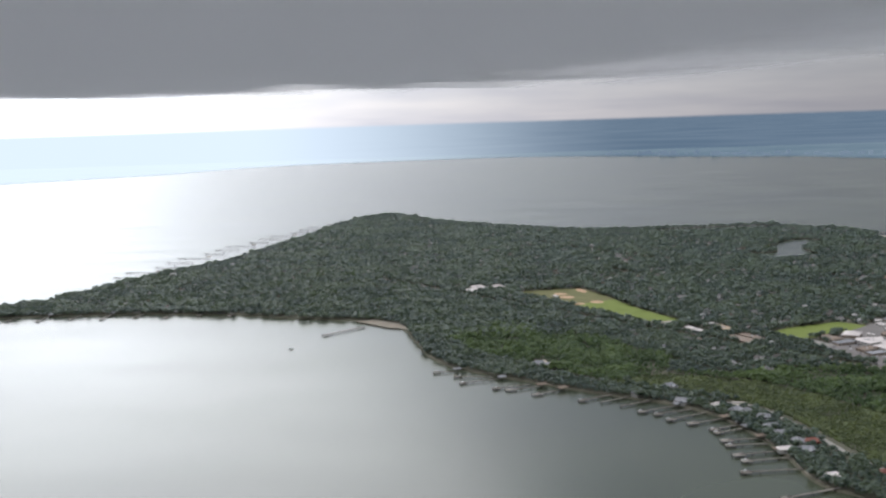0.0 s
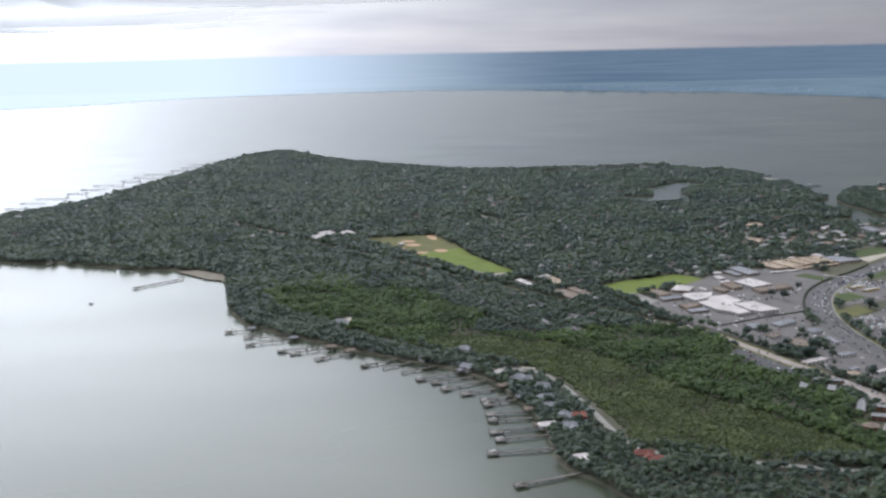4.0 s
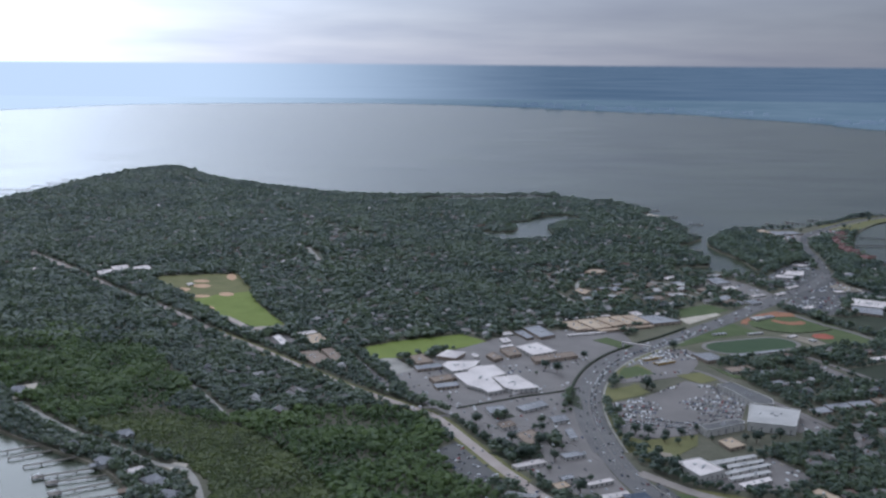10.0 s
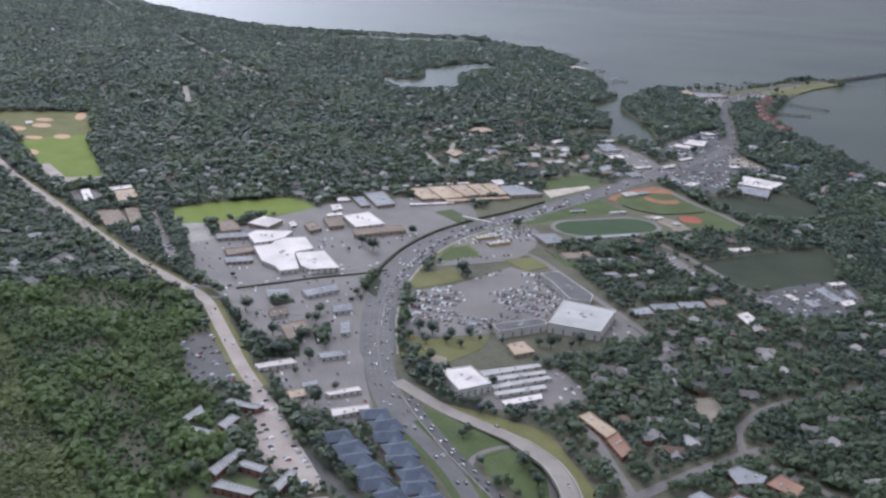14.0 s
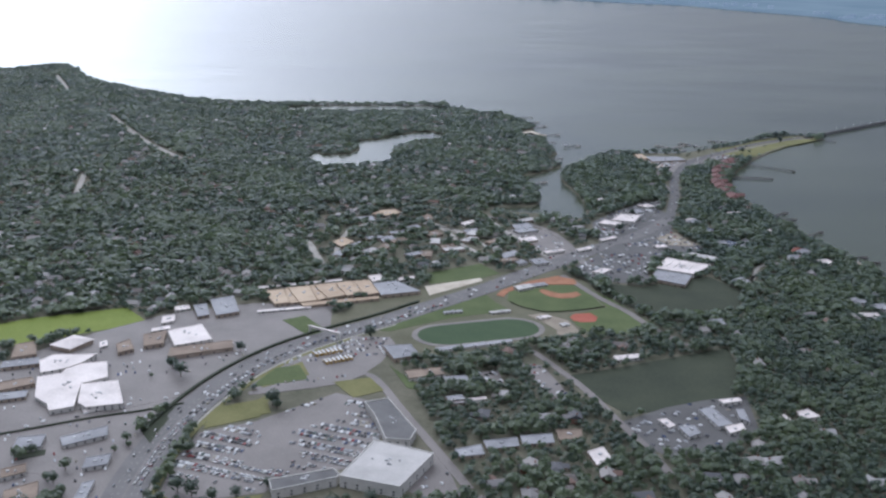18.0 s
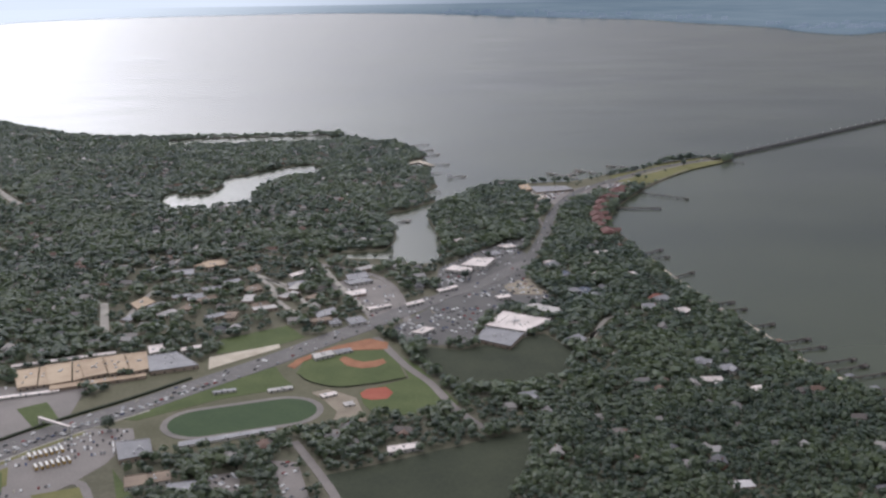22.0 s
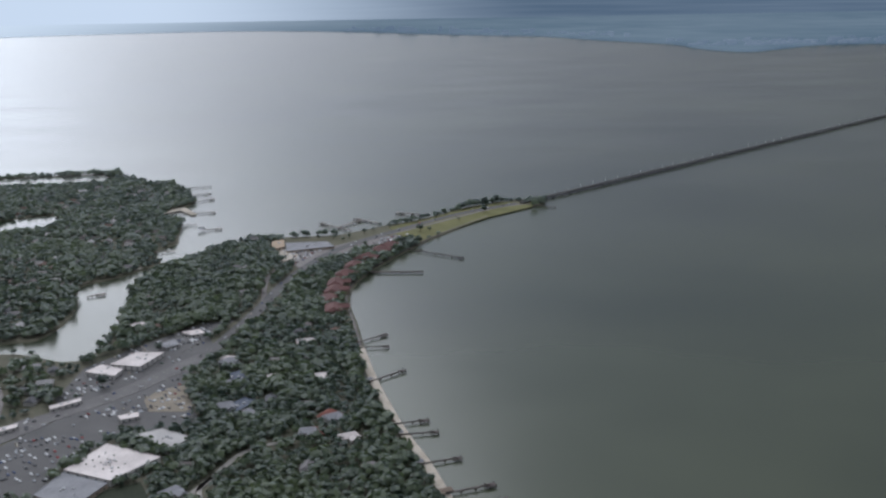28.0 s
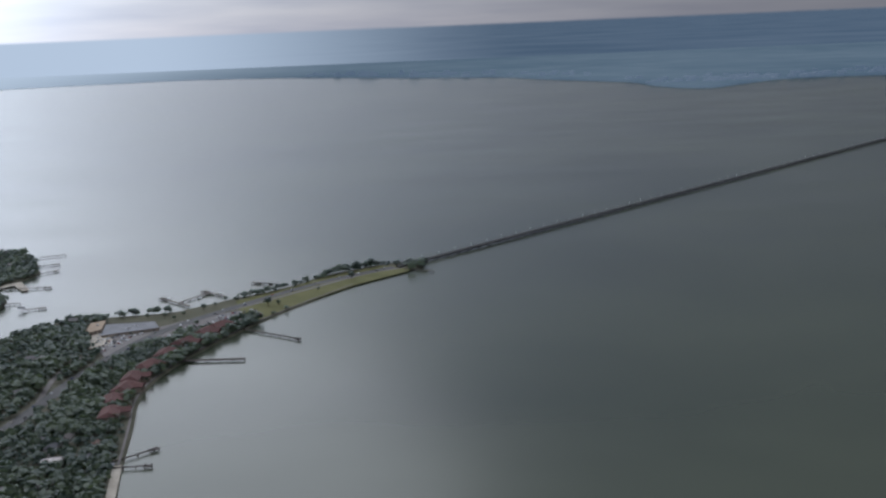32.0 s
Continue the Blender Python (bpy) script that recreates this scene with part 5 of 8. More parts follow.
flat_building("school_building", ((254.0, 681.0), (264.8, 686.5), (267.9, 679.8), (256.6, 671.8)), 2.0, "roof_brown", "wall_tan", "brown flat roofed classroom block beside the car park", "school building")
flat_building("school_building", ((255.4, 670.1), (267.2, 673.9), (268.7, 667.3), (257.3, 662.9)), 1.7, "roof_grey", "wall_tan", "pale grey roofed classroom block beside the car park", "school building")
flat_building("school_building", ((305.2, 740.5), (318.3, 749.7), (326.8, 729.6), (312.2, 721.7)), 2.4, "roof_white", "wall_pale", "square school hall with clean white flat roof", "school building")
flat_building("school_building", ((295.6, 736.5), (304.6, 741.8), (306.8, 725.5), (299.2, 721.5)), 2.0, "roof_brown", "wall_tan", "brown roofed annex beside the white school hall", "school building")
flat_building("school_building", ((310.8, 719.9), (335.2, 729.9), (337.0, 721.0), (312.0, 709.3)), 2.0, "roof_brown", "wall_tan", "long brown roofed school block with deep eaves", "school building")
flat_building("school_building", ((315.1, 786.8), (325.5, 793.2), (332.0, 768.8), (322.3, 762.9)), 2.0, "roof_grey", "wall_tan", "grey flat roofed school block near the woods", "school building")
flat_building("school_building", ((300.4, 777.3), (306.3, 780.5), (308.4, 774.8), (301.6, 771.5)), 1.4, "roof_white", "wall_pale", "small white roofed school shed", "school building")
flat_building("school_building", ((308.8, 778.5), (314.7, 781.7), (319.0, 764.7), (314.1, 761.7)), 1.7, "roof_grey", "wall_tan", "small grey roofed school annex", "school building")
flat_building("school_building", ((298.0, 762.6), (303.2, 765.6), (304.7, 756.7), (299.6, 752.7)), 1.5, "roof_white", "wall_pale", "small white roofed classroom hut", "school building")
flat_building("school_building", ((297.0, 746.2), (304.1, 750.4), (305.2, 746.2), (297.6, 742.0)), 1.4, "roof_white", "wall_pale", "low white covered passage of the school", "school building")
flat_building("classroom_block", ((338.7, 800.6), (348.1, 804.5), (353.9, 782.9), (346.8, 780.2)), 2.0, "roof_tan", "wall_tan", "tan roofed classroom wing of the long school row", "school building")
flat_building("classroom_block", ((350.1, 806.5), (360.1, 810.5), (366.7, 786.7), (358.2, 783.0)), 2.0, "roof_tan", "wall_tan", "tan roofed classroom wing of the long school row", "school building")
flat_building("classroom_block", ((362.5, 811.5), (371.5, 815.6), (379.1, 795.0), (371.0, 790.3)), 2.0, "roof_tan", "wall_tan", "tan roofed classroom wing of the long school row", "school building")
flat_building("classroom_block", ((372.9, 815.7), (380.4, 818.8), (387.4, 798.0), (380.0, 794.2)), 2.0, "roof_tan", "wall_tan", "tan roofed classroom wing of the long school row", "school building")
flat_building("classroom_block", ((381.8, 818.8), (389.7, 821.0), (395.4, 799.1), (388.7, 795.3)), 2.0, "roof_tan", "wall_tan", "tan roofed classroom wing of the long school row", "school building")
flat_building("covered_courtyard", ((348.2, 806.1), (350.2, 808.1), (358.2, 785.4), (354.1, 783.6)), 1.5, "roof_tan", "wall_tan", "low tan roof over a courtyard between classroom wings", "walkway")
flat_building("covered_courtyard", ((360.2, 812.1), (362.0, 813.2), (370.6, 791.9), (366.8, 788.3)), 1.5, "roof_tan", "wall_tan", "low tan roof over a courtyard between classroom wings", "walkway")
flat_building("covered_courtyard", ((371.3, 817.3), (372.8, 817.3), (379.9, 795.7), (379.0, 796.6)), 1.5, "roof_tan", "wall_tan", "low tan roof over a courtyard between classroom wings", "walkway")
flat_building("covered_courtyard", ((380.3, 820.4), (381.7, 820.5), (388.6, 796.8), (387.3, 799.6)), 1.5, "roof_tan", "wall_tan", "low tan roof over a courtyard between classroom wings", "walkway")
flat_building("classroom_block", ((391.4, 814.5), (402.9, 819.7), (415.8, 801.7), (396.6, 794.8)), 2.2, "roof_grey", "wall_tan", "grey roofed end block of the long school row", "school building")
flat_building("classroom_block", ((358.7, 783.4), (395.3, 794.8), (395.9, 791.3), (360.3, 778.2)), 1.6, "roof_tan", "wall_tan", "low tan corridor block along the school row", "school building")
flat_building("covered_walkway", ((339.5, 773.1), (363.8, 780.4), (364.3, 777.8), (340.1, 770.6)), 1.2, "roof_white", "wall_pale", "long narrow white roofed covered walkway beside the car park", "walkway")
flat_building("covered_walkway", ((334.2, 810.6), (375.3, 825.3), (375.8, 822.3), (335.1, 807.8)), 1.2, "roof_white", "wall_pale", "long narrow white roofed walkway along the woods", "walkway")
flat_building("school_building", ((388.5, 828.7), (394.5, 831.9), (397.7, 822.9), (391.5, 818.7)), 1.8, "roof_white", "wall_pale", "small pale roofed building behind the classrooms", "school building")
flat_building("school_building", ((403.4, 825.0), (412.3, 829.3), (412.6, 825.2), (404.6, 821.0)), 1.8, "roof_white", "wall_pale", "small bright white roofed building beside the playground", "school building")
flat_building("field_house", ((399.9, 723.4), (411.6, 725.6), (415.4, 712.7), (404.8, 708.0)), 2.2, "roof_grey", "wall_tan", "grey roofed field house beside the running track", "building")
flat_building("medical_center", ((400.3, 625.4), (420.3, 615.1), (409.4, 591.1), (390.2, 598.6)), 4.2, "roof_pale", "wall_pale", "tall pale medical block with grey flat roof and parapet", "building")
flat_building("medical_center", ((368.1, 597.3), (387.9, 605.3), (390.3, 601.3), (389.4, 599.0), (370.1, 589.8)), 3.4, "roof_dark", "wall_pale", "long pale wing with dark roof and parapet beside the car park", "building")
flat_building("medical_center", ((395.3, 660.2), (403.8, 664.0), (414.4, 635.5), (412.3, 627.2), (403.8, 628.5), (399.3, 648.4)), 3.2, "roof_dark", "wall_pale", "angled pale wing with dark grey roof and parapet", "building")
flat_building("tan_building", ((372.3, 581.4), (379.0, 585.4), (382.3, 575.7), (374.2, 571.7)), 1.8, "roof_tan", "wall_tan", "small tan hipped building among trees", "building")
flat_building("warehouse", ((345.8, 552.1), (356.9, 556.5), (363.2, 542.6), (351.5, 536.0)), 3.6, "roof_white", "wall_pale", "large white box warehouse beside the highway", "warehouse")
flat_building("storage_row", ((360.1, 557.4), (382.5, 565.8), (383.1, 563.1), (361.6, 553.3)), 1.5, "roof_pale", "wall_pale", "long low storage row with pale metal roof", "storage building")
flat_building("storage_row", ((361.8, 551.8), (384.0, 560.0), (383.9, 557.3), (362.4, 548.3)), 1.5, "roof_pale", "wall_pale", "long low storage row with pale metal roof", "storage building")
flat_building("storage_row", ((363.1, 545.8), (384.2, 555.2), (385.7, 553.2), (363.9, 542.9)), 1.5, "roof_pale", "wall_pale", "long low storage row with pale metal roof", "storage building")
flat_building("storage_row", ((363.7, 540.4), (382.2, 547.9), (382.5, 544.9), (364.1, 537.5)), 1.5, "roof_pale", "wall_pale", "long low storage row with pale metal roof", "storage building")
flat_building("storage_row", ((365.7, 533.8), (380.0, 540.4), (379.9, 536.5), (366.6, 530.1)), 1.5, "roof_white", "wall_pale", "short storage block with bright white roof", "storage building")
flat_building("brick_offices", ((389.9, 523.2), (394.0, 526.6), (400.8, 513.2), (396.3, 508.4)), 1.9, "roof_tan", "wall_brick", "long low offices with tan roof beside the ramp", "building")
flat_building("brick_offices", ((396.0, 507.1), (400.8, 512.8), (402.7, 500.9), (398.7, 495.6)), 1.9, "roof_clay", "wall_brick", "long low offices with rust brown roof beside the ramp", "building")
flat_building("church_hall", ((408.1, 460.1), (427.5, 473.9), (437.6, 463.1), (432.1, 459.0), (412.1, 457.1)), 3.4, "roof_grey", "wall_brick", "wide brick church hall with grey flat roof", "church")
flat_building("church_hall", ((412.8, 473.1), (417.7, 476.8), (421.6, 470.7), (417.1, 466.5)), 2.2, "roof_grey", "wall_brick", "low brick church annex with pale grey roof", "church")
flat_building("church_hall", ((428.6, 488.6), (433.1, 491.8), (440.3, 486.0), (437.8, 481.9), (429.7, 480.8)), 2.4, "roof_grey", "wall_brick", "brick church house with slate grey roof", "church")
flat_building("church_hall", ((438.5, 481.2), (444.7, 487.3), (449.7, 480.5), (444.9, 473.6)), 2.4, "roof_clay", "wall_brick", "brick church wing with rust brown roof", "church")
flat_building("church_hall", ((407.0, 431.6), (416.4, 440.0), (425.0, 441.6), (424.0, 433.0), (413.6, 424.0)), 2.6, "roof_grey", "wall_brick", "low brick church building with grey flat roof", "church")
flat_building("church_hall", ((437.0, 447.6), (441.6, 452.0), (447.4, 445.0), (442.6, 440.4)), 2.4, "roof_clay", "wall_brick", "brick church wing with rust brown roof", "church")
flat_building("apartment_block", ((263.9, 511.8), (268.3, 521.6), (270.4, 516.9), (266.2, 510.3)), 2.4, "roof_vent", "wall_brick", "two storey brick apartment block with vented grey flat roof", "apartment block")
flat_building("apartment_block", ((266.3, 503.7), (268.0, 507.1), (276.8, 503.8), (275.3, 499.8)), 2.4, "roof_vent", "wall_brick", "two storey brick apartment block with vented grey flat roof", "apartment block")
flat_building("apartment_block", ((275.4, 508.7), (278.9, 516.0), (281.8, 514.0), (278.3, 505.9)), 2.4, "roof_vent", "wall_brick", "two storey brick apartment block with vented grey flat roof", "apartment block")
flat_building("apartment_block", ((274.7, 523.2), (276.9, 527.0), (288.5, 522.6), (286.0, 519.9)), 2.4, "roof_vent", "wall_brick", "two storey brick apartment block with vented grey flat roof", "apartment block")
flat_building("apartment_block", ((276.8, 481.0), (283.2, 493.9), (286.1, 492.9), (279.3, 477.6)), 2.4, "roof_vent", "wall_brick", "two storey brick apartment block with vented grey flat roof", "apartment block")
flat_building("apartment_block", ((284.2, 484.2), (286.1, 487.2), (293.3, 483.5), (292.0, 479.9)), 2.4, "roof_vent", "wall_brick", "two storey brick apartment block with vented grey flat roof", "apartment block")
flat_building("apartment_block", ((279.0, 471.7), (281.0, 475.6), (292.3, 470.5), (290.1, 467.5)), 2.4, "roof_vent", "wall_brick", "two storey brick apartment block with vented grey flat roof", "apartment block")
flat_building("apartment_block", ((294.7, 471.6), (300.1, 482.7), (302.0, 481.0), (297.6, 469.4)), 2.4, "roof_vent", "wall_brick", "two storey brick apartment block with vented grey flat roof", "apartment block")
flat_building("apartment_block", ((286.9, 451.3), (292.2, 462.0), (295.8, 460.5), (290.3, 450.2)), 2.4, "roof_vent", "wall_brick", "two storey brick apartment block with vented grey flat roof", "apartment block")
flat_building("apartment_block", ((297.3, 462.5), (299.1, 466.1), (309.9, 461.9), (309.2, 458.1)), 2.4, "roof_vent", "wall_brick", "two storey brick apartment block with vented grey flat roof", "apartment block")
flat_building("apartment_block", ((299.4, 450.5), (301.9, 455.1), (305.6, 453.7), (303.4, 448.8)), 2.4, "roof_vent", "wall_brick", "two storey brick apartment block with vented grey flat roof", "apartment block")
flat_building("apartment_block", ((289.8, 442.6), (292.0, 446.1), (306.1, 440.2), (304.6, 436.3)), 2.4, "roof_vent", "wall_brick", "two storey brick apartment block with vented grey flat roof", "apartment block")
flat_building("apartment_block", ((300.5, 422.6), (306.8, 433.4), (310.1, 431.8), (304.2, 419.7)), 2.4, "roof_vent", "wall_brick", "two storey brick apartment block with vented grey flat roof", "apartment block")
flat_building("apartment_block", ((307.3, 422.5), (310.0, 425.2), (318.6, 420.6), (316.6, 418.1)), 2.4, "roof_vent", "wall_brick", "two storey brick apartment block with vented grey flat roof", "apartment block")
flat_building("shop_building", ((281.4, 556.1), (293.7, 562.2), (296.2, 558.6), (283.2, 552.6)), 1.7, "roof_white", "wall_pale", "shop with brilliant white flat roof beside the avenue", "shop")
flat_building("shop_building", ((306.7, 535.3), (317.9, 540.7), (319.0, 537.9), (308.3, 533.0)), 1.7, "roof_white", "wall_pale", "long shop with white roof beside the highway", "shop")
flat_building("shop_building", ((309.5, 523.0), (321.5, 527.3), (321.9, 523.7), (310.3, 517.8)), 1.7, "roof_white", "wall_pale", "long shop with pale teal-white roof beside the highway", "shop")
flat_building("shop_building", ((302.6, 568.2), (310.7, 571.0), (313.2, 566.7), (304.1, 562.9)), 1.7, "roof_grey", "wall_pale", "low grey roofed shop beside the highway", "shop")
flat_building("shop_building", ((292.2, 631.8), (306.0, 641.8), (307.9, 633.9), (295.2, 624.9)), 1.7, "roof_grey", "wall_pale", "blue-grey roofed shop beside the cross street", "shop")
flat_building("shop_building", ((277.8, 631.9), (286.9, 634.2), (288.1, 624.3), (279.3, 622.1)), 1.7, "roof_grey", "wall_pale", "shop with grey roof and white front", "shop")
flat_building("shop_building", ((287.1, 592.7), (295.6, 599.6), (299.3, 586.4), (291.2, 578.7)), 1.7, "roof_brown", "wall_pale", "brown roofed office in the car park", "shop")
flat_building("shop_building", ((309.6, 598.2), (313.0, 600.4), (313.7, 588.0), (310.1, 586.6)), 1.7, "roof_grey", "wall_pale", "small grey roofed office in the car park", "shop")
flat_building("shop_building", ((305.7, 616.1), (313.2, 619.5), (314.0, 611.5), (306.5, 608.2)), 1.7, "roof_grey", "wall_pale", "low grey roofed shop beside the highway", "shop")
flat_building("shop_building", ((280.9, 607.4), (287.6, 612.0), (289.6, 605.6), (283.0, 601.2)), 1.7, "roof_brown", "wall_pale", "small brown roofed shop in the car park", "shop")
flat_building("shop_building", ((298.1, 542.5), (303.6, 545.3), (304.4, 541.4), (299.3, 538.7)), 1.7, "roof_grey", "wall_pale", "small grey shop beside parked cars", "shop")
flat_building("shop_building", ((294.3, 535.0), (299.7, 537.7), (301.3, 532.6), (295.9, 530.0)), 1.7, "roof_tan", "wall_pale", "small tan roofed shop under trees", "shop")
flat_building("workshop", ((518.8, 658.3), (523.9, 661.0), (528.0, 645.7), (522.2, 642.7)), 1.7, "roof_grey", "wall_pale", "long grey roofed workshop", "workshop")
flat_building("workshop", ((524.3, 643.2), (531.5, 646.3), (531.4, 640.9), (524.8, 637.5)), 1.7, "roof_white", "wall_pale", "workshop with white metal roof", "workshop")
flat_building("workshop", ((501.6, 648.9), (504.9, 650.0), (507.1, 644.0), (504.1, 641.6)), 1.7, "roof_white", "wall_pale", "small white roofed workshop", "workshop")
flat_building("workshop", ((507.7, 643.1), (513.8, 644.1), (514.6, 637.4), (509.6, 634.1)), 1.7, "roof_grey", "wall_pale", "pale grey roofed workshop", "workshop")
flat_building("workshop", ((532.7, 659.0), (535.6, 659.0), (534.7, 646.8), (531.7, 650.7)), 1.7, "roof_grey", "wall_pale", "narrow grey roofed workshop", "workshop")
flat_building("workshop", ((546.1, 653.9), (549.2, 654.0), (551.2, 643.5), (548.3, 642.0)), 1.7, "roof_white", "wall_pale", "narrow pale roofed hall among dark trees", "workshop")
flat_building("workshop", ((554.7, 656.6), (559.6, 659.3), (562.2, 652.1), (554.4, 650.0)), 1.7, "roof_white", "wall_pale", "pale roofed hall among dark trees", "workshop")
flat_building("workshop", ((528.5, 667.5), (536.9, 669.8), (537.3, 666.5), (529.4, 664.2)), 1.7, "roof_white", "wall_pale", "low white roofed shed", "workshop")
flat_building("workshop", ((424.4, 665.1), (440.5, 669.7), (440.9, 667.5), (425.0, 662.5)), 1.7, "roof_white", "wall_pale", "long narrow white roofed shed among trees", "workshop")
flat_building("workshop", ((496.2, 714.0), (507.4, 716.9), (509.0, 712.9), (496.5, 708.7)), 1.7, "roof_white", "wall_pale", "long low pale roofed shed beside the ball field", "workshop")
flat_building("workshop", ((409.4, 696.0), (423.9, 700.0), (425.6, 692.6), (411.3, 687.6)), 1.7, "roof_brown", "wall_pale", "brown roofed hall beside the track", "workshop")
store = flat_building("shopping_center", ((540.4, 843.6), (550.6, 864.6), (571.8, 850.4), (557.9, 833.0)), 2.8, "roof_white", "wall_pale", "large store with bright white flat roof and vents", "store")
flat_building("shopping_center", ((534.8, 826.3), (540.2, 843.0), (557.2, 832.6), (549.5, 814.8)), 2.2, "roof_grey", "wall_tan", "lower grey roofed wing of the store", "store")
store_roof = next(c for c in store.children if c.name.startswith("roof"))
for i in range(14):
    o = part("roof_vent", VENT, "", store_roof, "brown roof vent" if i == 0 else "")
    o.location, o.scale = ((-9 + 5.4 * (i % 4)) * 0.62 + (-5 + 3.2 * (i // 4)) * 0.5, (-9 + 5.4 * (i % 4)) * -0.45 + (-5 + 3.2 * (i // 4)) * 0.9, 2.46), (1.5, 1.5, 1.3)
flat_building("bleachers", ((426.0, 773.0), (434.9, 775.8), (435.6, 773.4), (426.8, 770.6)), 1.3, "roof_grey", "wall_pale", "small grey bleachers beside the practice lawn", "bleachers")
flat_building("bleachers", ((447.7, 773.6), (457.4, 776.8), (458.2, 774.2), (448.6, 771.0)), 1.3, "roof_pale", "wall_pale", "small pale bleachers beside the outfield fence", "bleachers")
flat_building("dugout", ((469.0, 766.4), (475.0, 769.6), (476.4, 766.6), (470.6, 763.4)), 1.2, "roof_white", "wall_pale", "small white roofed concession stand beside the softball field", "concession stand")
flat_building("dugout", ((478.6, 757.4), (482.4, 759.0), (483.6, 755.2), (479.8, 753.6)), 1.2, "roof_pale", "wall_pale", "small pale dugout beside the softball field", "dugout")
flat_building("apartment_house", ((384.6, 966.0), (391.0, 977.0), (399.6, 977.4), (402.0, 968.0), (393.6, 961.6)), 2.2, "roof_tan", "wall_tan", "broad tan roofed hall in the garden suburb", "hall")
for i, (x, y) in enumerate(((389, 907), (403, 901), (387, 878), (371, 872), (419, 872), (434, 883), (412, 872), (458, 901), (447, 920), (471, 933), (463, 861), (482, 954), (380, 892), (396, 888), (424, 900), (402, 920), (432, 915), (444, 905))):
    if not cell(TAKEN, x, y):
        a = radians(20 + 17 * (i % 5))
        c, q, l, d = math.cos(a), math.sin(a), 5.0 + 0.5 * (i % 3), 2.9
        flat_building("apartment_house", [(x + u * c - v * q, y + u * q + v * c) for u, v in ((-l, -d), (l, -d), (l, d), (-l, d))], 2.0, ("roof_grey", "roof_brown", "roof_pale")[i % 3], "wall_tan", "low garden apartment house with " + ("grey", "brown", "pale")[i % 3] + " roof among trees", "apartment house")
flat_building("shopping_center", ((558.6, 873.0), (568.1, 877.9), (580.1, 867.9), (572.8, 857.1)), 2.2, "roof_pale", "wall_pale", "pale grey roofed annex behind the store", "store")
flat_building("shopping_center", ((525.4, 945.6), (530.6, 954.8), (541.2, 947.4), (539.2, 938.8)), 2.2, "roof_white", "wall_pale", "low white roofed supermarket wing", "store")
flat_building("shopping_center", ((534.6, 952.9), (543.1, 968.4), (555.7, 966.6), (548.3, 948.0)), 2.6, "roof_white", "wall_pale", "white roofed supermarket facing the highway", "store")
flat_building("shop_building", ((519.7, 907.8), (530.5, 915.9), (531.4, 912.2), (521.2, 904.2)), 1.7, "roof_white", "wall_pale", "narrow white roofed shop row", "shop")
flat_building("shop_building", ((548.8, 893.9), (556.2, 897.0), (557.2, 892.0), (550.6, 889.6)), 1.7, "roof_white", "wall_pale", "small pale roofed restaurant", "shop")
flat_building("shop_building", ((558.8, 998.6), (566.9, 1002.2), (570.4, 995.7), (563.9, 993.2)), 1.7, "roof_white", "wall_pale", "white roofed shop beside the bayou", "shop")
flat_building("shop_building", ((550.0, 980.4), (557.2, 988.3), (560.7, 980.0), (555.1, 975.3)), 1.7, "roof_grey", "wall_pale", "grey roofed shop beside the bayou", "shop")
flat_building("shop_building", ((587.3, 897.0), (595.7, 907.9), (600.9, 902.9), (593.1, 890.4)), 1.7, "roof_blue", "wall_pale", "blue-grey hipped building among trees", "shop")
flat_building("shop_building", ((585.6, 936.1), (591.2, 940.2), (597.1, 925.0), (591.4, 922.0)), 1.7, "roof_blue", "wall_pale", "pale blue-grey roofed building among trees", "shop")
flat_building("shop_building", ((505.7, 839.4), (512.5, 847.0), (517.3, 844.4), (511.1, 836.7)), 1.7, "roof_white", "wall_pale", "small bank with white canopy roof", "shop")
flat_building("shop_building", ((387.6, 976.3), (398.5, 984.1), (403.8, 972.0), (393.5, 960.5)), 1.7, "roof_brown", "wall_pale", "broad brown roofed hall among trees", "shop")
flat_building("shop_building", ((439.9, 944.6), (447.8, 953.0), (452.2, 956.3), (452.5, 951.4), (442.2, 939.6)), 1.7, "roof_white", "wall_pale", "long white roofed hall beside the car park", "shop")
flat_building("shop_building", ((484.0, 879.8), (496.1, 885.0), (496.9, 881.9), (485.8, 875.8)), 1.7, "roof_white", "wall_pale", "long narrow white roofed shop row", "shop")
flat_building("shop_building", ((503.3, 884.9), (512.4, 891.5), (513.2, 887.4), (504.4, 880.9)), 1.7, "roof_white", "wall_pale", "narrow white roofed shop row", "shop")
flat_building("shop_building", ((470.7, 929.3), (483.3, 934.9), (486.8, 928.0), (474.4, 921.7)), 1.7, "roof_grey", "wall_pale", "grey roofed office beside the street", "shop")
flat_building("shop_building", ((465.6, 861.3), (471.1, 863.4), (473.6, 856.1), (468.6, 853.4)), 1.7, "roof_grey", "wall_pale", "small grey roofed office beside the highway", "shop")
flat_building("shop_building", ((474.6, 862.9), (482.4, 866.1), (485.5, 857.3), (477.8, 852.9)), 1.7, "roof_grey", "wall_pale", "grey roofed office beside the highway", "shop")
flat_building("shop_building", ((414.9, 959.5), (419.7, 968.8), (424.7, 956.2), (419.2, 949.3)), 1.7, "roof_brown", "wall_pale", "brown hipped hall beside the street", "shop")
flat_building("beach_restaurant", ((590.9, 1182.3), (598.4, 1187.2), (599.6, 1167.3), (592.3, 1160.8)), 2.4, "roof_tan", "wall_tan", "tan block restaurant on the sandy bay shore", "restaurant")
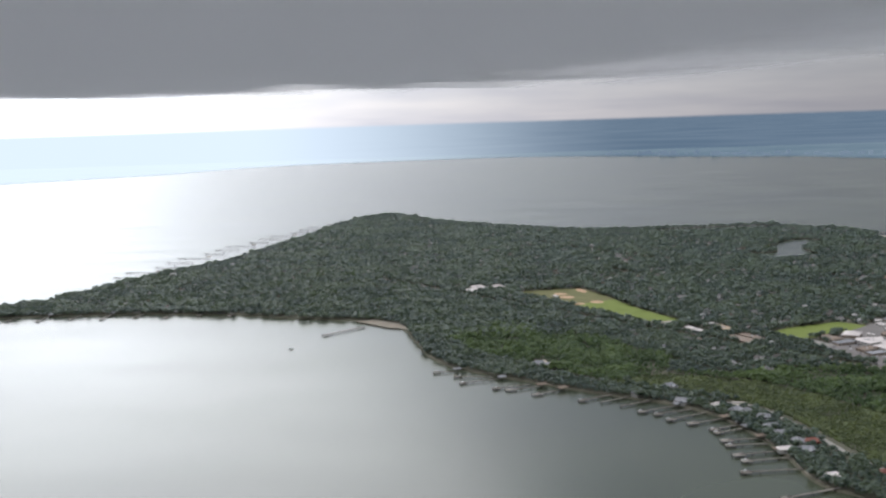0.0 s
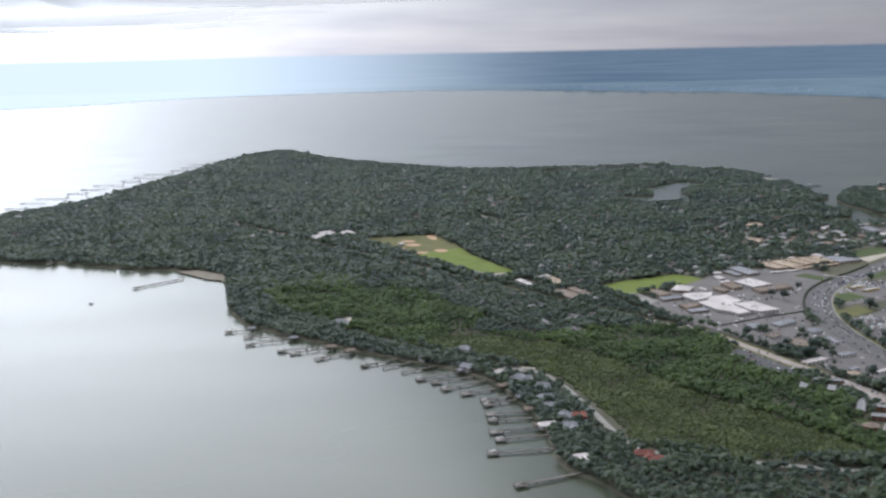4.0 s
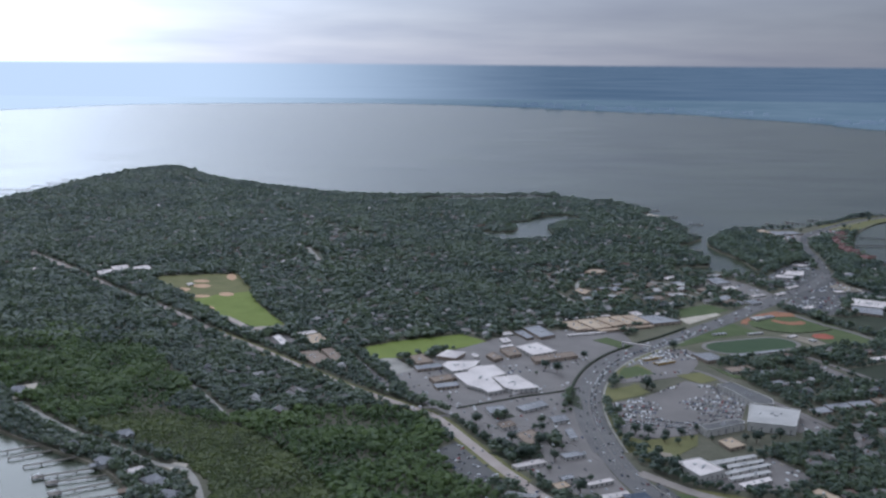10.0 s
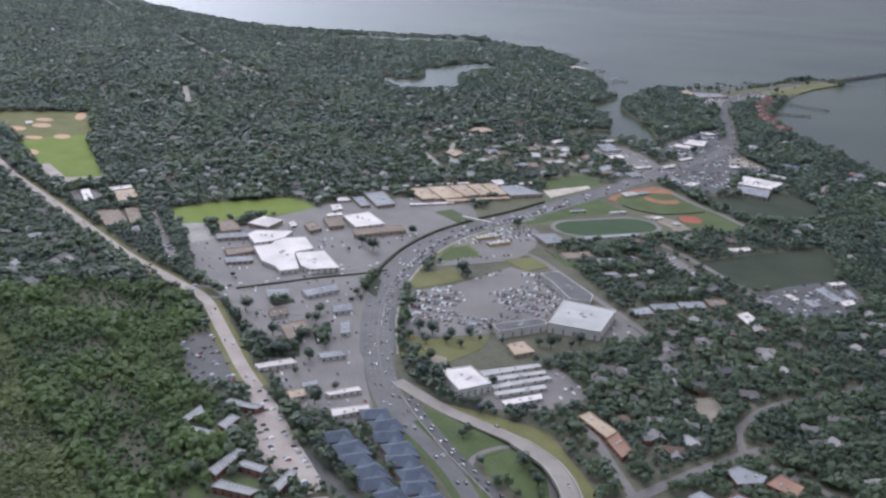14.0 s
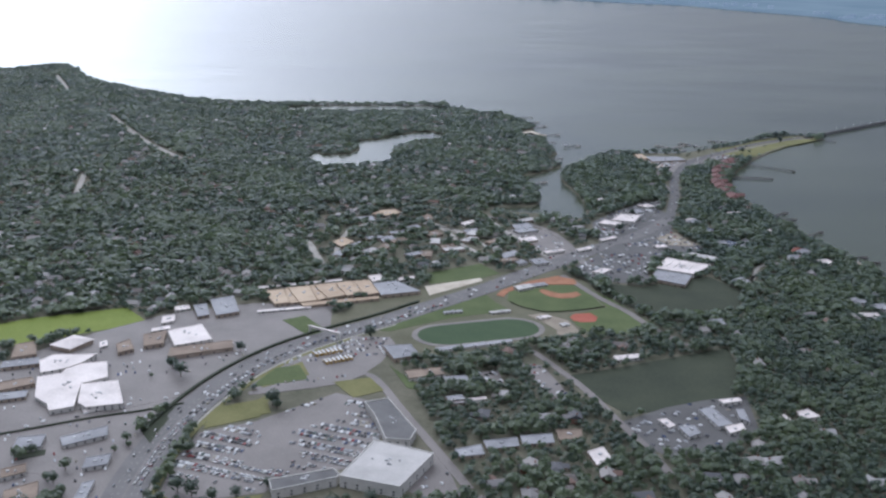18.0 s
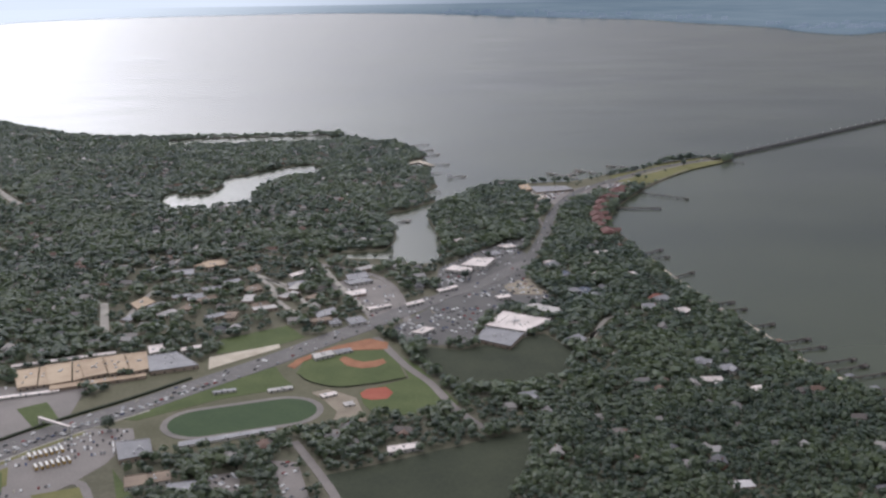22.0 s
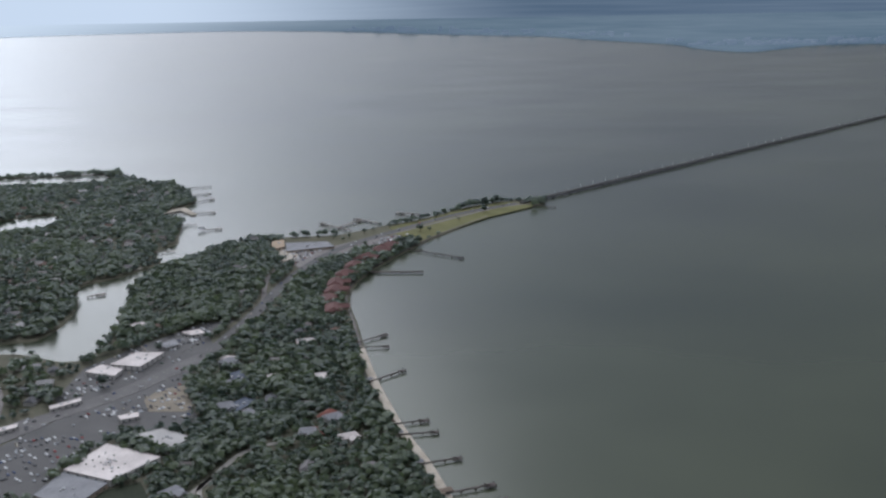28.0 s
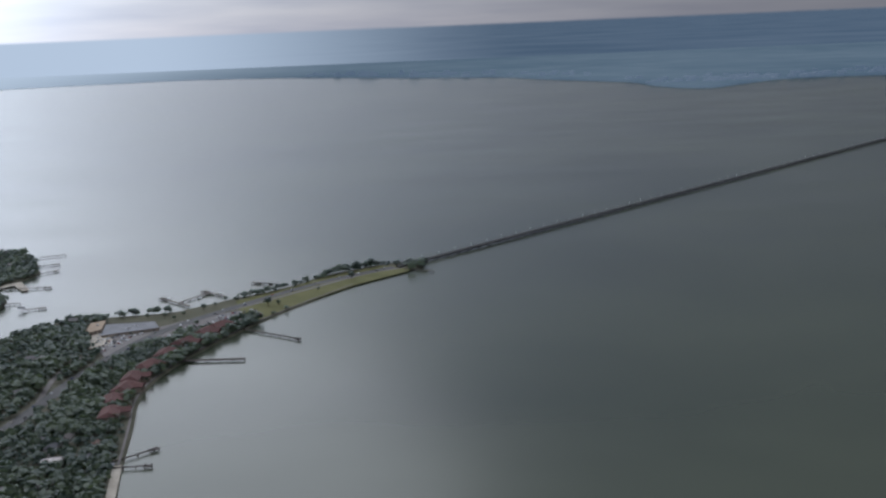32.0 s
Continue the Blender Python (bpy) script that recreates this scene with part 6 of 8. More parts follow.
flat_building("beach_restaurant", ((599.5, 1180.0), (626.0, 1179.8), (630.6, 1165.4), (601.3, 1156.6)), 1.8, "roof_grey", "wall_tan", "long low restaurant with grey roof on the bay shore", "restaurant")
flat_building("grandstand", ((462.3, 813.1), (470.9, 817.7), (472.9, 812.3), (464.4, 806.7)), 1.6, "roof_pale", "wall_pale", "pale roofed grandstand behind home plate", "grandstand")
flat_building("dugout", ((471.2, 818.4), (478.8, 821.6), (480.3, 817.3), (473.3, 813.5)), 1.3, "roof_grey", "wall_pale", "long low grey roofed dugout beside the baseball field", "dugout")
flat_building("grandstand", ((421.9, 723.8), (455.2, 735.0), (455.8, 732.1), (422.8, 719.7)), 1.4, "roof_grey", "wall_pale", "long low grandstand beside the running track", "grandstand")
flat_building("maintenance_shed", ((167.3, 770.0), (171.0, 773.6), (178.2, 753.6), (174.6, 749.6)), 1.7, "roof_white", "wall_pale", "white roofed shed beside the ball fields", "shed")
flat_building("maintenance_shed", ((180.6, 776.6), (190.4, 784.0), (192.6, 778.4), (182.6, 770.8)), 1.9, "roof_white", "wall_pale", "white roofed wing of a depot beside the avenue", "depot")
flat_building("maintenance_shed", ((184.0, 770.6), (193.4, 777.6), (200.0, 760.0), (191.0, 752.2)), 1.7, "roof_tan", "wall_pale", "tan roofed depot beside the avenue", "depot")
flat_building("maintenance_shed", ((152.4, 778.6), (160.2, 785.0), (163.0, 778.4), (155.0, 772.0)), 1.6, "roof_pale", "wall_pale", "low pale roofed clubhouse below the ball fields", "clubhouse")
flat_building("maintenance_shed", ((90.4, 931.6), (94.0, 934.6), (96.4, 928.6), (93.0, 925.4)), 1.4, "roof_white", "wall_pale", "small white roofed scoring hut between infields", "hut")
flat_building("town_hall", ((14.7, 978.5), (24.6, 986.1), (31.0, 971.4), (21.2, 964.1)), 1.9, "roof_white", "wall_pale", "pale roofed community building beside the ball fields", "building")
flat_building("town_hall", ((21.6, 997.1), (31.8, 1005.1), (40.1, 985.5), (29.9, 975.6)), 1.9, "roof_white", "wall_pale", "pale roofed community building beside the ball fields", "building")
flat_building("town_hall", ((38.7, 994.3), (49.0, 1002.3), (56.9, 982.7), (46.5, 972.9)), 1.9, "roof_white", "wall_pale", "pale roofed community building beside the ball fields", "building")
flat_building("town_hall", ((5.8, 995.5), (12.8, 1005.5), (18.1, 992.2), (10.6, 984.7)), 1.9, "roof_white", "wall_pale", "pale roofed community building beside the ball fields", "building")
flat_building("row_building", ((427.3, 623.7), (436.6, 627.7), (437.5, 619.7), (428.7, 617.8)), 1.7, "roof_grey", "wall_tan", "long slate grey roofed row among trees", "building")
flat_building("row_building", ((437.5, 630.6), (449.5, 633.4), (449.6, 626.4), (438.4, 623.6)), 1.7, "roof_grey", "wall_tan", "long slate grey roofed row beside gardens", "building")
flat_building("row_building", ((450.4, 634.7), (462.0, 636.7), (461.9, 629.1), (450.9, 627.6)), 1.7, "roof_grey", "wall_tan", "long slate grey roofed row beside a street", "building")
flat_building("row_building", ((463.5, 639.7), (472.6, 640.5), (472.3, 633.2), (463.9, 631.2)), 1.7, "roof_brown", "wall_tan", "long brown roofed row beside a street", "building")
flat_building("row_building", ((472.2, 622.2), (478.1, 626.1), (479.7, 617.4), (473.9, 611.7)), 1.7, "roof_white", "wall_tan", "pale roofed hall among dark trees", "building")
flat_building("row_building", ((425.2, 669.5), (431.3, 671.5), (433.8, 664.4), (427.4, 662.1)), 1.7, "roof_grey", "wall_tan", "grey roofed hall beside a car park", "building")
flat_building("row_building", ((424.6, 689.5), (434.2, 691.7), (434.9, 683.5), (427.0, 680.8)), 1.7, "roof_grey", "wall_tan", "dark grey roofed hall beside the track", "building")
flat_building("row_building", ((371.9, 957.7), (385.4, 962.0), (387.6, 950.6), (375.0, 946.4)), 1.7, "roof_grey", "wall_tan", "low grey roofed hall among trees", "building")
flat_building("row_building", ((405.8, 934.1), (413.9, 939.5), (417.6, 928.7), (409.2, 923.5)), 1.7, "roof_grey", "wall_tan", "small grey roofed hall beside the winding street", "building")
flat_building("row_building", ((417.8, 920.9), (425.9, 927.4), (429.0, 917.1), (421.3, 910.7)), 1.7, "roof_brown", "wall_tan", "small brown roofed hall beside the winding street", "building")
flat_building("row_building", ((471.2, 940.8), (481.8, 947.7), (484.4, 936.7), (473.3, 928.7)), 1.7, "roof_grey", "wall_tan", "grey roofed office near the bayou", "building")
flat_building("row_building", ((458.7, 872.9), (468.3, 881.9), (470.9, 872.9), (461.4, 864.1)), 1.7, "roof_grey", "wall_tan", "grey roofed office among trees", "building")
flat_building("row_building", ((390.9, 908.3), (398.7, 913.3), (402.4, 903.4), (393.9, 897.3)), 1.7, "roof_grey", "wall_tan", "grey roofed hall among garden trees", "building")
flat_building("row_building", ((365.1, 896.2), (370.1, 908.3), (377.4, 898.5), (370.8, 886.7)), 1.7, "roof_tan", "wall_tan", "tan roofed hall among garden trees", "building")
flat_building("row_building", ((426.5, 890.1), (434.3, 896.0), (436.8, 887.8), (428.8, 882.0)), 1.7, "roof_brown", "wall_tan", "brown roofed hall among garden trees", "building")
flat_building("row_building", ((472.8, 908.2), (482.8, 913.2), (483.8, 904.5), (474.3, 899.6)), 1.7, "roof_white", "wall_tan", "pale roofed shop near the bayou", "building")
flat_building("row_building", ((440.8, 927.4), (449.1, 932.7), (451.3, 923.5), (443.3, 918.3)), 1.7, "roof_grey", "wall_tan", "grey roofed hall beside the street bend", "building")
flat_building("row_building", ((183.3, 734.1), (194.5, 736.9), (203.4, 718.5), (194.8, 708.7)), 1.7, "roof_brown", "wall_tan", "brown roofed hall beside the avenue", "building")
flat_building("row_building", ((196.9, 739.3), (202.5, 743.0), (210.3, 718.9), (205.4, 713.3)), 1.7, "roof_brown", "wall_tan", "narrow brown roofed hall beside the avenue", "building")


def gable_mesh(name, L, W, z0, rise, mat, over=0.35, hip=0.0):
    """A pitched roof with eaves and thickness; hip: how far the ridge is drawn in at each end."""
    l, w = L / 2 + over, W / 2 + over
    r = L / 2 + over - hip
    v = [(-l, -w, z0), (l, -w, z0), (l, w, z0), (-l, w, z0), (-r, 0, z0 + rise), (r, 0, z0 + rise)]
    v += [(x, y, z - 0.14) for x, y, z in v[:4]]
    f = [(0, 1, 5, 4), (2, 3, 4, 5), (1, 2, 5), (3, 0, 4), (6, 7, 1, 0), (7, 8, 2, 1), (8, 9, 3, 2), (9, 6, 0, 3), (9, 8, 7, 6)]
    return mesh_of(name, v, f, mat)


def make_house(name, L, W, h, rise, roof, wall, label, category, hip=0.0, wing=True, chimney=False):
    root = new(name)
    tagged(root, label, category)
    bm = box_bm(bmesh.new(), 0, 0, 0, L, W, h)
    part("wall", bm, wall, root)
    part("roof", gable_mesh("roof", L, W, h, rise, roof, hip=hip), "", root)
    if wing:
        o = part("wing", box_bm(bmesh.new(), 0, 0, 0, W * 0.8, W * 0.62, h * 0.92), wall, root)
        o.location, o.rotation_euler.z = (L * 0.2, -W * 0.55, 0), math.pi / 2
        part("wing_roof", gable_mesh("wing_roof", W * 0.9, W * 0.62, h * 0.92, rise * 0.75, roof), "", o)
    o = part("window", WINDOW, "", root)
    o.location = (L * -0.2, -W / 2 - 0.01, h * 0.35)
    if chimney:
        o = part("chimney", box_bm(bmesh.new(), L * 0.3, W * 0.12, h, 0.5, 0.4, rise + 0.4), "wall_brick", root)
    return root


def place(ob, x, y, rot, z=LAND):
    ob.matrix_basis = Matrix.LocRotScale((x, y, z), Euler((0, 0, rot)), ob.scale)


def claim(x, y, r):
    fill(TAKEN, [(x + r * math.cos(a * 0.7854), y + r * math.sin(a * 0.7854)) for a in range(8)])


# blue townhouses: two rows of alike gabled units
town = make_house("townhouse", 8.8, 6.6, 2.3, 1.5, "roof_blue", "wall_tan", "blue-grey shingled townhouse in a stepped row", "townhouse", hip=2.2, wing=True)
town["group"] = "blue townhouse rows"
seen = False
for (ax, ay), (bx, by), n in (((312.5, 503), (333, 455), 8), ((324, 519), (340.5, 459), 9)):
    for i in range(n):
        f = i / (n - 1)
        x, y = ax + (bx - ax) * f, ay + (by - ay) * f
        rot = math.atan2(by - ay, bx - ax) + math.pi / 2 + (0.12 if i % 2 else -0.06)
        m = pose(x + (0.8 if i % 2 else -0.4), y, LAND, 0, 0, math.degrees(rot))
        if not seen:
            town.matrix_basis, seen = m, True
        else:
            copy_thing(town, m)
        claim(x, y, 6.0)

# hall with a pyramid roof on the school grounds
hall = make_house("school_hall", 13.6, 10.8, 2.0, 1.7, "roof_white", "wall_tan", "square school hall with white pyramid roof", "school building", hip=6.6, wing=False)
place(hall, 268.2, 725.5, 1.10)
claim(268.2, 725.5, 8.5)

# red roofed condominiums along the seawall
condo = make_house("condominium", 13.5, 8.0, 3.0, 1.8, "roof_maroon", "wall_tan", "red tile roofed condominium block along the seawall", "condominium", hip=2.2)
condo["group"] = "red roofed condominiums"
CONDOS = ((632, 1024), (630, 1041), (632, 1058), (633, 1073), (637, 1091), (643, 1110), (650, 1129), (658, 1146), (665, 1158))
for i, (x, y) in enumerate(CONDOS):
    nx, ny = CONDOS[min(i + 1, len(CONDOS) - 1)]
    px, py = CONDOS[max(i - 1, 0)]
    m = pose(x - 1.5, y, LAND, 0, 0, math.degrees(math.atan2(ny - py, nx - px)) + (6 if i % 2 else -6))
    if i == 0:
        condo.matrix_basis = m
    else:
        copy_thing(condo, m)
    claim(x - 1.5, y, 5.6)

# houses: models, then copies
HOUSE_KINDS = [
    make_house("house", 6.0, 4.2, 1.5, 1.1, "roof_house", "wall_pale", "single storey house with pitched shingle roof among trees", "house"),
    make_house("house", 7.2, 4.4, 1.4, 1.0, "roof_house", "wall_tan", "long low house with hipped shingle roof among trees", "house", hip=2.0),
    make_house("house", 5.0, 4.4, 2.3, 1.3, "roof_house", "wall_brick", "two storey brick house with pitched roof and chimney", "house", chimney=True),
    make_house("house", 8.0, 4.8, 1.6, 1.1, "roof_house", "wall_pale", "wide house with wing and hipped roof", "house", hip=1.6, chimney=True),
]
USED = [False] * 4


def house(k, x, y, rot, scale=1.0):
    m = pose(x, y, LAND - 0.02, 0, 0, rot)
    if not USED[k]:
        HOUSE_KINDS[k].matrix_basis, USED[k] = m, True
        o = HOUSE_KINDS[k]
    else:
        o = copy_thing(HOUSE_KINDS[k], m)
    claim(x, y, 3.0)
    return o


white_house = make_house("shore_house", 8.0, 4.8, 1.9, 1.0, "roof_white", "wall_pale", "large shore house with bright white roof", "house", hip=1.5)
red_house = make_house("shore_house", 7.0, 5.0, 1.9, 1.4, "roof_red", "wall_tan", "shore house with red tile roof", "house", hip=1.8)
grey_house = make_house("shore_house", 6.5, 4.8, 2.2, 1.4, "roof_grey", "wall_pale", "shore house with grey shingle roof and porch", "house", hip=1.2)
SPOTS = ((white_house, ((-78, 1179, 0), (-75, 1122, 35), (5, 1414, 70), (-32, 983, 105), (-35, 1599, 140), (-15, 1601, 175), (55, 1175, 210), (618, 976, 10), (605, 929, 30), (624, 928, 15), (636, 862, 20), (585, 956, -20), (135, 554, 40), (154, 439, 15), (148, 477, 8), (640, 757, 30), (536, 1012, 40), (626, 769, 0))), (red_house, ((624, 869, 10), (162, 487, 5), (179, 440, -10), (182, 433, 30), (629, 884, 60))), (grey_house, ((589, 898, 20), (598, 888, 60), (590, 923, 10), (585, 951, 40), (622, 868, 0), (631, 881, 30), (551, 757, 15), (626, 789, 70), (635, 781, 20), (579, 823, 45), (121, 598, 30), (121, 565, -30), (147, 540, 50), (153, 529, -20), (152, 512, 10), (152, 500, 5), (156, 474, 0), (102, 584, 35), (61, 659, 30), (56, 665, 0), (143, 544, 45), (156, 486, 80))))
for ob, spots in SPOTS:
    for i, (x, y, r) in enumerate(spots):
        m = pose(x, y, LAND, 0, 0, r)
        if i == 0:
            ob.matrix_basis = m
        else:
            copy_thing(ob, m)
        claim(x, y, 3.9)

LANE_HOUSES = ((149, 684), (142, 694), (152, 690), (164, 626), (185, 654), (191, 659), (202, 645), (187, 662), (184, 653), (202, 647), (183, 628), (162, 698), (167, 690))
for i, (x, y) in enumerate(LANE_HOUSES):
    if not cell(TAKEN, x, y):
        house(i % 4, x, y, 35 + 40 * (i % 3))

# a scatter of houses under the trees: the nearer as things, those far off joined
rng = np.random.default_rng(5)
spots = []
for gx in np.arange(-330, 700, 12.0):
    for gy in np.arange(420, 1830, 13.0):
        x, y = gx + rng.uniform(-4.5, 4.5), gy + rng.uniform(-5, 5)
        ok = all(cell(SHORE, x + a, y + b) and not cell(TAKEN, x + a, y + b) for a in (-4.5, 0, 4.5) for b in (-4.5, 0, 4.5))
        wood = (x < 0.42 * (1100 - y) - 30 and y < 1000 and x > -140) or (x < 300 and y < 640)
        green = noise.noise((x * 0.011, y * 0.011, 14.0))
        if ok and not wood and (rng.random() < (0.26 if x > 540 else 0.72 if y < 1000 else 0.62) + 0.5 * green):
            spots.append((x, y, rng.integers(4), rng.choice([0, 90, 180, 270]) + rng.uniform(-12, 12)))
spots.sort(key=lambda s: (s[0] - 500) ** 2 * 0.6 + (s[1] - 550) ** 2)
for x, y, k, r in spots[:200]:
    house(int(k), x, y, float(r))
bm = bmesh.new()
wl = bmesh.new()
dr = bmesh.new()
for x, y, k, r in spots[200:]:
    L, W, a = 5.5 + k * 0.6, 4.2, radians(float(r))
    box_bm(wl, x, y, LAND, L, W, 1.5, a)
    c, s = math.cos(a), math.sin(a)
    vs = [bm.verts.new((x + px * c - py * s, y + px * s + py * c, LAND + pz)) for px, py, pz in ((-L / 2 - 0.3, -W / 2 - 0.3, 1.5), (L / 2 + 0.3, -W / 2 - 0.3, 1.5), (L / 2 + 0.3, W / 2 + 0.3, 1.5), (-L / 2 - 0.3, W / 2 + 0.3, 1.5), (-L / 2 + 0.6, 0, 2.7), (L / 2 - 0.6, 0, 2.7))]
    for f in ((0, 1, 5, 4), (2, 3, 4, 5), (1, 2, 5), (3, 0, 4)):
        bm.faces.new([vs[i] for i in f])
    claim(x, y, 2.9)
    if k > 0:
        q = L / 2 + 1.8
        box_bm(dr, x + q * c, y + q * s, LAND, 3.4, 2.4, 0.12, a)
        claim(x + q * c, y + q * s, 1.7)
far_houses = new("distant_houses")
tagged(far_houses, "many small distant house roofs among trees", "houses", "", "stuff")
part("roofs", bm, "roof_house_far", far_houses)
part("walls", wl, "wall_pale", far_houses)
part("driveways", dr, "concrete", far_houses)

# ---- docks, piers, boats ----
POST = box_mesh("post", 0.22, 0.22, 1.9, "dock_dark", z0=-1.0)
BOAT = mesh_of("hull", [(-1.4, -0.5, 0.1), (0.9, -0.5, 0.1), (1.7, 0, 0.25), (0.9, 0.5, 0.1), (-1.4, 0.5, 0.1), (-1.4, -0.62, 0.55), (1.0, -0.62, 0.6), (2.0, 0, 0.75), (1.0, 0.62, 0.6), (-1.4, 0.62, 0.55)], [(0, 1, 6, 5), (1, 2, 7, 6), (2, 3, 8, 7), (3, 4, 9, 8), (4, 0, 5, 9), (5, 6, 7, 8, 9), (4, 3, 2, 1, 0)], "boat_hull")


def boat(x, y, rot, z=0.0):
    o = tagged(new("motorboat", BOAT), "small white motorboat at a dock", "boat")
    o.matrix_basis = pose(x, y, z, 0, 0, rot)
    part("cabin", box_bm(bmesh.new(), -0.1, 0, 0.55, 0.9, 0.7, 0.5, 0, 0.8), "boat_hull", o)
    part("windscreen", box_bm(bmesh.new(), 0.42, 0, 0.62, 0.1, 0.62, 0.32), "glass_dark", o)
    part("outboard_motor", box_bm(bmesh.new(), -1.5, 0, 0.3, 0.3, 0.28, 0.6), "tyre", o)
    return o


def dock(x0, y0, x1, y1, width, house_kind, label, tone="dock_wood", name="dock"):
    """A plank walk on posts, with a platform at its end and perhaps a roofed boat shed."""
    d = Vector((x1 - x0, y1 - y0))
    ln, a = d.length, math.atan2(y1 - y0, x1 - x0)
    root = tagged(new(name), label, "dock" if name == "dock" else "pier")
    root.matrix_basis = pose(x0, y0, 0, 0, 0, math.degrees(a))
    part("deck", box_bm(bmesh.new(), ln / 2, 0, 0.86, ln, width, 0.14), tone, root)
    bm = bmesh.new()
    for s in (-1, 1):
        box_bm(bm, ln / 2, s * width * 0.5, 1.0, ln, 0.07, 0.1)
    part("edge_rim", bm, "dock_dark", root)
    n = max(3, int(ln / 5.8))
    for i in range(n + 1):
        for s in (-1, 1):
            o = part("post", POST, "", root)
            o.location = (ln * i / n, s * width * 0.42, 0)
    if house_kind:
        sx, sy = (4.4, 3.4) if house_kind < 3 else (5.6, 3.8)
        if tone == "dock_dark":
            sx, sy = sx * 0.65, sy * 0.65
        root_of, root = root, part("platform", box_bm(bmesh.new(), ln, 0, 0.84, sx, sy, 0.16), tone, root)
        for px in (-1, 1):
            for py in (-1, 1):
                o = part("post", POST, "", root)
                o.location, o.scale = (ln + px * (sx / 2 - 0.2), py * (sy / 2 - 0.2), 0), (1.1, 1.1, 1.75)
        if house_kind > 1:
            part("shed_roof", gable_mesh("shed_roof", sx, sy, 2.3, 0.7, "roof_grey" if house_kind == 2 else "roof_brown", 0.25, 0.8), "", root)
        else:
            part("bench", box_bm(bmesh.new(), ln + 1.2, 0, 1.0, 0.4, 2.4, 0.35), tone, root)
        root = root_of
    return root


DOCKS_SOUTH = ((5.4, 658.5, -6.1, 656.5), (25.9, 638.7, 6.3, 643.6), (31.0, 634.2, 9.3, 627.3), (45.3, 618.0, 27.7, 611.4), (51.9, 612.7, 35.0, 607.2), (62.5, 603.5, 48.9, 595.2), (88.0, 588.5, 71.7, 578.9), (94.4, 581.8, 80.6, 573.3), (106.2, 573.4, 89.4, 564.4), (117.3, 561.0, 98.4, 552.5), (122.9, 553.3, 105.3, 546.6), (128.0, 545.9, 109.5, 535.6), (135.0, 534.0, 118.5, 527.8), (139.7, 522.7, 126.1, 516.0), (140.6, 516.2, 126.7, 510.4), (142.7, 499.1, 127.0, 497.1), (142.1, 490.1, 126.7, 489.4), (144.5, 478.3, 126.6, 474.9), (148.3, 468.8, 127.6, 465.7), (146.4, 452.4, 123.1, 450.7))
DOCKS_EAST = ((634.2, 969.1, 654.1, 984.3), (643.6, 967.8, 654.4, 967.4), (647.7, 923.6, 659.9, 933.5), (654.9, 875.2, 665.0, 877.0), (657.8, 864.7, 668.1, 865.6), (663.2, 838.7, 674.0, 841.4), (670.4, 815.5, 682.4, 819.0), (670.9, 804.5, 685.4, 808.0), (673.8, 787.0, 692.3, 791.9), (677.7, 778.4, 693.8, 783.9), (684.8, 770.7, 699.3, 774.6), (689.3, 756.7, 707.2, 760.8))
DOCKS_BAYOU = ((513.2, 1400.2, 528.4, 1405.4), (518.7, 1367.3, 529.6, 1370.3), (522.4, 1334.6, 534.8, 1346.1), (526.4, 1252.0, 534.7, 1252.6), (511.8, 1296.3, 541.3, 1293.6), (542.1, 1233.7, 551.9, 1235.7), (521.5, 1171.7, 531.2, 1174.7), (500.1, 1073.8, 505.7, 1077.3))
KINDS_S = (2, 1, 2, 1, 3, 3, 1, 0, 0, 2, 1, 1, 3, 2, 2, 3, 1, 3, 2, 1)
for (a, b, c, d), k in zip(DOCKS_SOUTH, KINDS_S):
    g = Vector((c - a, d - b)).normalized()
    dock(a - g.x * 1.0, b - g.y * 1.0, c, d, 1.1, k, "long weathered wooden dock" + (" with roofed boat shed over the water" if k > 1 else " with open platform over the water" if k else " over the water"))["group"] = "docks along the south shore"
    if k in (1, 2):
        boat(c - g.x * 0.5 + g.y * 2.9, d - g.y * 0.5 - g.x * 2.9, math.degrees(math.atan2(g.y, g.x)))
for i, (a, b, c, d) in enumerate(DOCKS_EAST):
    g = Vector((c - a, d - b)).normalized()
    dock(a - g.x * 3, b - g.y * 3, c, d, 0.9, 2 if i % 3 else 3, "narrow dark wooden dock with roofed shed off the beach", "dock_dark")["group"] = "docks along the east beach"
for i, (a, b, c, d) in enumerate(DOCKS_BAYOU):
    dock(a - (c - a) * 0.15, b, c, d, 1.3, i % 3, "small wooden dock at the bayou mouth")["group"] = "docks at the bayou"
for i in range(16):
    f = i / 15
    x, y = -322 + 165 * f ** 1.25, 1100 + 600 * f
    dock(x + 6, y - 2, x - 17 - 6 * (i % 3), y + 6, 1.5, (2, 1, 3)[i % 3], "distant wooden dock with shed on the open bay side")["group"] = "docks along the north shore"
for i in range(9):
    x = -352 + i * 26
    dock(x, 912 - 0.6 * i, x - 3, 896 - 0.6 * i - 5 * (i % 2), 1.4, (1, 2)[i % 2], "short wooden dock below the wooded arm")["group"] = "docks below the wooded arm"
dock(-60, 816, -86, 788, 1.8, 1, "long grey fishing pier with end platform", name="pier")
dock(176, 436, 130, 418, 1.3, 1, "long curved shore pier of grey planks", name="pier")
dock(650, 1103, 681, 1099, 2.6, 0, "broad dark breakwater pier", "dock_dark", name="pier")
dock(672, 1160, 706, 1129, 1.2, 1, "thin dark fishing pier with end platform", "dock_dark", name="pier")
dock(772, 1284, 790, 1270, 1.2, 0, "short dark pier at the tip of the point", "dock_dark", name="pier")
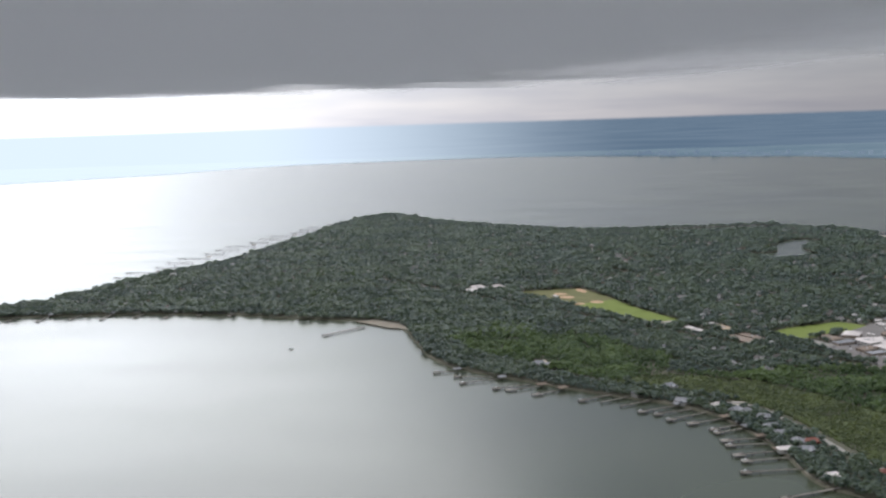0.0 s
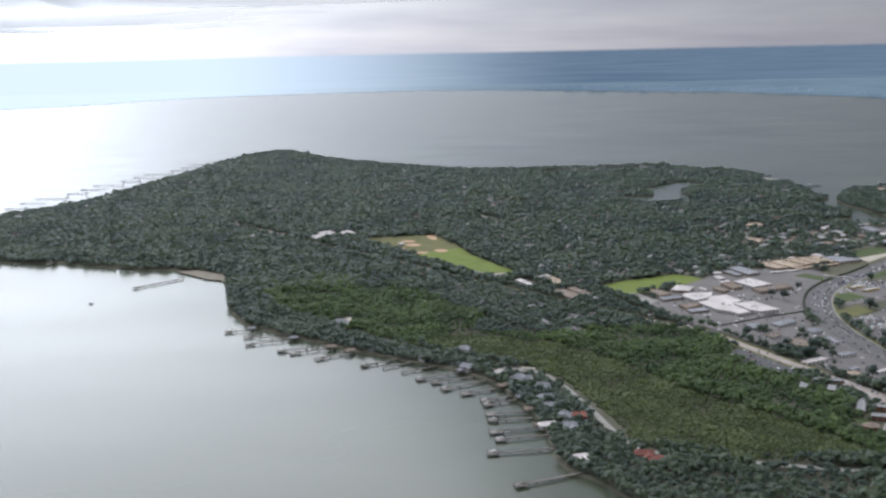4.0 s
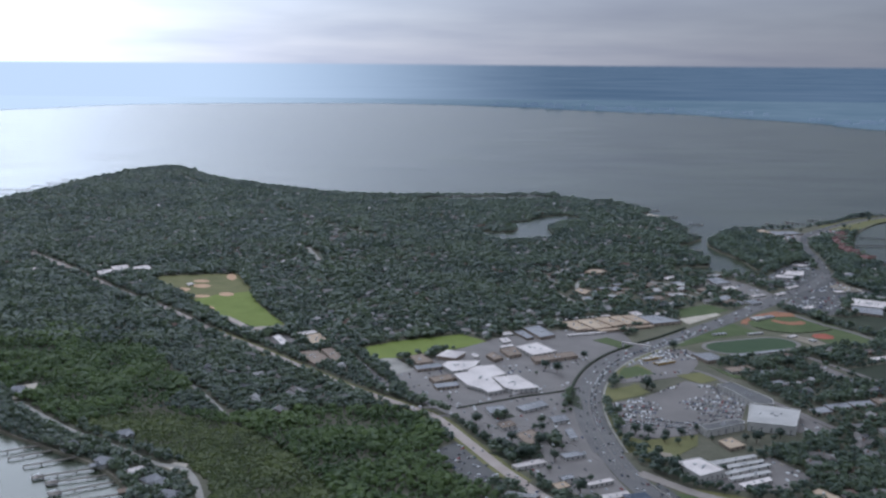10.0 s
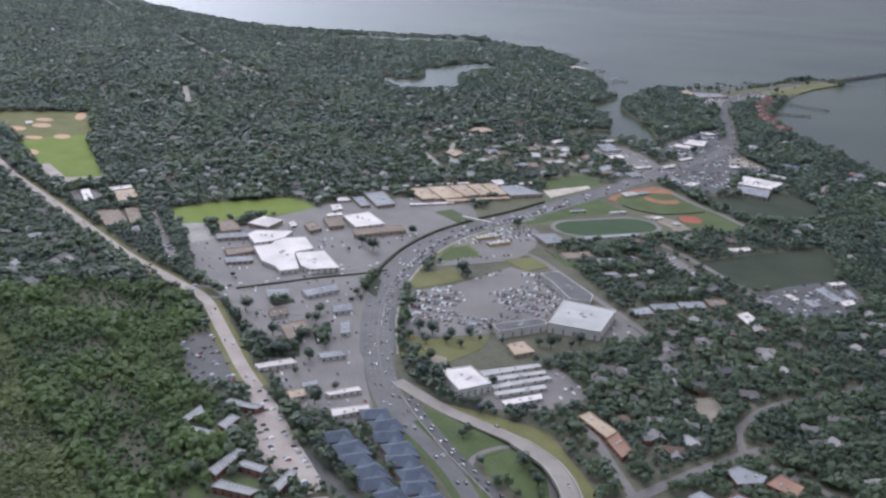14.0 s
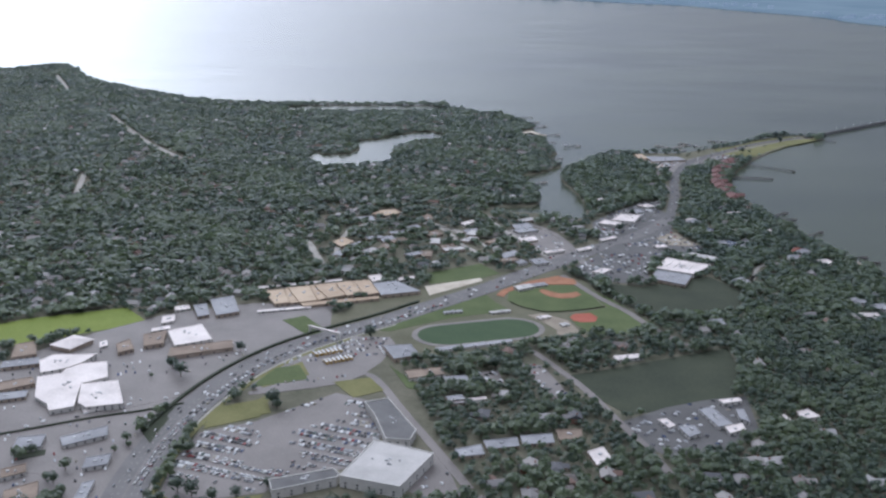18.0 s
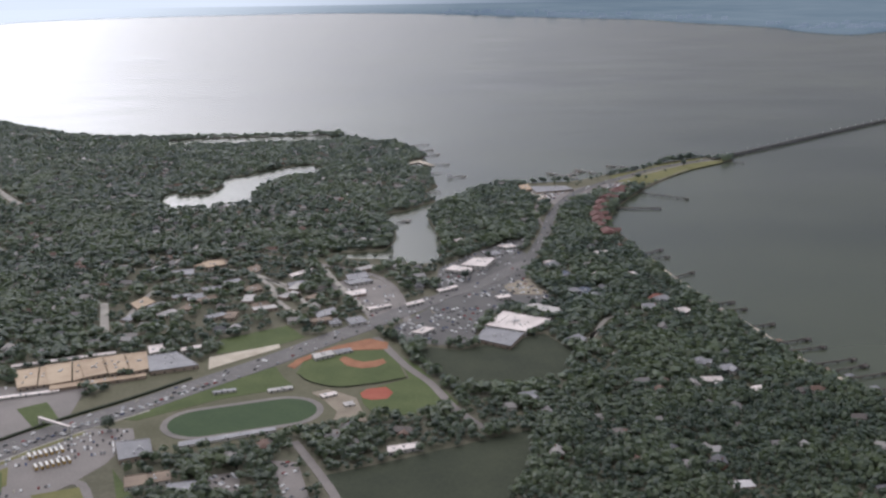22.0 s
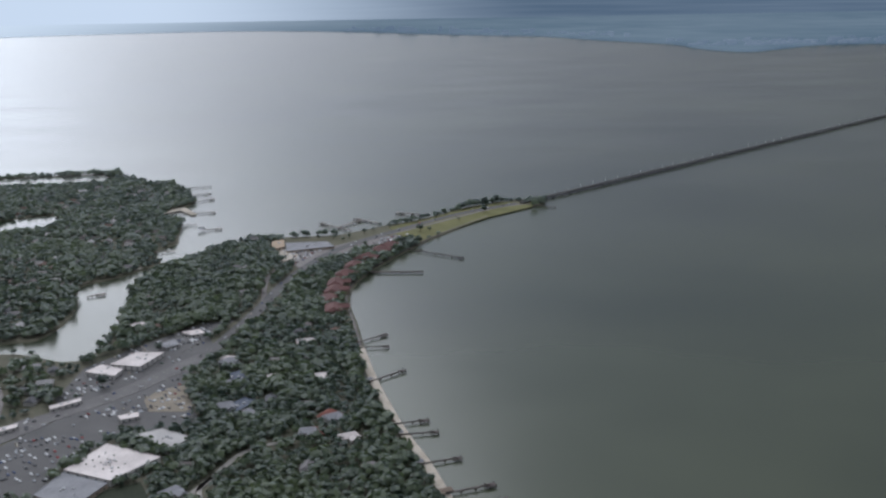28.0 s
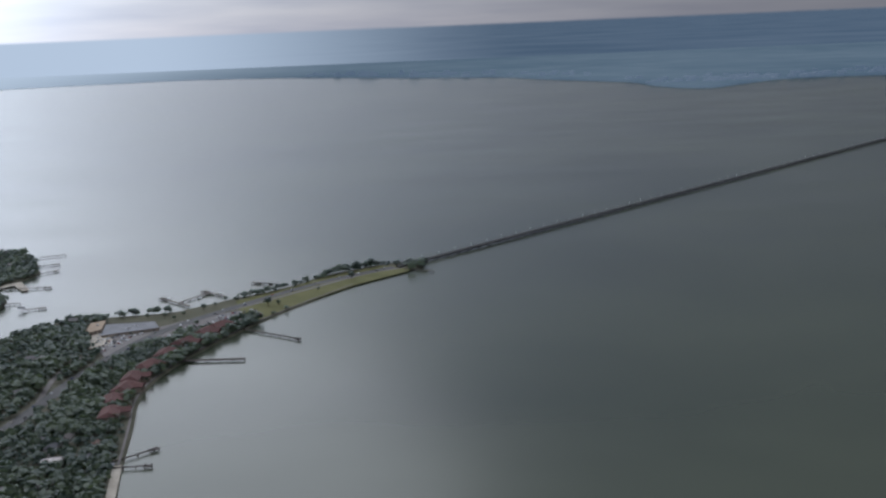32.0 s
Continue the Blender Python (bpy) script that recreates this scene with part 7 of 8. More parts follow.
for (a, b, c, d) in ((641, 1216, 622, 1240), (634, 1228, 648, 1246), (660, 1236, 646, 1252), (690, 1262, 676, 1268)):
    dock(a, b, c, d, 1.6, 1, "marina pier with moored boats beside the point", name="pier")
    boat(c + 3, d, 40), boat((a + c) / 2 + 3, (b + d) / 2, 40)
boat(-105, 745, 10)

# ---- the long bridge ----
BR_A, BR_B = Vector((768, 1287)), Vector((1980, 2372))
bd = BR_B - BR_A
bl, ba = bd.length, math.degrees(math.atan2(bd.y, bd.x))
bridge = tagged(new("bridge"), "long low concrete causeway bridge across the bay", "bridge")
bridge.matrix_basis = pose(BR_A.x, BR_A.y, 0, 0, 0, ba)
part("deck", box_bm(bmesh.new(), bl / 2, 0, 1.5, bl, 3.4, 0.35), "asphalt", bridge)
for s in (-1, 1):
    part("parapet", box_bm(bmesh.new(), bl / 2, s * 1.65, 1.85, bl, 0.18, 0.32), "bridge_concrete", bridge)
    part("girder", box_bm(bmesh.new(), bl / 2, s * 1.2, 0.9, bl, 0.4, 0.6), "bridge_concrete", bridge)
CAP = box_mesh("pier_cap", 0.8, 3.2, 0.5, "bridge_concrete", z0=0.42)
PILE = box_mesh("pile", 0.55, 0.55, 1.7, "bridge_concrete", z0=-1.2)
npier = int(bl / 11)
for i in range(npier):
    p = part("pier_cap", CAP, "", bridge)
    p.location = ((i + 0.5) * 11, 0, 0)
    for s in (-1.2, 1.2):
        o = part("pile", PILE, "", p)
        o.location = (0, s, 0)
LPOLE = box_mesh("lamp_post", 0.12, 0.12, 3.0, "metal_unit", z0=1.9)
for i in range(48):
    o = part("lamp_post", LPOLE, "", bridge)
    o.location = (8 + i * 17, 1.6, 0)

# water tower in the woods
tower = tagged(new("water_tower"), "pale water tower rising over the woods", "water tower")
tower.matrix_basis = pose(163, 1215, LAND)
bm = bmesh.new()
bmesh.ops.create_cone(bm, segments=14, radius1=1.5, radius2=0.8, depth=8.5, cap_ends=True, matrix=Matrix.Translation((0, 0, 4.25)))
part("shaft", bm, "wall_pale", tower)
bm = bmesh.new()
bmesh.ops.create_uvsphere(bm, u_segments=16, v_segments=10, radius=2.4, matrix=Matrix.Translation((0, 0, 10.0)) @ Matrix.Diagonal((1, 1, 0.8, 1)))
part("tank", bm, "roof_pale", tower)
claim(163, 1215, 3.5)
flat_building("long_shed", ((168, 1211), (184, 1210), (184, 1215), (168, 1216)), 2.0, "roof_white", "wall_pale", "long white roofed shed beside the water tower", "shed")

# footbridge over the highway
FOOT = (373.5, 740.6, -34.8)
foot = tagged(new("footbridge"), "white covered footbridge across the highway", "footbridge")
foot.matrix_basis = pose(FOOT[0], FOOT[1], LAND, 0, 0, FOOT[2])
part("span", box_bm(bmesh.new(), 0, 0, 2.2, 17, 0.9, 0.9), "wall_pale", foot)
part("roof", box_bm(bmesh.new(), 0, 0, 3.1, 17.4, 1.2, 0.12), "roof_white", foot)
for s in (-8, 8):
    part("tower", box_bm(bmesh.new(), s, 0, 0, 1.0, 1.0, 2.2), "wall_pale", foot)

# buildings of the far town across the bay, pale with painted haze emission
trng = random.Random(3)
bm = bmesh.new()
for i in range(150):
    x = trng.uniform(1480, 2200) if i % 3 else trng.uniform(600, 1500)
    y = (3060 if x > 1480 else 4560 - 1.05 * (x - 500)) + abs(trng.gauss(0, 130)) + 25
    hgt = trng.uniform(3, 7) if i % 9 else trng.uniform(9, 17)
    box_bm(bm, x, y, 5.0, trng.uniform(8, 30), 12, hgt)
me = bpy.data.meshes.new("distant_town")
bm.to_mesh(me)
bm.free()
me.materials.append(MATS["far_pale_haze"])
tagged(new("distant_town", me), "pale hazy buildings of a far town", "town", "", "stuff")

# ---- cars ----
BODY = mesh_of("car", [(x, y * k, z) for x, z, k in ((-0.88, 0.16, 1), (-0.88, 0.36, 0.94), (-0.62, 0.40, 0.92), (0.30, 0.40, 0.92), (0.84, 0.34, 0.90), (0.88, 0.16, 1)) for y in (-0.36, 0.36)], [(0, 2, 3, 1), (2, 4, 5, 3), (4, 6, 7, 5), (6, 8, 9, 7), (8, 10, 11, 9), (10, 0, 1, 11), (0, 10, 8, 6, 4, 2), (1, 3, 5, 7, 9, 11)], "car_paint")
CABIN = mesh_of("cabin", [(-0.66, -0.33, 0.39), (0.36, -0.33, 0.39), (0.36, 0.33, 0.39), (-0.66, 0.33, 0.39), (-0.48, -0.27, 0.57), (0.10, -0.27, 0.57), (0.10, 0.27, 0.57), (-0.48, 0.27, 0.57)], [(0, 1, 5, 4), (1, 2, 6, 5), (2, 3, 7, 6), (3, 0, 4, 7)], "glass_dark")
TOP = mesh_of("car_roof", [(-0.48, -0.27, 0.572), (0.10, -0.27, 0.572), (0.10, 0.27, 0.572), (-0.48, 0.27, 0.572), (-0.42, -0.22, 0.60), (0.05, -0.22, 0.60), (0.05, 0.22, 0.60), (-0.42, 0.22, 0.60)], [(0, 1, 5, 4), (1, 2, 6, 5), (2, 3, 7, 6), (3, 0, 4, 7), (4, 5, 6, 7)], "car_paint")
wm = bmesh.new()
bmesh.ops.create_cone(wm, segments=8, radius1=0.14, radius2=0.14, depth=0.12, cap_ends=True, matrix=Matrix.Rotation(math.pi / 2, 4, "X") @ Matrix.Translation((0, 0, 0)))
WHEEL = bpy.data.meshes.new("wheel")
wm.to_mesh(WHEEL)
wm.free()
WHEEL.materials.append(MATS["tyre"])
CARS = []
FAR_CARS = []
crng = random.Random(11)


def lot(poly, rot, fillrate, row=3.6, stall=1.08, gap=2.1):
    """Rows of parked cars inside an outline."""
    poly = ccw(poly)
    g = np.zeros((NX, NY), bool)
    fill(g, inset(poly, 0.8))
    c, s = math.cos(rot), math.sin(rot)
    mx, my = sum(p[0] for p in poly) / len(poly), sum(p[1] for p in poly) / len(poly)
    R = max(math.hypot(p[0] - mx, p[1] - my) for p in poly)
    out = []
    j = -R
    k = 0
    while j < R:
        i = -R
        while i < R:
            x, y = mx + i * c - j * s, my + i * s + j * c
            if cell(g, x, y) and crng.random() < fillrate and not cell(BUILT, x, y):
                out.append((x, y, rot + math.pi / 2 + crng.uniform(-0.05, 0.05) + (math.pi if crng.random() < 0.5 else 0), LAND + 0.09))
            i += stall
        j += gap if k % 2 == 0 else row
        k += 1
    return out


BUILT = np.zeros((NX, NY), bool)
for ob in scene.objects:
    if ob.parent is None and any(ch.name.startswith("roof") and not ch.name.startswith("roof_") for ch in ob.children):
        for ch in ob.children:
            if ch.name.startswith("roof") and not ch.name.startswith("roof_"):
                mw = Matrix.Translation(ob.location) @ Matrix.Rotation(ob.matrix_basis.to_euler().z, 4, "Z")
                pts = [mw @ v.co for v in ch.data.vertices[:max(4, len(ch.data.vertices) // 2)]]
                fill(BUILT, inset(ccw([(p.x, p.y) for p in pts]), -0.6))
for pts in (VERGE_A, VERGE_B, VERGE_C, VERGE_D, VERGE_E, VERGE_F):
    fill(BUILT, pts)
for pts, w in ((HIGHWAY, 8), (AVENUE, 3.5), (ROAD_CROSS, 2.5), (ROAD_MED, 2.5), (ROAD_FRONT, 2)):
    fill_line(BUILT, pts, w)
CARS += [c for c in lot(PAVE_MEDICAL, -0.42, 0.9, row=5.0, stall=1.16, gap=2.6) if noise.noise((c[0] * 0.045, c[1] * 0.045, 3)) + 0.35 * math.exp(-((c[0] - 398) ** 2 + (c[1] - 628) ** 2) / 700.0) > 0.06 + crng.uniform(-0.12, 0.12)]
CARS += lot(LOT_APART, -1.15, 0.24, row=4.4) + lot(LOT_APART_LOW, -1.15, 0.24, row=4.4) + lot(LOT_OFFICE, -0.9, 0.16)
CARS += lot(LOT_TOWN, -1.15, 0.55, row=9.0)
FAR_CARS += lot(PAVE_BUS, 0.29, 0.4) + lot(LOT_MID_A, 0.9, 0.25) + lot(LOT_MID_B, -0.9, 0.3) + lot(LOT_ROW, -0.95, 0.4, row=5) + lot(PAVE_MALL, 0.75, 0.26) + lot(PAVE_BAYOU, 0.75, 0.25) + lot(LOT_NECK, 0.7, 0.3)
FAR_CARS += lot(PAVE_SCHOOL, 0.35, 0.05) + lot(PAVE_WEST, 0.5, 0.12) + lot(LOT_STORAGE, 0.4, 0.08) + lot(LOT_WORKSHOP, 0.9, 0.15) + lot(LOT_CHURCH, 0.2, 0.06) + lot(PAVE_MEDICAL_BACK, 0.4, 0.1)


def traffic(pts, lanes, every, jam=None):
    line = [Vector(p) for p in smooth(pts, 24)]
    out = []
    for off, back in lanes:
        run = crng.uniform(0, every)
        for a, b in zip(line, line[1:]):
            d = b - a
            run += d.length
            gap = every
            if jam and jam[0] < a.y < jam[1] and off in jam[2]:
                gap = 2.7
            if run > gap * crng.uniform(0.6, 1.5):
                run = 0.0
                u = d.normalized()
                n = Vector((-u.y, u.x))
                p = a + n * (off + crng.uniform(-0.15, 0.15))
                out.append((p.x, p.y, math.atan2(u.y, u.x) + (math.pi if back else 0), LAND + 0.19))
    return out


ROADCARS = traffic(HIGHWAY[6:9], ((-3.4, 0), (-1.7, 0), (0.9, 1), (2.8, 1)), 16) + traffic(HIGHWAY[2:7], ((-1.2, 0), (1.2, 0)), 22) + traffic(ROAD_SECOND, ((-0.8, 1), (0.8, 1)), 8) + traffic(HIGHWAY[8:21], ((-5.2, 0), (-3.5, 0), (-1.8, 0), (0.7, 1), (2.5, 1), (4.3, 1)), 24, (600, 790, (-1.8, -3.5)))
ROADCARS += traffic(HIGHWAY[20:], ((-1.6, 0), (1.6, 1)), 22) + traffic(AVENUE, ((-1.1, 0), (1.1, 1)), 38) + traffic(ROAD_CROSS, ((-0.8, 0), (0.8, 1)), 22)
CARS.sort(key=lambda c: (c[0] - 380) ** 2 + (c[1] - 560) ** 2)
ROADCARS.sort(key=lambda c: (c[0] - 350) ** 2 + (c[1] - 560) ** 2)
RAMPCARS = [(379.1, 476.0, -1.5, LAND + 2.82), (378.0, 460.8, -1.7, LAND + 2.82), (362.0, 512.0, -0.8, LAND + 2.4)]
NEAR = CARS[:140] + ROADCARS[:97] + RAMPCARS
FAR_CARS += CARS[140:] + ROADCARS[97:]
for i, (x, y, r, z) in enumerate(NEAR):
    o = tagged(new("car", BODY), "car on the highway" if i >= 140 else "car parked in an open car park", "car", "cars")
    o["label"] = "passenger car driving on the asphalt highway" if i >= 140 else "passenger car parked in an open car park"
    o.matrix_basis = pose(x, y, z - 0.02, 0, 0, math.degrees(r))
    part("car_roof", TOP, "", part("cabin", CABIN, "", o))
    for wx in (-0.55, 0.55):
        for wy in (-0.34, 0.34):
            w = part("wheel", WHEEL, "", o)
            w.location = (wx, wy, 0.15)
cv = np.array([(x, y * k, z) for x, z, k in ((-0.88, 0.1, 1), (-0.88, 0.38, 0.95), (-0.55, 0.58, 0.75), (0.12, 0.58, 0.75), (0.38, 0.40, 0.92), (0.88, 0.1, 1)) for y in (-0.36, 0.36)])
cf = np.array([(0, 2, 3, 1), (2, 4, 5, 3), (4, 6, 7, 5), (6, 8, 9, 7), (8, 10, 11, 9), (0, 10, 8, 2), (2, 8, 6, 4), (1, 3, 9, 11), (3, 5, 7, 9)])
fc = np.array(FAR_CARS)
cs, sn = np.cos(fc[:, 2])[:, None], np.sin(fc[:, 2])[:, None]
V = np.stack([fc[:, 0:1] + cv[:, 0] * cs - cv[:, 1] * sn, fc[:, 1:2] + cv[:, 0] * sn + cv[:, 1] * cs, fc[:, 3:4] + 0 * cs + cv[:, 2]], -1).reshape(-1, 3)
F = (cf[None] + 12 * np.arange(len(fc))[:, None, None]).reshape(-1, 4)
tagged(big_mesh("distant_cars", V, F, "car_paint_far"), "hundreds of small parked cars in mixed colours", "cars", "", "stuff")

# buses in the yard
BUS = new("school_bus")
tagged(BUS, "yellow school bus parked in a yard", "bus", "parked school buses")
part("body", box_bm(bmesh.new(), 0, 0, 0.2, 4.2, 0.95, 1.0, 0, 0.95), "bus_yellow", BUS)
part("hood", box_bm(bmesh.new(), 2.35, 0, 0.2, 0.7, 0.85, 0.55, 0, 0.9), "bus_yellow", BUS)
part("roof", box_bm(bmesh.new(), 0, 0, 1.2, 4.0, 0.85, 0.08, 0, 0.9), "paint_white", BUS, "white roof panel")
part("windows", box_bm(bmesh.new(), 0, 0, 0.75, 3.9, 0.97, 0.25), "glass_dark", BUS)
for wx in (-1.4, 1.5):
    for wy in (-0.45, 0.45):
        w = part("wheel", WHEEL, "", BUS)
        w.location, w.scale = (wx, wy, 0.18), (1.3, 1.3, 1.3)
for i in range(14):
    row, k = divmod(i, 7)
    m = pose(372 + k * 1.6 + row * 5, 716 + k * 0.9 - row * 9, LAND + 0.08, 0, 0, 118)
    if i == 0:
        BUS.matrix_basis = m
    else:
        copy_thing(BUS, m)

# ---- trees ----


def leaf_cloud(seed, n, r, hz, zc, size, low=-0.2, lift=0.25):
    """Leaf sprays on the shell of an uneven crown: n tilted quads, and a dark heart."""
    g = np.random.default_rng(seed)
    V, F = [], []
    lob = g.normal(size=(3, 3))
    for i in range(n):
        while True:
            d = g.normal(size=3)
            d /= np.linalg.norm(d)
            if d[2] > low:
                break
        bulge = 0.78 + 0.28 * max(0, (lob @ d).max() / 2) + g.uniform(-0.24, 0.20)
        c = np.array((d[0] * r, d[1] * r, d[2] * hz)) * bulge
        nrm = d + g.normal(size=3) * 0.22 + (0, 0, lift)
        nrm /= np.linalg.norm(nrm)
        a = np.cross(nrm, g.normal(size=3))
        a /= np.linalg.norm(a)
        b = np.cross(nrm, a)
        s = size * g.uniform(0.7, 1.35)
        k = len(V)
        V += [c + a * s * g.uniform(0.7, 1.1), c + b * s * g.uniform(0.5, 0.9), c - a * s * g.uniform(0.7, 1.1), c - b * s * g.uniform(0.5, 0.9)]
        F.append((k, k + 1, k + 2, k + 3))
    k = len(V)
    for zz, rr in ((-0.45, 0.62), (0.45, 0.66)):
        for q in range(4):
            an = q * math.pi / 2 + g.uniform(-0.3, 0.3)
            V.append(np.array((math.cos(an) * r * rr, math.sin(an) * r * rr, zz * hz)))
    for q in range(4):
        F.append((k + q, k + (q + 1) % 4, k + 4 + (q + 1) % 4, k + 4 + q))
    F.append((k + 4, k + 5, k + 6, k + 7))
    V = np.array(V)
    V[:, 2] += zc
    return V, np.array(F)


def forest(name, pts, n, seed, mat, label, r=1.35, hz=1.15, zc=1.85, size=0.62, category="trees", smin=0.7, smax=1.35, clump=0.45, lift=0.25):
    """A joined stand of trees: eight crowns, each turned, scaled and set down at the points."""
    g = np.random.default_rng(seed)
    kinds = [leaf_cloud(seed * 10 + k, n, r, hz, zc, size, lift=lift) for k in range(8)]
    pick = g.integers(8, size=len(pts))
    Vs, Fs, Ts, base = [], [], [], 0
    for k, (V, F) in enumerate(kinds):
        p = pts[pick == k]
        if not len(p):
            continue
        a = g.uniform(0, 2 * math.pi, len(p))[:, None]
        s = g.uniform(smin, smax, len(p))[:, None]
        cl = np.array([noise.noise((u * 0.045, v * 0.045, 5)) + 0.6 * noise.noise((u * 0.16, v * 0.16, 8)) for u, v in p])[:, None]
        s = s * np.clip(0.95 + clump * cl, 0.45, 2.0)
        sz = s * g.uniform(0.85, 1.15, len(p))[:, None]
        x = (V[:, 0] * np.cos(a) - V[:, 1] * np.sin(a)) * s + p[:, 0:1]
        y = (V[:, 0] * np.sin(a) + V[:, 1] * np.cos(a)) * s + p[:, 1:2]
        z = V[:, 2] * sz + LAND
        Vs.append(np.stack([x, y, z], -1).reshape(-1, 3))
        Fs.append((F[None] + len(V) * np.arange(len(p))[:, None, None]).reshape(-1, 4) + base)
        Ts.append(np.repeat(np.clip(g.random(len(p)) * 0.42 + 0.29 + 0.55 * cl[:, 0], 0, 1), len(V)))
        base += len(V) * len(p)
    ob = big_mesh(name, np.concatenate(Vs), np.concatenate(Fs), mat, np.concatenate(Ts))
    return tagged(ob, label, category, "", "stuff")


def scatter(x0, x1, y0, y1, step, seed, keep):
    g = np.random.default_rng(seed)
    gx, gy = np.meshgrid(np.arange(x0, x1, step), np.arange(y0, y1, step), indexing="ij")
    x, y = gx.ravel() + g.uniform(-0.5, 0.5, gx.size) * step, gy.ravel() + g.uniform(-0.5, 0.5, gx.size) * step
    ok = cell(SHORE, x, y) & ~cell(TAKEN, x, y)
    x, y = x[ok], y[ok]
    ok = keep(x, y, g.random(len(x)))
    return np.stack([x[ok], y[ok]], -1)


MARSH = np.zeros((NX, NY), bool)
fill(MARSH, ((164, 545), (172, 500), (180, 455), (215, 434), (292, 424), (286, 470), (270, 535), (258, 590), (246, 628), (205, 635), (165, 627), (120, 640), (66, 652), (95, 616), (125, 590), (152, 566)))
GREENWOOD = ((-8, 788), (34, 802), (71, 785), (112, 727), (139, 667), (128, 637), (98, 617), (77, 625), (55, 659), (18, 705))
fill(MARSH, GREENWOOD)


def density(x, y, u):
    """Denser in the woods, thinner between houses."""
    v = np.array([noise.noise((a * 0.012, b * 0.012, 0)) for a, b in zip(x, y)])
    homes = (x > 0.42 * (1100 - y) + 70) & (y < 1250) & (x > 60)
    return u < np.clip(np.where(homes & (x < 540), np.where((y > 840) & (y < 1000) & (x > 350), 0.42, np.where(y < 640, 0.78, 0.76)), 0.95) + 0.55 * v, 0.25, 1.0)


NEARW = lambda x, y, u: (y < 760) & ~cell(MARSH, x, y) & density(x, y, u)
MIDW = lambda x, y, u: (y >= 760) & (y < 1120) & density(x, y, u)
FARW = lambda x, y, u: (y >= 1120) & density(x, y, u)
near_pts = scatter(-60, 760, 300, 760, 2.4, 21, NEARW)
forest("near_woods", near_pts, 15, 31, "foliage", "dense dark green mixed woods and garden trees", r=1.7, hz=1.25, zc=2.1, size=0.78)
forest("middle_woods", scatter(-640, 760, 760, 1120, 3.0, 22, MIDW), 11, 32, "foliage", "dense dark green woods between houses", r=2.2, hz=1.35, zc=2.1, size=1.15, lift=0.4)
forest("far_woods", scatter(-640, 800, 1120, 1900, 3.5, 23, FARW), 7, 33, "foliage", "distant dark green woods over the peninsula", r=2.6, hz=1.4, zc=2.0, size=1.5, lift=0.5)
GROVE = np.zeros((NX, NY), bool)
fill(GROVE, ((120, 645), (139, 627), (174, 605), (196, 569), (217, 520), (239, 485), (258, 451), (271, 420), (300, 400), (310, 640), (240, 645)))
fill(GROVE, GREENWOOD)
forest("grove", scatter(-40, 320, 400, 820, 2.5, 25, lambda x, y, u: cell(MARSH, x, y) & cell(GROVE, x, y)), 14, 35, "grove", "bright green leafy grove beside the marsh", r=1.5, hz=1.3, zc=1.7, size=0.78, clump=0.8)
forest("marsh_scrub", scatter(40, 320, 400, 680, 1.3, 24, lambda x, y, u: cell(MARSH, x, y) & ~cell(GROVE, x, y)), 6, 34, "scrub", "bright green low marsh scrub", r=1.0, hz=0.55, zc=0.45, size=0.66, category="scrub", smin=0.7, smax=1.4, clump=0.7)


def make_tree(seed, h, r, label):
    root = tagged(new("tree"), label, "tree")
    bm = bmesh.new()
    bmesh.ops.create_cone(bm, segments=6, radius1=0.16 * h / 4, radius2=0.06, depth=h * 0.7, cap_ends=True, matrix=Matrix.Translation((0, 0, h * 0.35)))
    g = random.Random(seed)
    for k in range(4):
        a = k * 1.6 + g.uniform(-0.3, 0.3)
        q = Matrix.Translation((0, 0, h * (0.42 + 0.06 * k))) @ Matrix.Rotation(a, 4, "Z") @ Matrix.Rotation(radians(50), 4, "Y") @ Matrix.Translation((0, 0, r * 0.4))
        bmesh.ops.create_cone(bm, segments=5, radius1=0.07, radius2=0.03, depth=r * 0.85, cap_ends=True, matrix=q)
    part("trunk", bm, "bark", root)
    V, F = leaf_cloud(seed, 120, r, r * 0.85, h * 0.68, r * 0.22, -0.6)
    cr = big_mesh("crown", V, F, "foliage", np.full(len(V), g.random()))
    cr.parent = root
    return root


TREES = [make_tree(61, 4.0, 1.9, "broad leafy tree standing in a car park"), make_tree(62, 3.4, 1.5, "small round leafy tree beside a lawn"), make_tree(63, 5.0, 2.4, "large spreading oak beside the road")]
first = [True] * 3
PARK_TREES = [(640, 1195), (650, 1205), (656, 1212), (645, 1182), (630, 1192), (660, 1200), (668, 1208), (636, 1186), (620, 1194), (717, 1249), (723, 1253), (729, 1257), (737, 1262), (743, 1267), (749, 1275), (760, 1280), (701, 1240), (707, 1242), (685, 1219), (693, 1205), (716, 1237), (670, 1219), (673, 1223), (668, 1222), (740, 1286), (747, 1292), (723, 1274), (734, 1285), (751, 1296), (706, 1257), (711, 1247), (685, 1223), (687, 1205), (742, 1289), (728, 1280), (716, 1266), (700, 1250), (758, 1293), (694, 1232), (720, 1258), (735, 1270), (748, 1280), (672, 1200), (662, 1190), (650, 1170)]
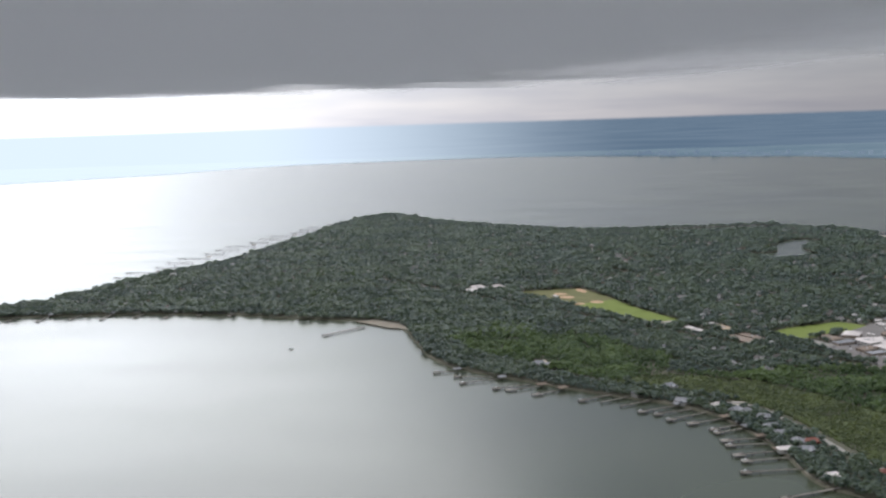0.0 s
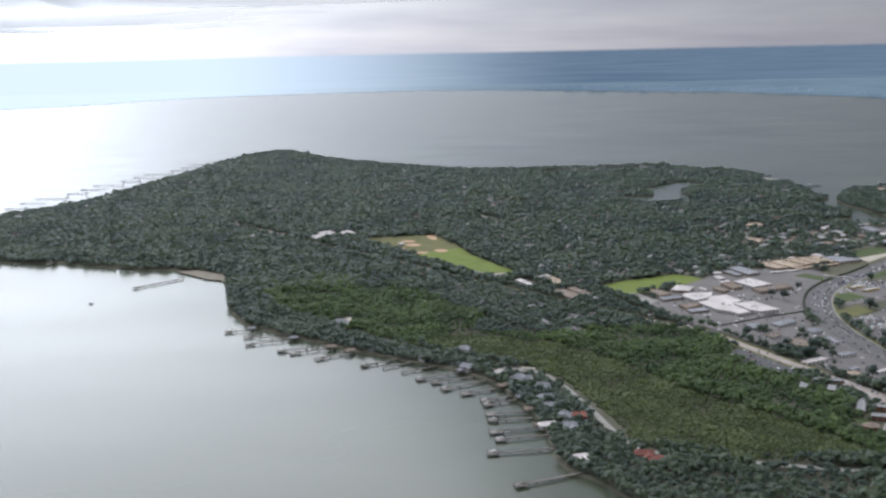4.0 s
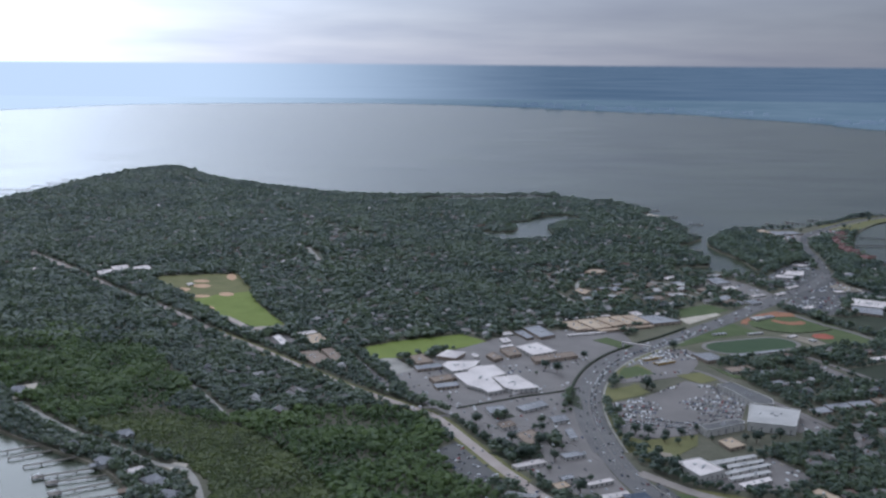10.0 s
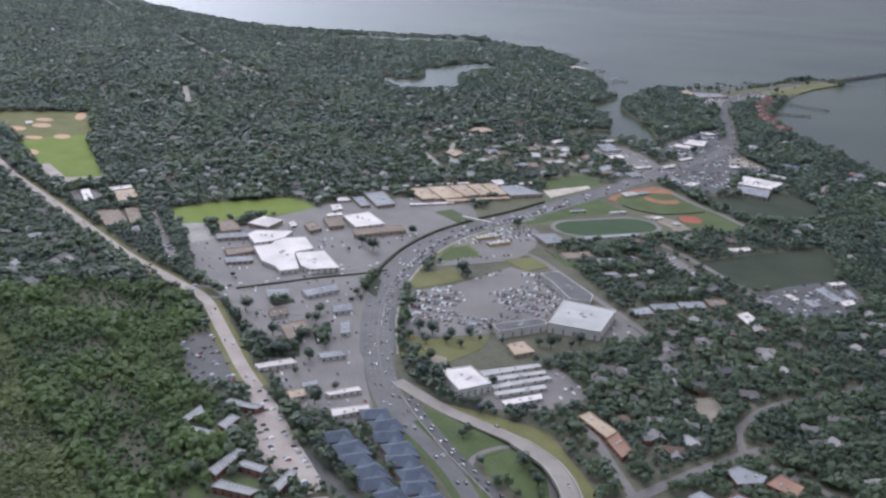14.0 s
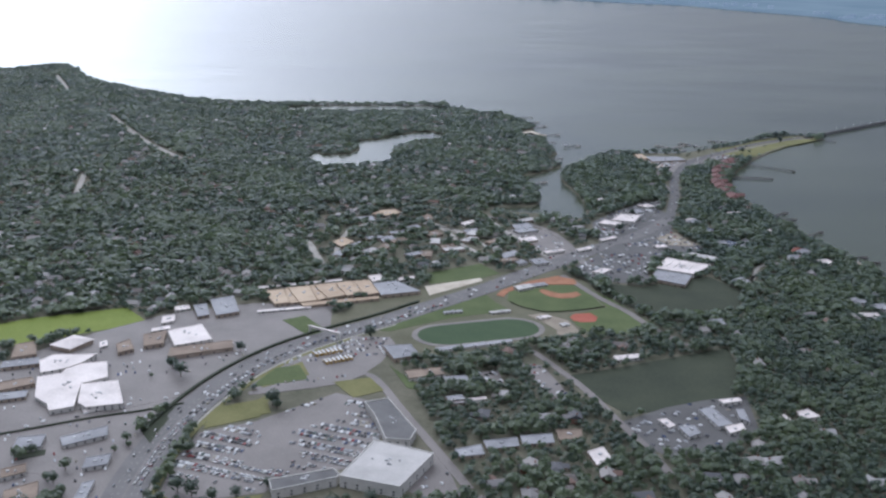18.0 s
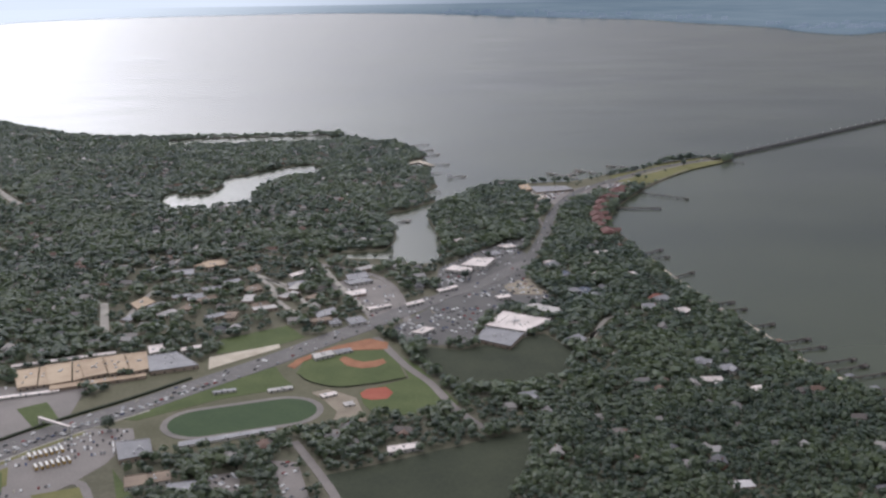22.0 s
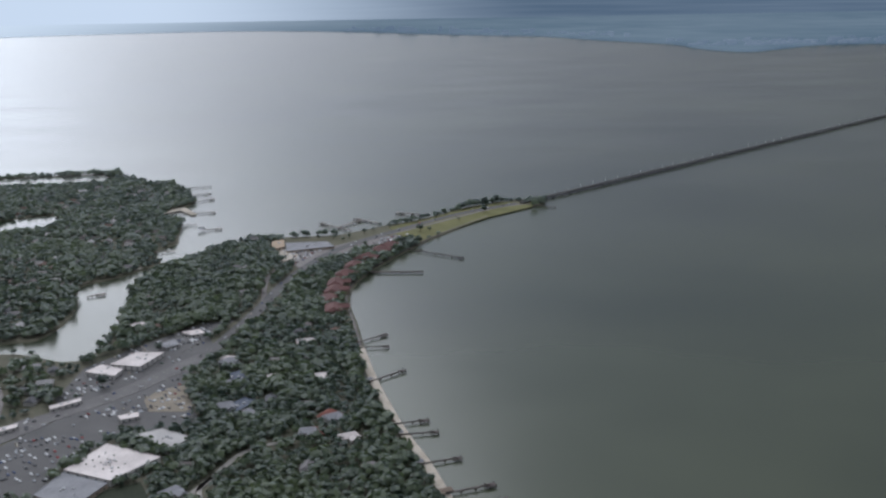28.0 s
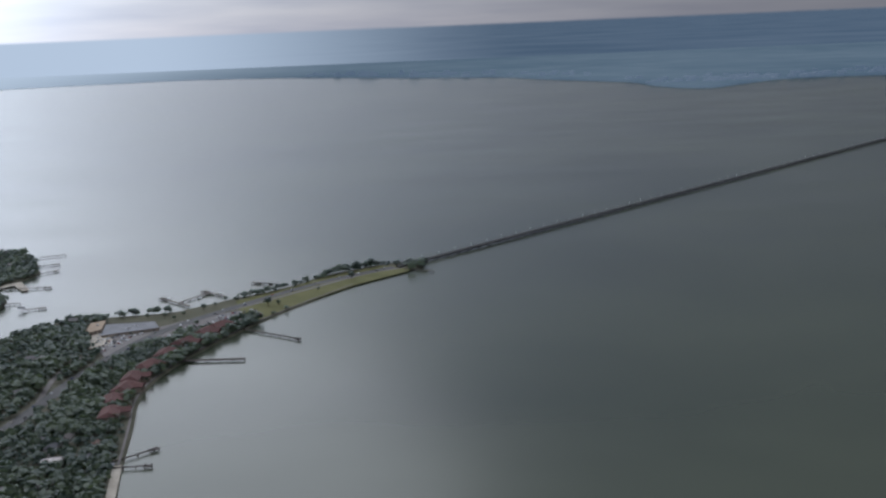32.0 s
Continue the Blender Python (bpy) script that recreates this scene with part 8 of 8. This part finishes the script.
LOT_TREES = [(351, 509), (353, 512), (355, 515), (352, 515), (357, 512), (370, 486), (371, 480), (369, 492), (371, 473), (273, 481), (287, 469), (299, 459), (304, 466), (296, 468), (321, 692), (324, 686), (327, 683), (329, 689), (333, 678), (335, 670), (327, 673), (330, 681), (358, 667), (362, 664), (356, 520), (362, 516), (358, 526), (398, 742), (394, 738), (402, 747), (310, 690), (332, 590), (334, 586), (336, 640), (338, 622), (300, 600), (290, 590), (306, 612), (285, 610), (296, 580), (312, 600), (272, 640), (262, 648), (340, 552), (345, 548), (352, 545), (358, 549), (364, 548), (349, 556), (356, 556), (371, 560), (286, 700), (316, 700), (376, 480), (372, 486), (366, 505), (374, 470), (368, 490), (384, 700), (390, 705), (372, 694), (300, 540), (296, 552), (290, 566), (304, 528), (310, 540), (270, 600), (276, 590), (318, 562), (302, 508), (299, 518), (306, 498), (311, 488), (318, 476), (322, 466), (520, 905), (528, 918), (508, 880), (536, 930), (540, 960), (552, 975), (500, 870), (430, 690), (438, 680), (446, 700), (420, 700), (412, 690), (460, 720), (470, 715), (480, 720), (326, 690), (340, 720), (352, 740), (363, 660), (361, 663), (341, 589), (342, 583), (350, 584), (352, 589), (355, 581), (363, 588), (371, 586), (336, 588), (338, 573), (343, 567), (359, 591), (368, 598), (385, 584), (389, 582), (393, 588), (397, 584), (401, 587), (340, 595), (345, 592), (299, 718), (297, 724), (301, 717), (313, 623), (299, 606), (301, 609), (297, 602), (282, 583), (285, 586), (272, 610), (273, 613), (291, 581), (294, 584), (303, 603), (305, 576), (300, 564), (313, 613), (317, 627), (315, 631), (287, 589), (290, 594), (277, 604), (280, 580), (282, 574), (287, 566)]
for i, (x, y) in enumerate(PARK_TREES + LOT_TREES):
    k = (i * 7 + int(x)) % 3
    if cell(BUILT, x, y) or min((x - u) ** 2 + (y - v) ** 2 for u, v in smooth(RAMP, 4)) < 25 or min((x - u) ** 2 + (y - v) ** 2 for u, v in smooth(ROAD_SECOND, 4)) < 12:
        continue
    m = pose(x, y, LAND, 0, 0, i * 47) @ Matrix.Diagonal((0.8 + 0.1 * (i % 5),) * 3 + (1,))
    if first[k]:
        TREES[k].matrix_basis, first[k] = m, False
    else:
        copy_thing(TREES[k], m)

# ---- the low cloud that the flight leaves behind ----


def cloud_material():
    mt = bpy.data.materials.new("cloud_vapour")
    mt.use_nodes = True
    nt = mt.node_tree
    N, L = nt.nodes.new, nt.links.new
    b, out = nt.nodes["Principled BSDF"], nt.nodes["Material Output"]
    b.inputs["Base Color"].default_value = (0.86, 0.87, 0.89, 1)
    b.inputs["Roughness"].default_value, b.inputs["Specular IOR Level"].default_value = 1.0, 0.0
    geo, at = N("ShaderNodeNewGeometry"), N("ShaderNodeAttribute")
    at.attribute_name = "tone"
    nz = N("ShaderNodeTexNoise")
    nz.inputs["Scale"].default_value, nz.inputs["Detail"].default_value = 0.022, 6.0
    L(geo.outputs["Position"], nz.inputs["Vector"])
    add, mul = N("ShaderNodeMath"), N("ShaderNodeMath")
    mul.operation, mul.inputs[1].default_value = "MULTIPLY_ADD", 1.1
    mul.inputs[2].default_value = -0.55
    L(nz.outputs[0], mul.inputs[0])
    L(mul.outputs[0], add.inputs[0]), L(at.outputs["Fac"], add.inputs[1])
    add.use_clamp = True
    tr, tl, mx, m2 = N("ShaderNodeBsdfTransparent"), N("ShaderNodeBsdfTranslucent"), N("ShaderNodeMixShader"), N("ShaderNodeMixShader")
    tl.inputs[0].default_value = (0.8, 0.8, 0.82, 1)
    m2.inputs[0].default_value = 0.5
    L(b.outputs[0], m2.inputs[1]), L(tl.outputs[0], m2.inputs[2])
    L(add.outputs[0], mx.inputs[0]), L(tr.outputs[0], mx.inputs[1]), L(m2.outputs[0], mx.inputs[2])
    L(mx.outputs[0], out.inputs[0])
    MATS["cloud"] = mt


cloud_material()
nu, nv = 60, 84
gx, gy = np.meshgrid(np.linspace(-480, 150, nu), np.linspace(-120, 620, nv), indexing="ij")
edge_x = 114 - 0.2 * (gy - 60)
front = np.array([300 + 150 * noise.noise((a * 0.013, 3, 2)) + 80 * noise.noise((a * 0.05, 7, 2)) for a in gx[:, 0]])[:, None] - 0.12 * (gx + 60)
inside = np.clip(np.minimum((edge_x - gx) / 100, (front + 50 - gy) / 150), -1, 1)
lump = np.array([noise.noise((a * 0.02, b * 0.02, 1)) for a, b in zip(gx.ravel(), gy.ravel())]).reshape(gx.shape)
under = 156.6 + 1.5 * lump + np.clip(gy - 150, 0, 300) * 0.012
under = np.maximum(under, 154.6 + 0.012 * np.clip(gx, 0, 200))
over_ = under + 6 + 10 * np.clip(inside, 0, 1) + 4 * lump
V = np.concatenate([np.stack([gx, gy, under], -1).reshape(-1, 3), np.stack([gx, gy, over_], -1).reshape(-1, 3)])
q = (np.arange(nu - 1)[:, None] * nv + np.arange(nv - 1)).ravel()
F = np.stack([q, q + 1, q + nv + 1, q + nv], -1)
F = F[(inside > -0.6).ravel()[F].all(1)]
F = np.concatenate([F, F[:, ::-1] + nu * nv])
tone = np.tile(np.clip(inside * 1.35, -0.8, 1.3).ravel(), 2)
tagged(big_mesh("backdrop_cloud", V, F, "cloud", tone), "ragged grey underside of a low rain cloud", "cloud", "", "structure")
